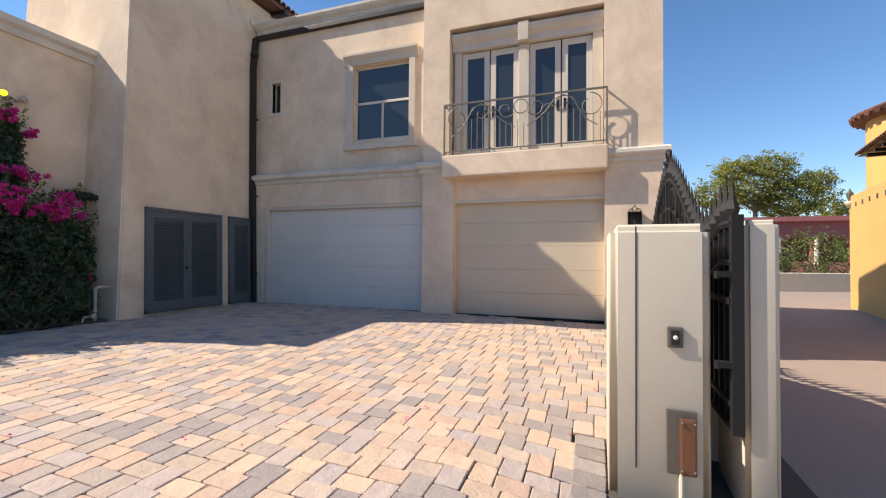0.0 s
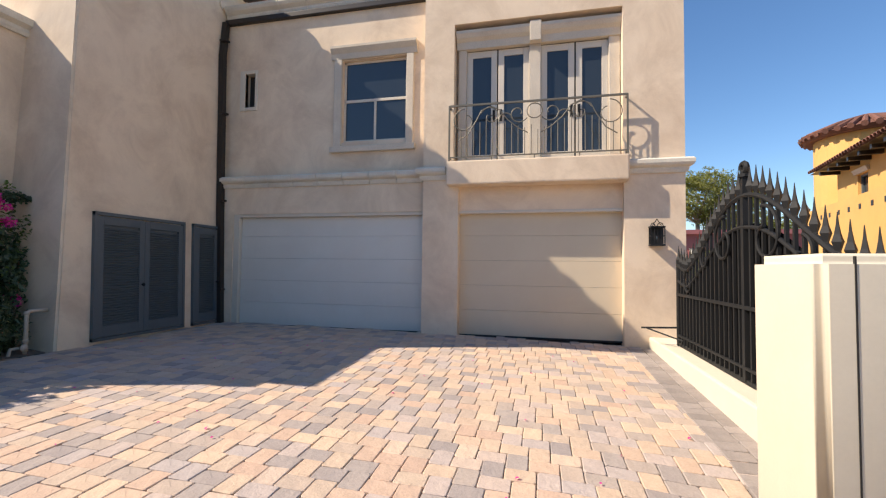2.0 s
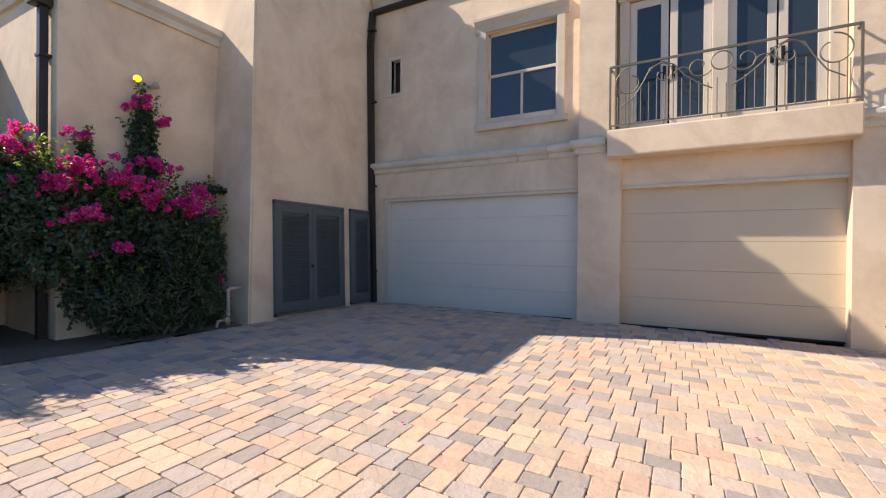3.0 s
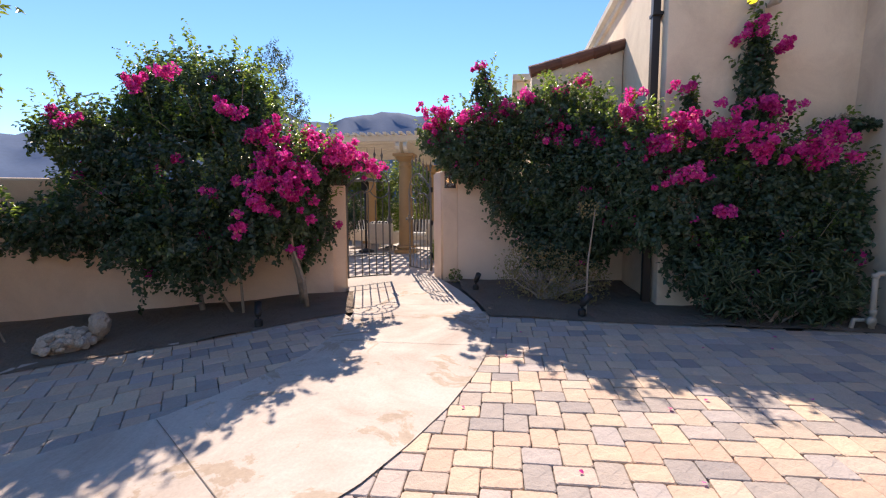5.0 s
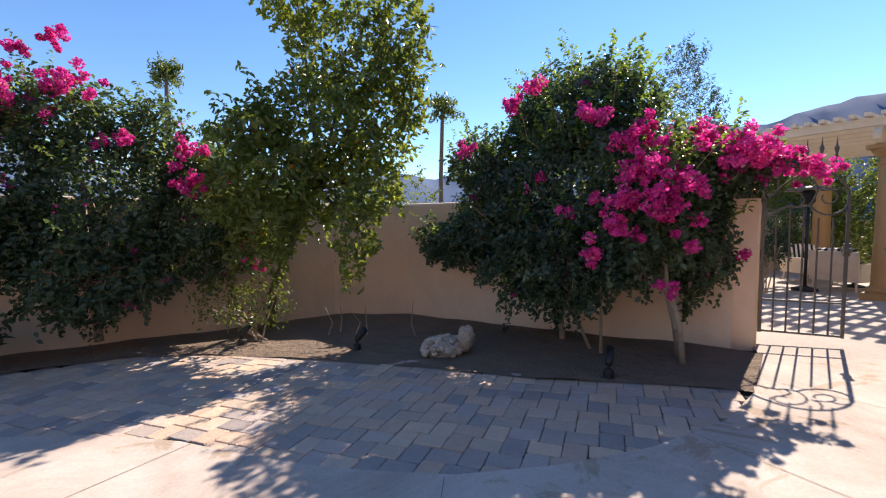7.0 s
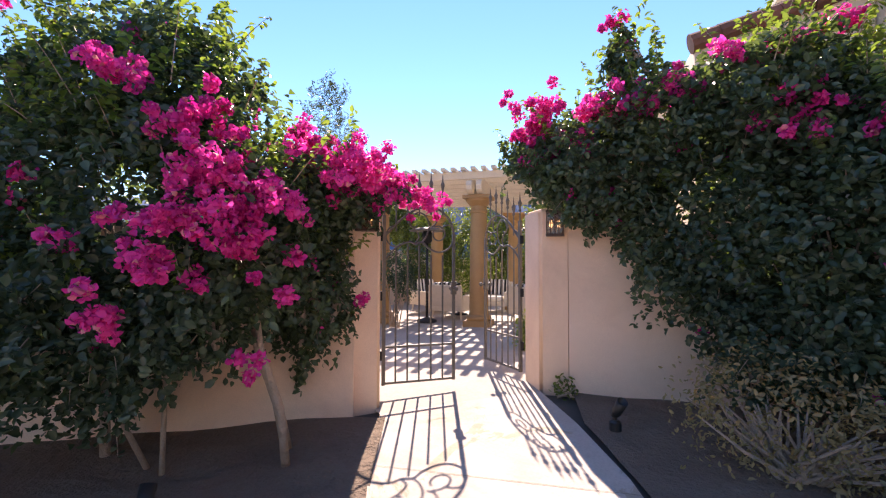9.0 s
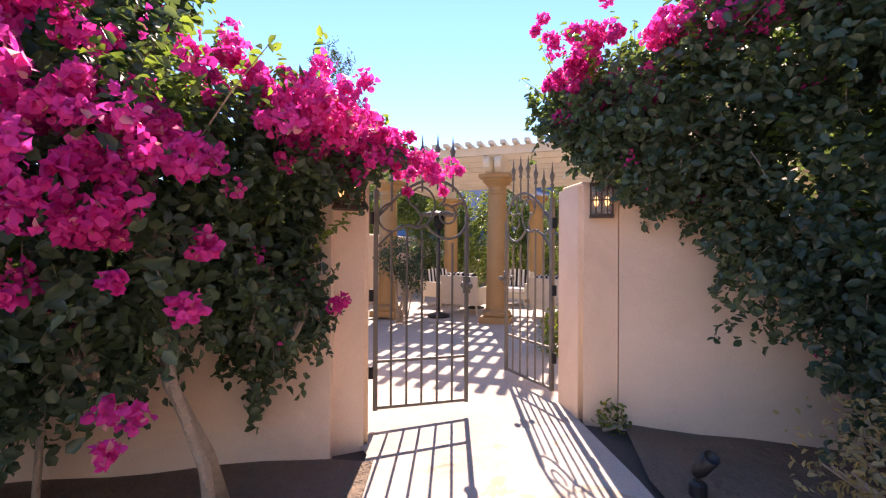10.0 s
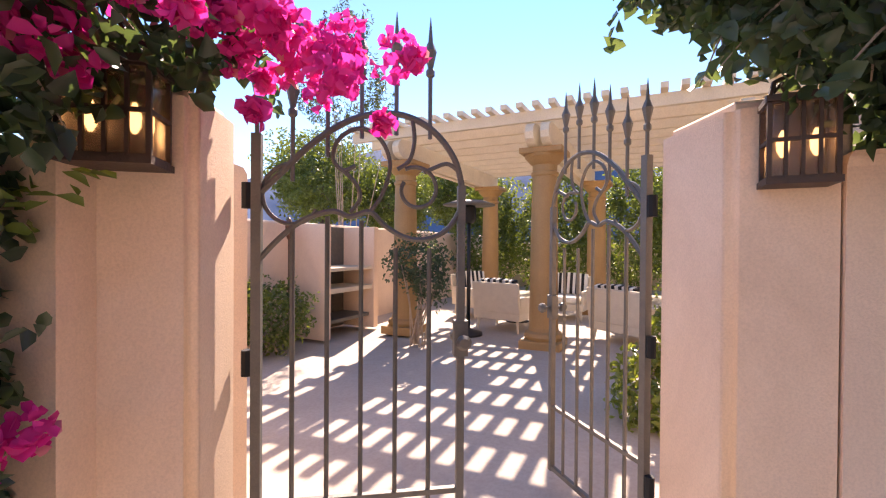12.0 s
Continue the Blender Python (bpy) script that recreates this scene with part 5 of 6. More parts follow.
# ---- garden gate: two scrolled leaves ----
def garden_leaf(hx, hy, fx, fy, label, flip):
    ang = math.degrees(math.atan2(fy - hy, fx - hx))
    t = thing("garden_gate", hx, hy, 0.57, label, "garden gate", "garden gate leaves", rz=ang)
    W = math.hypot(fx - hx, fy - hy)

    def b(name, pts, r, sides=6):
        bm = bmesh.new()
        sweep(bm, [(u * W / 0.82, 0, v) for u, v in pts], r, sides)
        return part(name, bm, M_IRON_GREY, t)
    b("stile", [(0, -0.02), (0, 1.84)], 0.026, 4)
    b("stile", [(0.82, -0.02), (0.82, 1.66)], 0.022, 4)
    b("rail", [(0, 0), (0.82, 0)], 0.018, 4)
    b("rail", [(0, 0.39), (0.82, 0.39)], 0.016, 4)

    def smooth_curve(p, n=6):
        out = []
        for i in range(len(p) - 1):
            p0, p1, p2, p3 = p[max(0, i - 1)], p[i], p[i + 1], p[min(len(p) - 1, i + 2)]
            for k in range(n):
                s = k / n
                out.append(tuple(0.5 * (2 * p1[j] + (p2[j] - p0[j]) * s + (2 * p0[j] - 5 * p1[j] + 4 * p2[j] - p3[j]) * s * s + (3 * p1[j] - p0[j] - 3 * p2[j] + p3[j]) * s ** 3) for j in (0, 1)))
        return out + [p[-1]]
    b("arch", smooth_curve([(0, 1.60), (0.10, 1.70), (0.22, 1.82), (0.38, 1.92), (0.55, 1.945), (0.69, 1.89), (0.79, 1.77), (0.83, 1.62)]), 0.0135)
    b("lower_curve", smooth_curve([(0, 1.34), (0.08, 1.43), (0.18, 1.51), (0.29, 1.545), (0.36, 1.525), (0.44, 1.545), (0.50, 1.49), (0.58, 1.445), (0.66, 1.435), (0.75, 1.47), (0.81, 1.55), (0.83, 1.63)]), 0.012)

    def ring(cu, cv, r, a0, a1, r1=None):
        r1 = r if r1 is None else r1
        b("scroll", [(cu + (r + (r1 - r) * k / 24) * math.cos(radians(a0 + (a1 - a0) * k / 24)), cv + (r + (r1 - r) * k / 24) * math.sin(radians(a0 + (a1 - a0) * k / 24))) for k in range(25)], 0.0095)
    b("scroll", smooth_curve([(0.44, 1.545), (0.49, 1.62), (0.52, 1.74), (0.48, 1.84), (0.40, 1.88), (0.32, 1.84), (0.29, 1.76), (0.33, 1.71), (0.38, 1.73)]), 0.0095)
    b("scroll", smooth_curve([(0.33, 1.71), (0.38, 1.66), (0.40, 1.60), (0.36, 1.54)]), 0.0095)
    b("scroll", smooth_curve([(0.61, 1.94), (0.62, 1.84), (0.60, 1.76), (0.55, 1.72)]), 0.0095)
    b("scroll", smooth_curve([(0.81, 1.72), (0.76, 1.75), (0.70, 1.73), (0.66, 1.71)]), 0.0095)
    ring(0.63, 1.64, 0.095, 120, -210, 0.06)
    ring(0.14, 1.60, 0.13, 100, 330, 0.10)
    bmz = bmesh.new()
    lathe(bmz, [(0.009, 0), (0.009, 0.25), (0.018, 0.26), (0.018, 0.28), (0.011, 0.29), (0.026, 0.36), (0.010, 0.40), (0.006, 0.45), (0.001, 0.50)], 6)
    sp = mesh_of("spear", bmz, M_IRON_GREY)
    bars = [0.135, 0.27, 0.405, 0.545, 0.685]
    for u in bars:
        lowv = 1.53 - 0.2 * abs(u - 0.3)
        b("bar", [(u, 0), (u, 1.40 if u > 0.5 else lowv)], 0.0105, 6)
        topv = {0.135: 1.66, 0.27: 1.76, 0.405: 1.84, 0.545: 1.86, 0.685: 1.85}[u]
        s = new("spear", sp)
        s.parent = t
        s.location = (u * W / 0.82, 0, topv)
    s = new("spear", sp)
    s.parent = t
    s.location = (0, 0, 1.70)
    for v in (0.25, 0.9, 1.55):
        bm = bmesh.new()
        lathe(bm, [(0.022, 0), (0.022, 0.10)], 8, -0.035, 0, v)
        part("hinge", bm, M_IRON, t)
    bm = bmesh.new()
    lathe(bm, [(0.01, 0), (0.01, 0.03), (0.028, 0.04), (0.032, 0.06), (0.02, 0.075)], 12, m=pose(W, 0.02, 1.02, -90, 0, 0))
    lathe(bm, [(0.01, 0), (0.01, 0.03), (0.028, 0.04), (0.032, 0.06), (0.02, 0.075)], 12, m=pose(W, -0.02, 1.02, 90, 0, 0))
    box(bm, W - 0.03, W + 0.03, -0.022, 0.022, 0.95, 1.10, bevel=0.004)
    part("lock", bm, M_IRON_GREY, t, "weathered knob lock")
    return t


garden_leaf(-10.44, -0.88, -10.91, -0.22, "closed leaf of a weathered scrolled iron garden gate", False)
garden_leaf(-11.49, 0.47, -12.04, -0.08, "open leaf of a weathered scrolled iron garden gate", True)
lantern(-10.0, -0.893, 2.215, math.degrees(math.atan2(0.36, -0.30)), "rusty iron lantern with lit amber bulbs on the gate post", 0.105, 0.25, True)
lantern(-11.065, 0.915, 2.20, 90, "rusty iron lantern with lit amber bulbs on the gate post", 0.085, 0.24, True)


# ---- patio: pergola ----
PF = lie(-13, -2) + 0.008
perg = thing("pergola", -17.6, -1.5, PF, "cream painted pergola of beams and slats on ochre columns", "pergola")
PO = Vector((-17.6, -1.5, PF))
COLS = [(-15.72, -1.0), (-15.72, -3.42), (-19.4, -3.2), (-19.4, -0.7), (-15.72, 1.5), (-19.4, 1.7)]
for x, y in COLS:
    bm = bmesh.new()
    cx, cy = x - PO.x, y - PO.y
    box(bm, cx - 0.30, cx + 0.30, cy - 0.30, cy + 0.30, 0.0, 0.14, bevel=0.015)
    lathe(bm, [(0.27, 0.14), (0.29, 0.19), (0.27, 0.24), (0.225, 0.27), (0.215, 0.32), (0.205, 1.0), (0.195, 2.0), (0.18, 2.55), (0.20, 2.57), (0.20, 2.61), (0.18, 2.63), (0.18, 2.72), (0.21, 2.74), (0.29, 2.83), (0.30, 2.87)], 28, cx, cy)
    box(bm, cx - 0.31, cx + 0.31, cy - 0.31, cy + 0.31, 2.87, 2.95, bevel=0.01)
    part("column", bm, M_COLUMN, perg, "smooth ochre painted column with moulded capital")
for y in (-3.42, -1.0, 1.55):
    for dy in (-0.11, 0.11):
        bm = bmesh.new()
        cy = y - PO.y + dy
        pts = [(-2.45, 2.95), (2.16, 2.95), (2.28, 2.97), (2.37, 3.03), (2.40, 3.12), (2.37, 3.20), (2.28, 3.26), (2.16, 3.28), (-2.45, 3.28)]
        a = [bm.verts.new((u, cy - 0.06, z)) for u, z in pts]
        b = [bm.verts.new((u, cy + 0.06, z)) for u, z in pts]
        bm.faces.new(a)
        bm.faces.new(b[::-1])
        for i in range(len(pts)):
            bm.faces.new((a[i], a[(i + 1) % len(pts)], b[(i + 1) % len(pts)], b[i]))
        part("beam", bm, M_PERG, perg)
for i in range(9):
    bm = bmesh.new()
    u = -2.3 + i * 0.57
    box(bm, u - 0.04, u + 0.04, -2.75, 3.6, 3.28, 3.44, bevel=0.006)
    part("rafter", bm, M_PERG, perg)
bm = bmesh.new()
box(bm, -2.55, 2.50, -0.045, 0.045, 3.44, 3.51)
slat_me = mesh_of("slat", bm, M_PERG)
for i in range(28):
    s = new("slat", slat_me)
    s.parent = perg
    s.location = (0, -2.65 + i * 0.225, 0)


# ---- patio furniture ----
def armchair(x, y, rz, label, cushion_tilt=0):
    t = thing("patio_armchair", x, y, PF, label, "armchair", "patio armchairs", rz=rz)
    for sx in (-0.38, 0.38):
        for sy in (-0.34, 0.34):
            bm = bmesh.new()
            sweep(bm, [(sx * 1.08, sy * 1.08, 0), (sx, sy, 0.24)], [0.018, 0.028], 8)
            part("leg", bm, M_WICKER, t)
    bm = bmesh.new()
    box(bm, -0.46, 0.46, -0.42, 0.42, 0.22, 0.36, bevel=0.02)
    part("seat_frame", bm, M_WICKER, t)
    bm = bmesh.new()
    vs = box(bm, -0.46, 0.46, -0.43, -0.36, 0.34, 0.88, bevel=0.025)
    for v in vs:
        v.co.y -= (v.co.z - 0.34) * 0.12
    part("backrest", bm, M_WICKER, t)
    for sx in (-1, 1):
        bm = bmesh.new()
        box(bm, sx * 0.43 - 0.035, sx * 0.43 + 0.035, -0.38, 0.40, 0.34, 0.62, bevel=0.02)
        part("armrest", bm, M_WICKER, t)
    bm = bmesh.new()
    box(bm, -0.38, 0.38, -0.33, 0.41, 0.365, 0.49, bevel=0.045)
    part("seat_cushion", bm, M_WHITE, t, "thick white seat cushion", True)
    cu = new("back_cushion")
    cu.parent = t
    cu.matrix_local = pose(0, -0.29, 0.49, 10, 0, 0)
    for i in range(12):
        bm = bmesh.new()
        u = -0.36 + i * 0.06
        box(bm, u, u + 0.06, -0.06, 0.07, 0.0, 0.46 - 0.02 * abs(i - 5.5) / 5.5, bevel=0.012)
        part("stripe", bm, M_BLACK if i % 2 else M_WHITE, cu)
    return t


armchair(-16.9, -1.95, 80, "cream patio armchair with striped cushion seen from behind")
armchair(-18.2, -3.0, -30, "cream patio armchair with black and white striped cushion")
armchair(-16.6, 0.15, 60, "cream patio armchair with striped cushion beside a column")
armchair(-18.6, -1.2, -95, "cream patio armchair facing the low table")
tb = thing("coffee_table", -17.75, -2.0, PF, "low round white patio table", "coffee table")
bm = bmesh.new()
lathe(bm, [(0.40, 0.40), (0.42, 0.41), (0.42, 0.44), (0.40, 0.45)], 28)
part("tabletop", bm, M_WHITE, tb)
bm = bmesh.new()
lathe(bm, [(0.24, 0), (0.22, 0.03), (0.05, 0.07), (0.05, 0.40)], 16)
part("pedestal", bm, M_IRON, tb)
ht = thing("patio_heater", -16.05, -2.36, PF, "tall black patio heater with a round metal hood", "patio heater")
bm = bmesh.new()
lathe(bm, [(0.24, 0), (0.24, 0.05), (0.10, 0.09), (0.035, 0.12)], 20)
part("base", bm, M_PLASTIC, ht, smooth=True)
bm = bmesh.new()
lathe(bm, [(0.032, 0.1), (0.032, 1.92)], 12)
part("pole", bm, M_PLASTIC, ht, smooth=True)
bm = bmesh.new()
lathe(bm, [(0.07, 1.90), (0.12, 1.96), (0.12, 2.14), (0.09, 2.22)], 16)
part("burner", bm, M_IRON, ht, smooth=True)
bm = bmesh.new()
lathe(bm, [(0.44, 2.20), (0.44, 2.22), (0.25, 2.28), (0.03, 2.31)], 28)
part("hood", bm, M_IRON_GREY, ht, "brushed steel hood", True)

# outdoor counter with shelves against the patio wall
ct = thing("outdoor_kitchen", -15.4, -4.55, PF, "stucco grill counter with dark shelves under the patio wall", "counter")
for name, a, b, c, d, e, f, mm in (("side_wall", -0.55, -0.42, -0.4, 0.4, 0, 1.85, M_GARDEN), ("side_wall", 0.75, 0.88, -0.4, 0.4, 0, 1.85, M_GARDEN), ("back_panel", -0.42, 0.75, -0.4, -0.3, 0, 1.85, M_IRON_GREY), ("shelf", -0.42, 0.75, -0.3, 0.36, 0.72, 0.80, M_WICKER), ("shelf", -0.42, 0.75, -0.3, 0.36, 1.08, 1.14, M_WICKER), ("shelf", -0.42, 0.75, -0.3, 0.3, 0.22, 0.28, M_IRON_GREY)):
    bm = bmesh.new()
    box(bm, a, b, c, d, e, f, bevel=0.01)
    part(name, bm, mm, ct)
bm = bmesh.new()
wall_run(bm, [(-10.5, -1.3), (-11.0, -5.2), (-14.0, -5.15), (-26.0, -5.6)], 0.22, 0.2, 2.36)
plain("wall_patio_south", "peach stucco wall closing the patio", "garden wall", bm, M_GARDEN)
bm = bmesh.new()
wall_run(bm, [(-26.0, -5.6), (-25.6, 6.0), (-11.8, 6.0)], 0.22, 0.2, 2.1)
plain("wall_patio_west", "peach stucco wall at the far side of the patio", "garden wall", bm, M_GARDEN)
tk = thing("tiki_torch", -14.3, -4.7, PF, "slim garden torch on a pole", "garden torch")
bm = bmesh.new()
sweep(bm, [(0, 0, 0), (0, 0, 1.62)], 0.014, 8)
part("pole", bm, M_BARK2, tk)
bm = bmesh.new()
lathe(bm, [(0.02, 1.6), (0.05, 1.66), (0.06, 1.85), (0.04, 1.9), (0.015, 1.95)], 12)
part("oil_cup", bm, M_COPPER, tk, smooth=True)


def shrub(name, x, y, z, lobes, n, seed, label, category, leaf_m, leaf=0.07, stems=7, spread=0.5, flower=None, aspect=0.5, sprig=0):
    rng = np.random.default_rng(seed)
    r2 = random.Random(seed)
    t = thing(name, x, y, z, label, category)
    bm = bmesh.new()
    for _ in range(stems):
        l = r2.choice(lobes)
        c = Vector((l[0] + r2.gauss(0, 0.4) * l[3] - x, l[1] + r2.gauss(0, 0.4) * l[4] - y, l[2] - z))
        b = Vector((r2.uniform(-0.12, 0.12), r2.uniform(-0.12, 0.12), 0))
        sweep(bm, [b, b * 0.5 + c * 0.5 + Vector((r2.uniform(-.05, .05), r2.uniform(-.05, .05), 0)), c], [0.016, 0.012, 0.006], 6)
    part("stem", bm, M_BARK, t)["kind"] = "stuff"
    p, d = lobes_sample(lobes, n, rng, 0.7, 0.25)
    nr = d * 0.5 + rng.normal(size=d.shape) * 0.6 + np.array([0, 0, 0.4])
    if sprig:
        q, e = sprigs(lobes, sprig, rng, 0.35, 14, 0.9)
        p, nr = np.concatenate([p, q]), np.concatenate([nr, e])
    leaves("foliage", leaf_m, p, nr, leaf, t, rng, aspect)
    return t


shrub("potted_shrub", -15.0, -2.75, PF, [(-15.0, -2.75, 1.75, 0.45, 0.5, 0.4), (-14.9, -2.5, 1.45, 0.3, 0.3, 0.35)], 3000, 31, "bushy standard shrub on bare twisted stems", "shrub", M_LEAF_B, 0.07, 12)
shrub("shrub", -13.7, -4.4, PF, [(-13.7, -4.4, 0.95, 0.6, 0.5, 0.5), (-13.3, -4.6, 1.2, 0.35, 0.35, 0.35)], 4500, 32, "rounded glossy green shrub by the patio wall", "shrub", M_LEAF_C, 0.075, 9)
shrub("shrub", -13.2, 0.5, PF, [(-13.3, 0.5, 0.75, 0.35, 0.35, 0.4), (-13.2, 0.6, 1.2, 0.2, 0.2, 0.3)], 2200, 33, "green potted plant beside the open gate leaf", "shrub", M_LEAF_C, 0.08, 7)
for k, (x, y, h, w) in enumerate(((-22.5, -4.6, 3.0, 1.3), (-23.5, -2.6, 3.4, 1.4), (-23.0, -0.4, 3.2, 1.4), (-23.5, 1.8, 3.3, 1.5), (-22.0, 3.6, 3.6, 1.4))):
    shrub("hedge_shrub", x, y, PF, [(x, y, PF + h * 0.55, w, w, h * 0.5), (x + 0.3, y + 0.4, PF + h * 0.9, w * 0.6, w * 0.6, h * 0.35)], 11000, 40 + k, "dense green shrub behind the pergola", "shrub", M_LEAF_FAR, 0.13, 6, sprig=30)
for k, (x, y, h) in enumerate(((-19.0, -8.3, 5.4), (-24.5, -6.5, 5.6), (-21.5, -7.4, 5.0), (-27.0, 1.5, 5.2))):
    leafy_tree("olive_tree", x, y, [(x, y, h - 1.2, 1.4, 1.4, 0.9), (x + 0.9, y + 0.6, h - 1.9, 1.0, 1.0, 0.8), (x - 0.8, y - 0.5, h - 2.0, 1.1, 1.0, 0.8)], 20000, 50 + k, "grey-green olive tree beyond the patio wall", "tree", M_LEAF_FAR, 0.11, [(x, y, 0.4), (x + 0.1, y, 1.5), (x, y + 0.1, h - 2.2)], 0.11)

# ---- garden bed details ----
def spot(x, y, rz, label):
    z = lie(x, y) + 0.02
    t = thing("garden_spotlight", x, y, z, label, "spotlight", "garden spotlights", rz=rz)
    bm = bmesh.new()
    sweep(bm, [(0, 0, -0.05), (0, 0, 0.12)], 0.012, 6)
    lathe(bm, [(0.05, 0.0), (0.05, 0.07), (0.03, 0.09)], 12)
    part("stake", bm, M_PLASTIC, t)
    bm = bmesh.new()
    lathe(bm, [(0.03, -0.02), (0.042, 0.02), (0.045, 0.17), (0.04, 0.17), (0.036, 0.13)], 14, m=pose(0, 0, 0.14, -38, 0, 0))
    part("lamp_head", bm, M_PLASTIC, t, smooth=True)


spot(-7.86, -1.09, 120, "black garden spotlight on a stake in the soil")
spot(-4.93, -4.72, 60, "black garden spotlight on a stake in the soil")
spot(-6.15, -3.55, 60, "black garden spotlight on a stake in the soil")
spot(-10.12, 1.45, -60, "black garden spotlight on a stake by the walkway")
spot(-8.6, 2.9, -40, "black garden spotlight on a stake by the house wall")

rk = thing("rock", -7.1, -2.68, lie(-7.1, -2.68) + 0.01, "pale weathered rock with a small upright stone on it", "rock")
rr = random.Random(8)


def stone(bm, c, r, seed, sub=2):
    k = bmesh.ops.create_icosphere(bm, subdivisions=sub, radius=1.0)["verts"]
    for v in k:
        d = v.co.normalized()
        f = 1 + 0.28 * noise.noise(d * 1.9 + Vector((seed, 0, 0))) + 0.12 * noise.noise(d * 5 + Vector((seed, 5, 0)))
        v.co = Vector((d.x * r[0] * f + c[0], d.y * r[1] * f + c[1], d.z * r[2] * f + c[2]))


bm = bmesh.new()
stone(bm, (0.1, -0.12, 0.04), (0.22, 0.18, 0.11), 3.0, 3)
for k in range(120):
    a, e = rr.uniform(0, 2 * math.pi), math.asin(rr.uniform(0.0, 1.0))
    q = rr.uniform(0.032, 0.062)
    stone(bm, (0.1 + 0.27 * math.cos(a) * math.cos(e), -0.12 + 0.23 * math.sin(a) * math.cos(e), 0.03 + 0.15 * math.sin(e)), (q, q * rr.uniform(0.7, 1.1), q * rr.uniform(0.6, 0.9)), k * 1.7)
part("boulder", bm, M_ROCK, rk, smooth=False)
bm = bmesh.new()
stone(bm, (-0.08, 0.08, 0.22), (0.10, 0.10, 0.14), 9.0, 4)
for v in bm.verts:
    v.co += v.normal * 0.0 + Vector((0, 0, 0.012 * noise.noise(v.co * 28)))
part("upright_stone", bm, M_ROCK, rk, smooth=True)

shrub("dry_shrub", -9.65, 2.55, lie(-9.65, 2.55), [(-9.7, 2.45, 0.85, 0.5, 0.6, 0.45), (-9.4, 2.95, 0.75, 0.42, 0.42, 0.36)], 4200, 61, "half-dry twiggy shrub in the soil bed", "shrub", M_LEAF_DRY, 0.045, 60)
shrub("sapling", -8.86, 3.02, lie(-8.86, 3.02), [(-8.86, 3.02, 1.78, 0.10, 0.16, 0.12)], 120, 62, "thin staked sapling with a few dry leaves", "sapling", M_LEAF_DRY, 0.05, 1)
shrub("oleander", -8.55, 5.05, lie(-8.5, 5.0), [(-8.55, 4.7, 0.95, 0.42, 0.5, 0.5), (-8.5, 5.3, 0.9, 0.4, 0.5, 0.5), (-8.6, 5.7, 0.8, 0.3, 0.4, 0.4)], 5200, 63, "grey-green narrow-leaved shrub against the wall", "shrub", M_LEAF_GREY, 0.11, 14, aspect=0.22)
shrub("low_plant", -1.9, -5.55, lie(-1.9, -5.5), [(-1.9, -5.5, 0.5, 0.45, 0.35, 0.25)], 900, 64, "low spiky dark green plant by the wall", "shrub", M_LEAF_B, 0.2, 6, aspect=0.2)
shrub("low_plant", -5.2, -4.9, lie(-5.2, -4.9), [(-5.2, -4.9, 0.75, 0.45, 0.4, 0.4), (-4.7, -5.1, 0.8, 0.36, 0.36, 0.38)], 1300, 65, "thin sunlit green plant at the foot of the tree", "shrub", M_LEAF_C, 0.06, 8)
shrub("low_plant", -11.0, 0.98, lie(-11, 1), [(-10.98, 1.0, 0.55, 0.12, 0.14, 0.1)], 120, 66, "small weed at the foot of the gate post", "weed", M_LEAF_C, 0.06, 3)
for k in range(9):
    a = random.Random(70 + k)
    x, y = a.uniform(-7.3, -4.6), 0
    y = -3.2 - (x + 7.0) * 0.9 - a.uniform(0.3, 0.9)
    bm = bmesh.new()
    z = lie(x, y)
    sweep(bm, [(x, y, z), (x + a.uniform(-.06, .06), y + a.uniform(-.06, .06), z + 0.2), (x + a.uniform(-.18, .18), y + a.uniform(-.18, .18), z + a.uniform(0.3, 0.6))], [0.012, 0.009, 0.004], 5)
    tagged(part("dry_stick", bm, M_BARK), "thin bare twig standing in the soil", "twig", "twigs in the bed")
# oranges
for k, (x, y, z) in enumerate(((-5.7, -5.0, 4.1), (-6.3, -3.95, 3.0), (-5.5, -4.1, 2.6), (-6.7, -4.2, 3.6))):
    bm = bmesh.new()
    bmesh.ops.create_uvsphere(bm, u_segments=14, v_segments=10, radius=0.042)
    for v in bm.verts:
        v.co = Vector((v.co.x, v.co.y, v.co.z * 0.94)) + Vector((x, y, z))
    tagged(part("orange_fruit", bm, M_CITRUS, smooth=True), "ripe orange hanging in the tree", "fruit", "oranges in the tree")


# ---- beyond the gate: lane, neighbours, hills ----
yh = thing("yellow_house", 11.0, 22.3, lie(2, 10), "two-storey ochre yellow stucco house with clay tile roof", "house", kind="structure", rz=-102)


def ypart(name, mm, *boxes):
    bm = bmesh.new()
    for b in boxes:
        box(bm, *b)
    return part(name, bm, mm, yh)


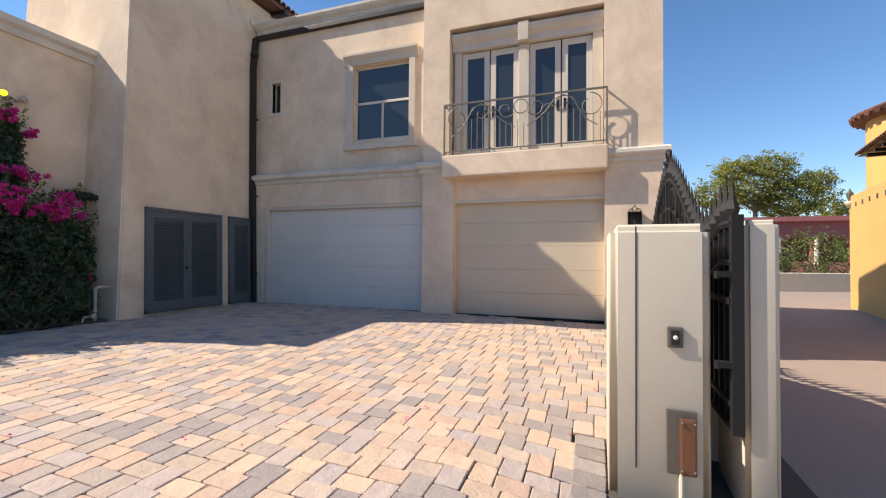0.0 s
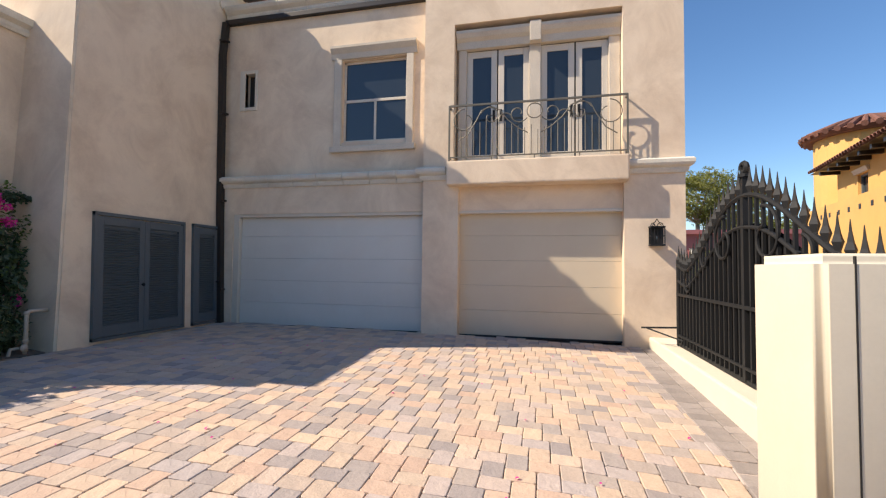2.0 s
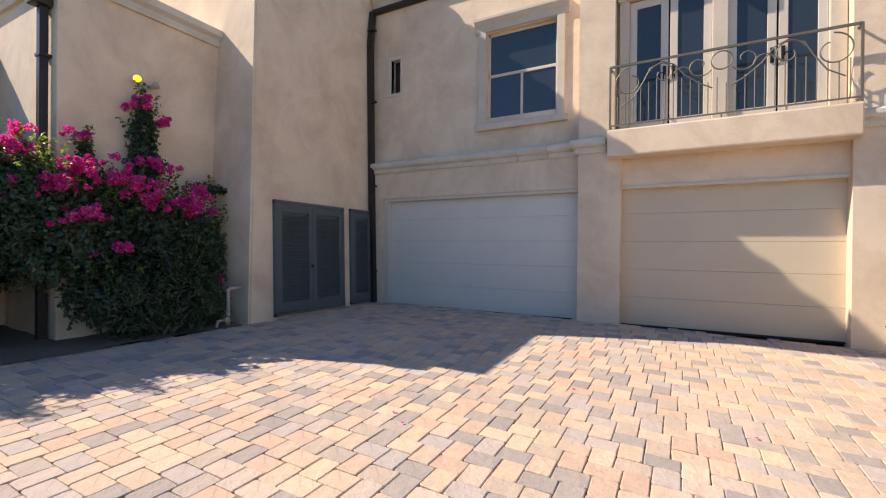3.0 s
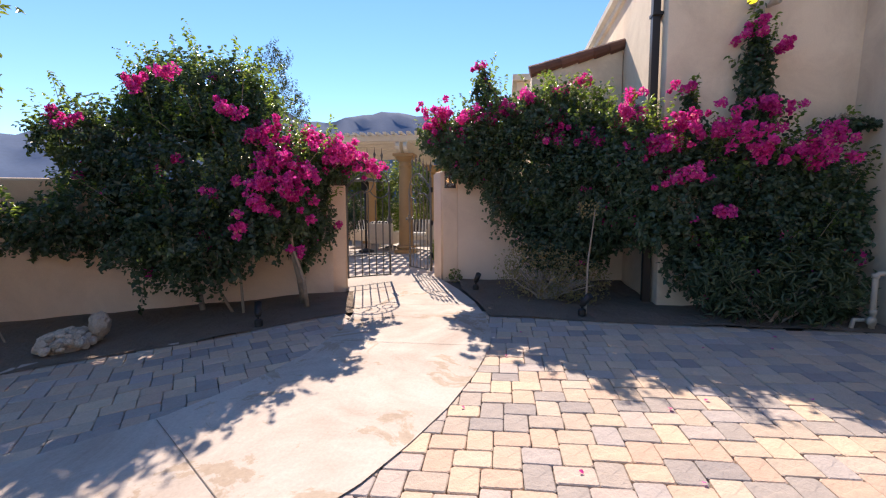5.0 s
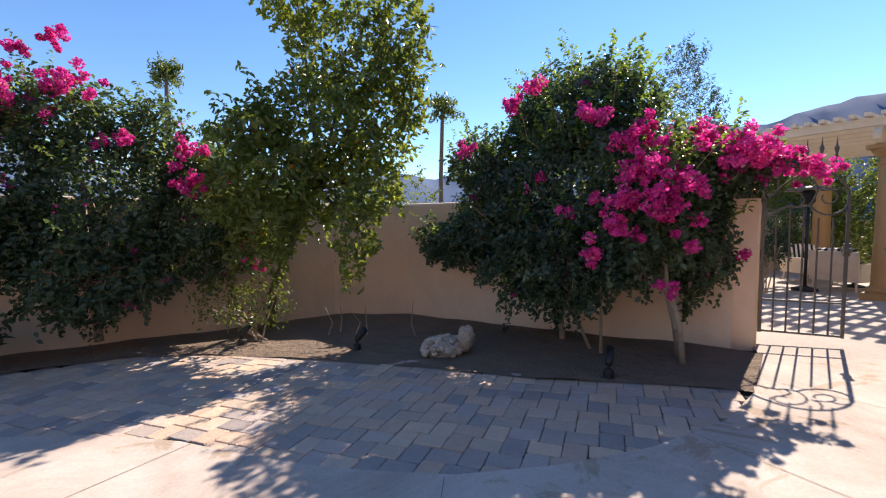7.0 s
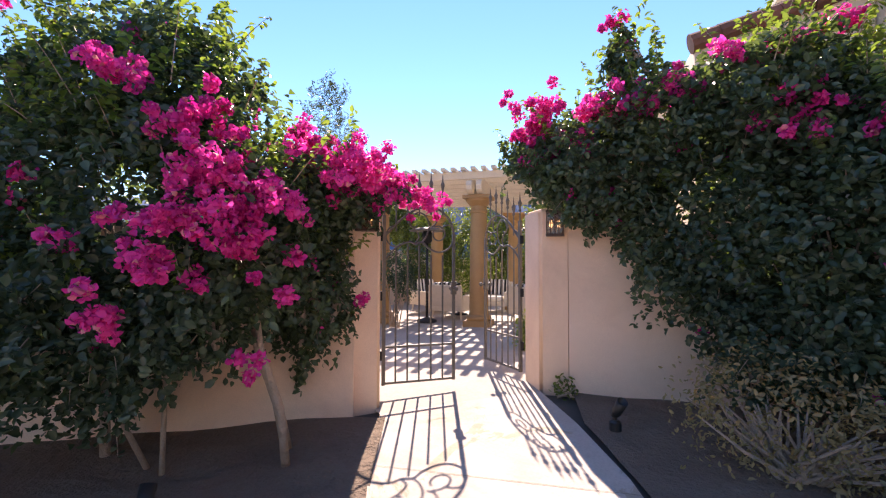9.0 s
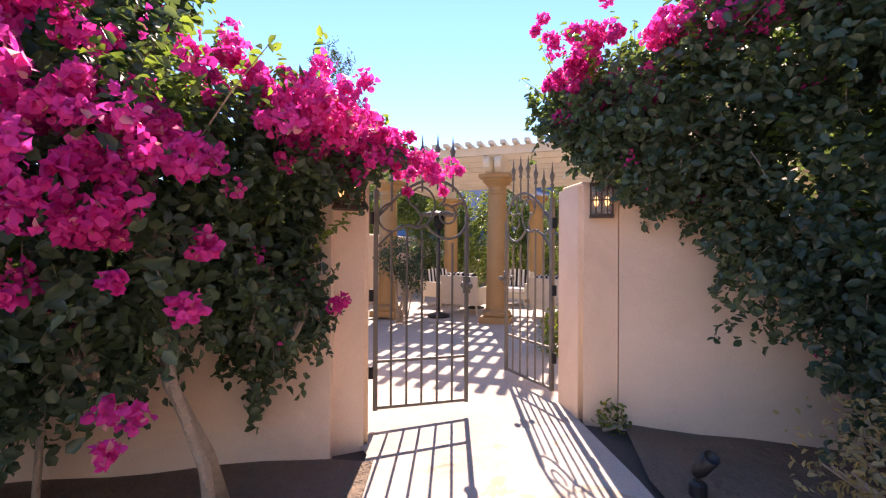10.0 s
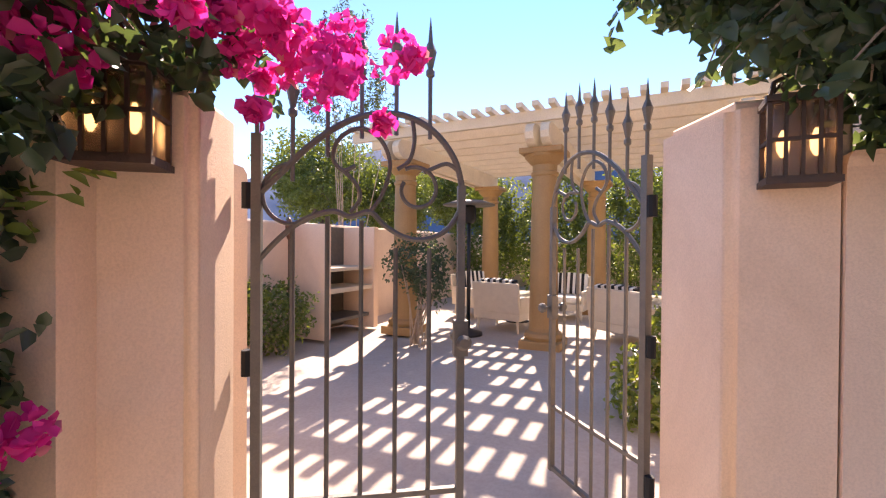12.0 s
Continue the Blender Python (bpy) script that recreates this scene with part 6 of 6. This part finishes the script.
WINS = (2.3, 5.4, 8.6, 12.0)
bm = bmesh.new()
wall_grid(bm, [0, 17], [0, 5.5], [(u - 0.42, u + 0.42, 3.95, 5.0) for u in WINS], 0.0, 0.3)
part("wall", bm, M_YELLOW, yh)
ypart("wall", M_YELLOW, (0, 0.3, 0.3, 9, 0, 5.5))
ypart("wall", M_YELLOW, (16.7, 17, 0.3, 9, 0, 5.5))
for u in WINS:
    w = ypart("window", M_GLASS, (u - 0.42, u + 0.42, 0.16, 0.2, 3.95, 5.0))
    bm = bmesh.new()
    for b in ((u - 0.42, u - 0.34, 0.10, 0.16, 3.95, 5.0), (u + 0.34, u + 0.42, 0.10, 0.16, 3.95, 5.0), (u - 0.34, u + 0.34, 0.10, 0.16, 4.92, 5.0)):
        box(bm, *b)
    part("window_frame", bm, M_LOUVRE, w)
    bm = bmesh.new()
    moulding(bm, [(-0.02, 0), (0.06, 0), (0.10, 0.10), (0.14, 0.16), (-0.02, 0.18)], [(u - 0.58, 0, 5.03), (u + 0.58, 0, 5.03)])
    part("window_head", bm, M_COPING, yh)
ypart("terrace_wall", M_YELLOW, (0.9, 17, -1.3, -1.0, -0.6, 3.75))
for k in range(18):
    ypart("drain_hole", M_PIPE, (0.9 + k * 0.8, 1.05 + k * 0.8, -1.31, -1.29, 3.3, 3.46))
bm = bmesh.new()
lathe(bm, [(1.9, -0.6), (1.9, 7.6)], 28, -2.7, 1.95)
part("turret", bm, M_YELLOW, yh, smooth=False)
bm = bmesh.new()
lathe(bm, [(2.2, 7.45), (2.36, 7.6), (1.3, 8.05), (0.1, 8.5)], 28, -2.7, 1.95)
for k in range(34):
    a = 2 * math.pi * k / 34
    sweep(bm, [(-2.7 + r * math.cos(a), 1.95 + r * math.sin(a), z) for r, z in ((2.42, 7.6), (1.35, 8.09), (0.2, 8.52))], [0.13, 0.11, 0.04], 8)
part("turret_roof", bm, M_TILE, yh)
bm = bmesh.new()
V = [bm.verts.new(v) for v in ((-0.6, -0.75, 5.55), (17.6, -0.75, 5.55), (17.6, 4.5, 7.4), (-0.6, 4.5, 7.4), (-0.6, 9.6, 5.55), (17.6, 9.6, 5.55))]
for f in ((0, 1, 2, 3), (3, 2, 5, 4), (0, 3, 4), (1, 5, 2), (0, 4, 5, 1)):
    bm.faces.new([V[i] for i in f])
part("roof", bm, M_PIPE, yh)
bm = bmesh.new()
tile_row(bm, (-0.6, -0.8, 5.6), (17.6, -0.8, 5.6), (0, -1, -0.35), 0.11, 0.45, 4)
part("roof_tiles", bm, M_TILE, yh)["kind"] = "stuff"
for k in range(18):
    ypart("eave_bracket", M_PIPE, (0.2 + k * 0.9, 0.34 + k * 0.9, -0.65, 0, 5.36, 5.5))
lan = thing("coach_lamp", 9.5, 21.6, 4.1, "verdigris coach lamp on a cream bracket", "wall lantern")
bm = bmesh.new()
lathe(bm, [(0.05, -0.35), (0.16, -0.2), (0.18, -0.12), (0.10, -0.10)], 12, 0.02, 0)
part("bracket", bm, M_COPING, lan, smooth=True)
bm = bmesh.new()
lathe(bm, [(0.06, -0.10), (0.12, 0.12), (0.13, 0.2), (0.05, 0.3), (0.02, 0.38)], 6, 0.02, 0)
part("shade", bm, M_IRON_GREY, lan)

pk = thing("pink_house", 16.0, 45.0, lie(2, 10), "low dark pink house with an arcaded loggia", "house", kind="structure")
bm = bmesh.new()
wall_grid(bm, [-9, 14], [0, 4.6], [(-6 + i * 2.6, -4.0 + i * 2.6, 1.2, 3.3) for i in range(6)], 0, 0.5)
part("wall", bm, M_PINK, pk)
bm = bmesh.new()
box(bm, -9, 14, 2.2, 2.5, 0, 4.6)
box(bm, -9.5, 14.5, -0.5, 7, 4.6, 5.0)
part("back_wall", bm, M_PINK, pk)
for i in range(6):
    bm = bmesh.new()
    c = -5.0 + i * 2.6
    pts = [(c - 1.0, 3.31)] + [(c + 1.0 * math.cos(a), 3.25 - 0.55 + 0.55 * math.sin(a)) for a in [math.pi - math.pi * k / 10 for k in range(11)]] + [(c + 1.0, 3.31)]
    a = [bm.verts.new((u, 0.05, z)) for u, z in pts]
    b = [bm.verts.new((u, 0.45, z)) for u, z in pts]
    bm.faces.new(a)
    bm.faces.new(b[::-1])
    for k in range(len(pts)):
        bm.faces.new((a[k], a[(k + 1) % len(pts)], b[(k + 1) % len(pts)], b[k]))
    part("arch", bm, M_PINK, pk)
    bm = bmesh.new()
    lathe(bm, [(0.2, 1.0), (0.17, 1.1), (0.15, 3.2), (0.22, 3.3)], 12, c - 1.3, -0.12)
    part("column", bm, M_COPING, pk)
bm = bmesh.new()
wall_run(bm, [(4.0, 29.3), (10.8, 31.9), (14.6, 33.2)], 0.3, -0.4, 0.98)
plain("wall_far", "low cream wall across the lane", "garden wall", bm, M_CREAM)
gp = thing("gate_pier", 14.9, 33.1, LANE_Z, "cream pier with a ball finial by an iron railing", "gate pier")
bm = bmesh.new()
box(bm, -0.28, 0.28, -0.28, 0.28, 0, 1.2, bevel=0.02)
part("pier", bm, M_CREAM, gp)
bm = bmesh.new()
lathe(bm, [(0.34, 1.2), (0.34, 1.28), (0.12, 1.32), (0.2, 1.45), (0.18, 1.6), (0.05, 1.72)], 14)
part("finial", bm, M_CREAM, gp, smooth=True)
rl = thing("iron_railing", 14.8, 32.4, LANE_Z, "dark green iron railing by the lane", "railing")
for k in range(14):
    bm = bmesh.new()
    sweep(bm, [(0, -3.6 + k * 0.3, 0), (0, -3.6 + k * 0.3, 1.1)], 0.02, 4)
    part("bar", bm, M_LOUVRE, rl)
for z in (0.15, 1.1):
    bm = bmesh.new()
    sweep(bm, [(0, -3.7, z), (0, 0.5, z)], 0.03, 4)
    part("rail", bm, M_LOUVRE, rl)
EX = 4.6
leafy_tree("eucalyptus", 13.0 + EX, 60.0,
    [(x + EX, y, z + 1.2, a, b, c) for x, y, z, a, b, c in ((13.0, 60, 9.5, 3.4, 3.0, 2.4), (9.5, 60, 8.2, 3.0, 2.6, 2.0), (17.0, 61, 8.0, 3.4, 3.0, 2.2), (14.5, 60, 11.4, 2.4, 2.2, 1.4), (11.0, 60, 11.0, 2.2, 2.2, 1.3), (19.0, 61, 9.6, 2.0, 2.0, 1.2), (15.5, 60, 6.6, 2.6, 2.2, 1.6))],
    24000, 81, "tall spreading eucalyptus tree behind the pink house", "tree", M_LEAF_EUC, 0.36, [(13 + EX, 60, 0.4), (13.2 + EX, 60, 3.0), (13.0 + EX, 60, 7.5)], 0.45, M_BARK, 9, 0.35)
leafy_tree("far_tree", 31.0, 70.0, [(31, 70, 6.5, 3.5, 3, 2.6), (35, 71, 5.4, 3.2, 3, 2.2), (29, 70, 8.6, 1.8, 1.8, 1.4)], 8000, 82, "hazy green tree far down the lane", "tree", M_LEAF_EUC, 0.36, [(31, 70, 0.4), (31, 70, 4.0)], 0.3)
for k, (x, y, h, w) in enumerate(((9.8, 33.0, 2.2, 1.5), (13.5, 34.5, 3.0, 2.0), (6.6, 32.5, 2.0, 1.3))):
    shrub("street_shrub", x, y, 0.4, [(x, y, h * 0.6 + 0.4, w, w, h * 0.5), (x + w * 0.5, y, h * 0.5, w * 0.7, w * 0.7, h * 0.4)], 3600, 90 + k, "rounded green shrub behind the low wall", "shrub", M_LEAF_FAR, 0.17, 6)

# far ridge; its material carries the air haze as blue-grey colour
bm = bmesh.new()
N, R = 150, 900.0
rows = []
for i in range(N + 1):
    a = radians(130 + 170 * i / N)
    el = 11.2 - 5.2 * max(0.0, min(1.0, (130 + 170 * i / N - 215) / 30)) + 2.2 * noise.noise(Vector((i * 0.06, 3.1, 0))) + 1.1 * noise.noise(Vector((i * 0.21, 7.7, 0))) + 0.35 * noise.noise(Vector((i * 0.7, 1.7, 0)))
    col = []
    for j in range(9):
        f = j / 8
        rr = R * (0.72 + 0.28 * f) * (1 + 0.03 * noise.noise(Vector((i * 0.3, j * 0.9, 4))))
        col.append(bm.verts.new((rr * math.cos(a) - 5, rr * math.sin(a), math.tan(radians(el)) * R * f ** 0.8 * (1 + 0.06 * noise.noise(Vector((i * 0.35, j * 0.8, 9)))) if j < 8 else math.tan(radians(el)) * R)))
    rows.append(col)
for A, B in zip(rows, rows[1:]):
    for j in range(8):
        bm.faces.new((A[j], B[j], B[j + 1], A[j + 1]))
tagged(part("backdrop", bm, M_MOUNTAIN, smooth=True), "desert mountain ridge far away, its haze painted in as blue-grey", "mountain", kind="structure")


def palm(x, y, h, seed):
    rng = np.random.default_rng(seed)
    t = thing("palm_tree", x, y, 0.3, "tall fan palm far behind the garden wall", "palm tree", "distant palms")
    bm = bmesh.new()
    sweep(bm, [(0, 0, 0), (0.1, 0, h * 0.5), (0, 0.1, h)], [0.28, 0.2, 0.16], 10)
    part("trunk", bm, M_BARK2, t)
    sp, nn = [], []
    for k in range(70):
        a, e = rng.uniform(0, 2 * math.pi), rng.uniform(-0.9, 1.2)
        d = np.array([math.cos(a) * math.cos(e), math.sin(a) * math.cos(e), math.sin(e)])
        for s in np.linspace(0.4, 1.5, 9):
            sp.append(np.array([x, y, h + 0.3]) + d * s + np.array([0, 0, -0.12 * s * s]) + rng.normal(size=3) * 0.10 * s)
            nn.append(rng.normal(size=3))
    leaves("fronds", M_LEAF_FAR, np.array(sp), np.array(nn), 0.55, t, rng, 0.16)


palm(-25, -33, 12.4, 1)
palm(-6.8, -43.5, 9.6, 2)
palm(-3.4, -45.5, 15.4, 3)
shrub("tamarisk", -17.0, -5.7, 0.4, [(-17.0, -5.7, 4.9, 0.8, 0.8, 1.2), (-16.7, -5.6, 6.1, 0.45, 0.5, 0.8)], 1800, 97, "wispy feathery tree rising behind the patio wall", "tree", M_LEAF_GREY, 0.10, 7, aspect=0.16, sprig=420)
shrub("outer_hedge", -7.0, -8.2, 0.3, [(-8.5, -7.6, 2.0, 1.2, 0.7, 1.1), (-6.2, -8.0, 1.9, 1.2, 0.8, 1.0), (-3.5, -8.2, 2.2, 1.4, 0.8, 1.2), (-0.5, -8.2, 2.2, 1.4, 0.8, 1.2)], 9000, 98, "leafy hedge showing over the garden wall", "hedge", M_LEAF_FAR, 0.10, 10, sprig=60)


# ---- paving stones, last ----
def paver_mat(name, island):
    m = mat(name, (0.5, 0.5, 0.5), 0.88, grain=55, scale=9, bump=0.7, depth=0.006, amount=0.5)
    nt = m.node_tree
    lk = nt.links.new
    b = nt.nodes["Principled BSDF"]
    src = nt.nodes.new("ShaderNodeNewGeometry").outputs["Random Per Island"] if island else nt.nodes.new("ShaderNodeObjectInfo").outputs["Random"]
    r = nt.nodes.new("ShaderNodeValToRGB")
    r.color_ramp.interpolation = "LINEAR"
    stops = ((0.0, (0.31, 0.265, 0.245)), (0.16, (0.38, 0.32, 0.28)), (0.25, (0.46, 0.36, 0.285)), (0.42, (0.55, 0.415, 0.30)), (0.58, (0.51, 0.355, 0.265)), (0.72, (0.62, 0.46, 0.325)), (0.86, (0.49, 0.39, 0.33)), (1.0, (0.42, 0.36, 0.33)))
    e = r.color_ramp.elements
    e[0].position, e[0].color = stops[0][0], (*stops[0][1], 1)
    e[1].position, e[1].color = 1.0, (*stops[-1][1], 1)
    for p, c in stops[1:-1]:
        k = e.new(p)
        k.color = (*c, 1)
    lk(src, r.inputs[0])
    mx = nt.nodes.new("ShaderNodeMix")
    mx.data_type, mx.blend_type = "RGBA", "MULTIPLY"
    mx.inputs[0].default_value = 1.0
    old = b.inputs["Base Color"].links[0].from_socket
    gain = nt.nodes.new("ShaderNodeMix")
    gain.data_type, gain.blend_type = "RGBA", "DIVIDE"
    gain.inputs[0].default_value = 1.0
    gain.inputs[7].default_value = (0.42, 0.42, 0.42, 1)
    lk(old, gain.inputs[6])
    lk(gain.outputs[2], mx.inputs[6])
    lk(r.outputs[0], mx.inputs[7])
    lk(mx.outputs[2], b.inputs["Base Color"])
    return m


M_PAVER, M_PAVER_REST = paver_mat("paver_stone", False), paver_mat("paver_stone_rest", True)


def inside(x, y, poly):
    c = False
    for (x0, y0), (x1, y1) in zip(poly, poly[1:] + poly[:1]):
        if (y0 > y) != (y1 > y) and x < (x1 - x0) * (y - y0) / (y1 - y0) + x0:
            c = not c
    return c


PW, PL = 0.168, 0.232
COURT = [(0.55, 9.5), (-8.05, 9.7), (-8.12, 6.2), (-8.35, 4.6), (-8.65, 2.4), (-8.75, 1.45), (-7.85, 1.50)] + [(x - 0.14, y - 0.12) for x, y in EDGE_R[11:1:-1]] + [(1.3, -5.0), (1.3, 3.4), (0.22, 3.4), (0.22, 4.5), (0.55, 4.5)]
FAN = [(-8.45, -0.2), (-7.85, 0.08), (-7.0, 0.03), (-6.31, -0.16), (-5.69, -0.44), (-5.09, -0.95), (-4.68, -1.40), (-4.22, -1.98), (-3.18, -2.78), (-2.42, -3.2), (-1.2, -4.1), (-0.4, -5.0), (-0.4, -5.25), (-3.75, -5.15), (-4.62, -4.66), (-5.43, -3.9), (-6.58, -2.65), (-7.43, -1.55), (-8.22, -0.8), (-8.7, -0.2)]


def herringbone(poly, ang, ox, oy):
    ca, sa = math.cos(radians(ang)), math.sin(radians(ang))
    out = []
    for i in range(-100, 100):
        for k in range(-100, 100):
            bx, by = k * PW - i * PL, k * PW + i * PL
            for u, v, turn in ((bx + PL / 2, by + PW / 2, 0), (bx + PW / 2, by + PW + PL / 2, 90)):
                x, y = ox + u * ca - v * sa, oy + u * sa + v * ca
                if inside(x, y, poly):
                    out.append((x, y, ang + turn))
    return out


bricks = [(x, y, a, 0) for x, y, a in herringbone(COURT, 0, -3.0, 3.0)] + [(x, y, a, 0) for x, y, a in herringbone(FAN, 38, -5.5, -2.5)]
for k in range(37):
    bricks.append((0.25, 3.1 + k * 0.172, 0, 0.008)) if k < 8 else bricks.append((0.572, 3.10 + k * 0.172, 0, 0.008))
    bricks.append((0.808, 4.55 + k * 0.172, 0, 0.008)) if k < 28 else None
rnd = random.Random(17)


def paver_bm(bm, jitter):
    """A tumbled stone: worn corners, soft upper edge."""
    L, W, h = PL / 2 - 0.0028, PW / 2 - 0.0028, 0.05
    cut = [jitter.uniform(0.006, 0.016) for _ in range(4)]
    out = []
    for (sx, sy), k in zip(((-1, -1), (1, -1), (1, 1), (-1, 1)), cut):
        a, b = (sx * (L - k), sy * W), (sx * L, sy * (W - k))
        out += [a, b] if sx * sy < 0 else [b, a]
    out = [(x + jitter.uniform(-.002, .002), y + jitter.uniform(-.002, .002)) for x, y in out]
    ring = lambda f, z: [bm.verts.new((x * (1 - f / L), y * (1 - f / W), z)) for x, y in out]
    A, B, C = ring(0, -h), ring(0, -0.005), ring(0.006, 0.0)
    for P, Q in ((A, B), (B, C)):
        for i in range(8):
            bm.faces.new((P[i], P[(i + 1) % 8], Q[(i + 1) % 8], Q[i]))
    bm.faces.new(C)


kinds = []
for i in range(8):
    bm = bmesh.new()
    paver_bm(bm, rnd)
    kinds.append(mesh_of("paver", bm, M_PAVER))


def seat(x, y, a, lift=0.0):
    e = 0.2
    nx, ny = -(lie(x + e, y) - lie(x - e, y)) / (2 * e), -(lie(x, y + e) - lie(x, y - e)) / (2 * e)
    q = Vector((0, 0, 1)).rotation_difference(Vector((nx, ny, 1)).normalized()).to_matrix().to_4x4()
    return Matrix.Translation((x, y, lie(x, y) + 0.003 + lift + rnd.uniform(-0.003, 0.003))) @ q @ pose(0, 0, 0, rnd.gauss(0, 0.35), rnd.gauss(0, 0.35), a + rnd.gauss(0, 0.9))


paving = thing("courtyard_paving", -3.5, 3.0, 0.3, "courtyard of tumbled tan and grey paving stones", "paving", kind="structure")
inv = paving.matrix_world.inverted()
near = lambda b: abs(b[0] + 4.7) < 1.55 and 1.0 < b[1] < 6.5
picked, rest, border = [], [], []
for b in bricks:
    if b[3]:
        border.append(b)
        continue
    (picked if near(b) and len(picked) < 300 else rest).append(b)
for x, y, a, w in picked:
    o = new("paver", rnd.choice(kinds))
    o.parent = paving
    o.matrix_local = inv @ seat(x, y, a, w)
base = []
for me in kinds:
    base.append(([v.co.copy() for v in me.vertices], [tuple(p.vertices) for p in me.polygons]))


def stone_field(name, stones, material, label):
    verts, faces = [], []
    for x, y, a, w in stones:
        m = inv @ seat(x, y, a, w)
        vv, ff = base[rnd.randrange(8)]
        k = len(verts)
        verts += [tuple(m @ v) for v in vv]
        faces += [tuple(i + k for i in f) for f in ff]
    me = bpy.data.meshes.new(name)
    me.from_pydata(verts, [], faces)
    me.materials.append(material)
    tagged(new(name, me), label, kind="stuff").parent = paving


stone_field("paver_field", rest, M_PAVER_REST, "tumbled tan and grey paving stones")
stone_field("border_stones", border, mat("grey_paver", (0.34, 0.295, 0.27), 0.88, scale=9, grain=55, bump=0.7, depth=0.006, per_island=0.16), "grey border course along the kerb wall")
# fallen petals
rngp = np.random.default_rng(5)
pts = np.column_stack([rngp.uniform(-8, 0.5, 70), rngp.uniform(1.6, 8.5, 70), np.zeros(70)])
pts[:, 2] = [lie(p[0], p[1]) + 0.016 for p in pts]
o = leaves("fallen_petal", M_BRACT, pts, np.column_stack([rngp.normal(size=(70, 2)) * 0.2, np.ones(70)]), 0.035, None, rngp, 0.8)
tagged(o, "dry magenta petals scattered over the paving", "petals")
# joints in the concrete walk
for a, b in (((-5.62, -0.53), (-4.62, 0.83)), ((-4.3, -1.93), (-2.72, -1.1)), ((-7.4, -0.02), (-7.35, 1.76)), ((-9.0, -0.3), (-9.1, 1.52))):
    bm = bmesh.new()
    d = (Vector((*b, 0)) - Vector((*a, 0)))
    n = d.cross(Vector((0, 0, 1))).normalized() * 0.0028
    N = 8
    vs = []
    for i in range(N + 1):
        p = Vector((*a, 0)) + d * i / N
        z = lie(p.x, p.y) + 0.0165
        vs.append((bm.verts.new((p.x + n.x, p.y + n.y, z)), bm.verts.new((p.x - n.x, p.y - n.y, z))))
    for p, q in zip(vs, vs[1:]):
        bm.faces.new((p[0], q[0], q[1], p[1]))
    tagged(part("joint", bm, M_JOINT), "dark sawn joint across the concrete walkway", "joint", kind="structure")
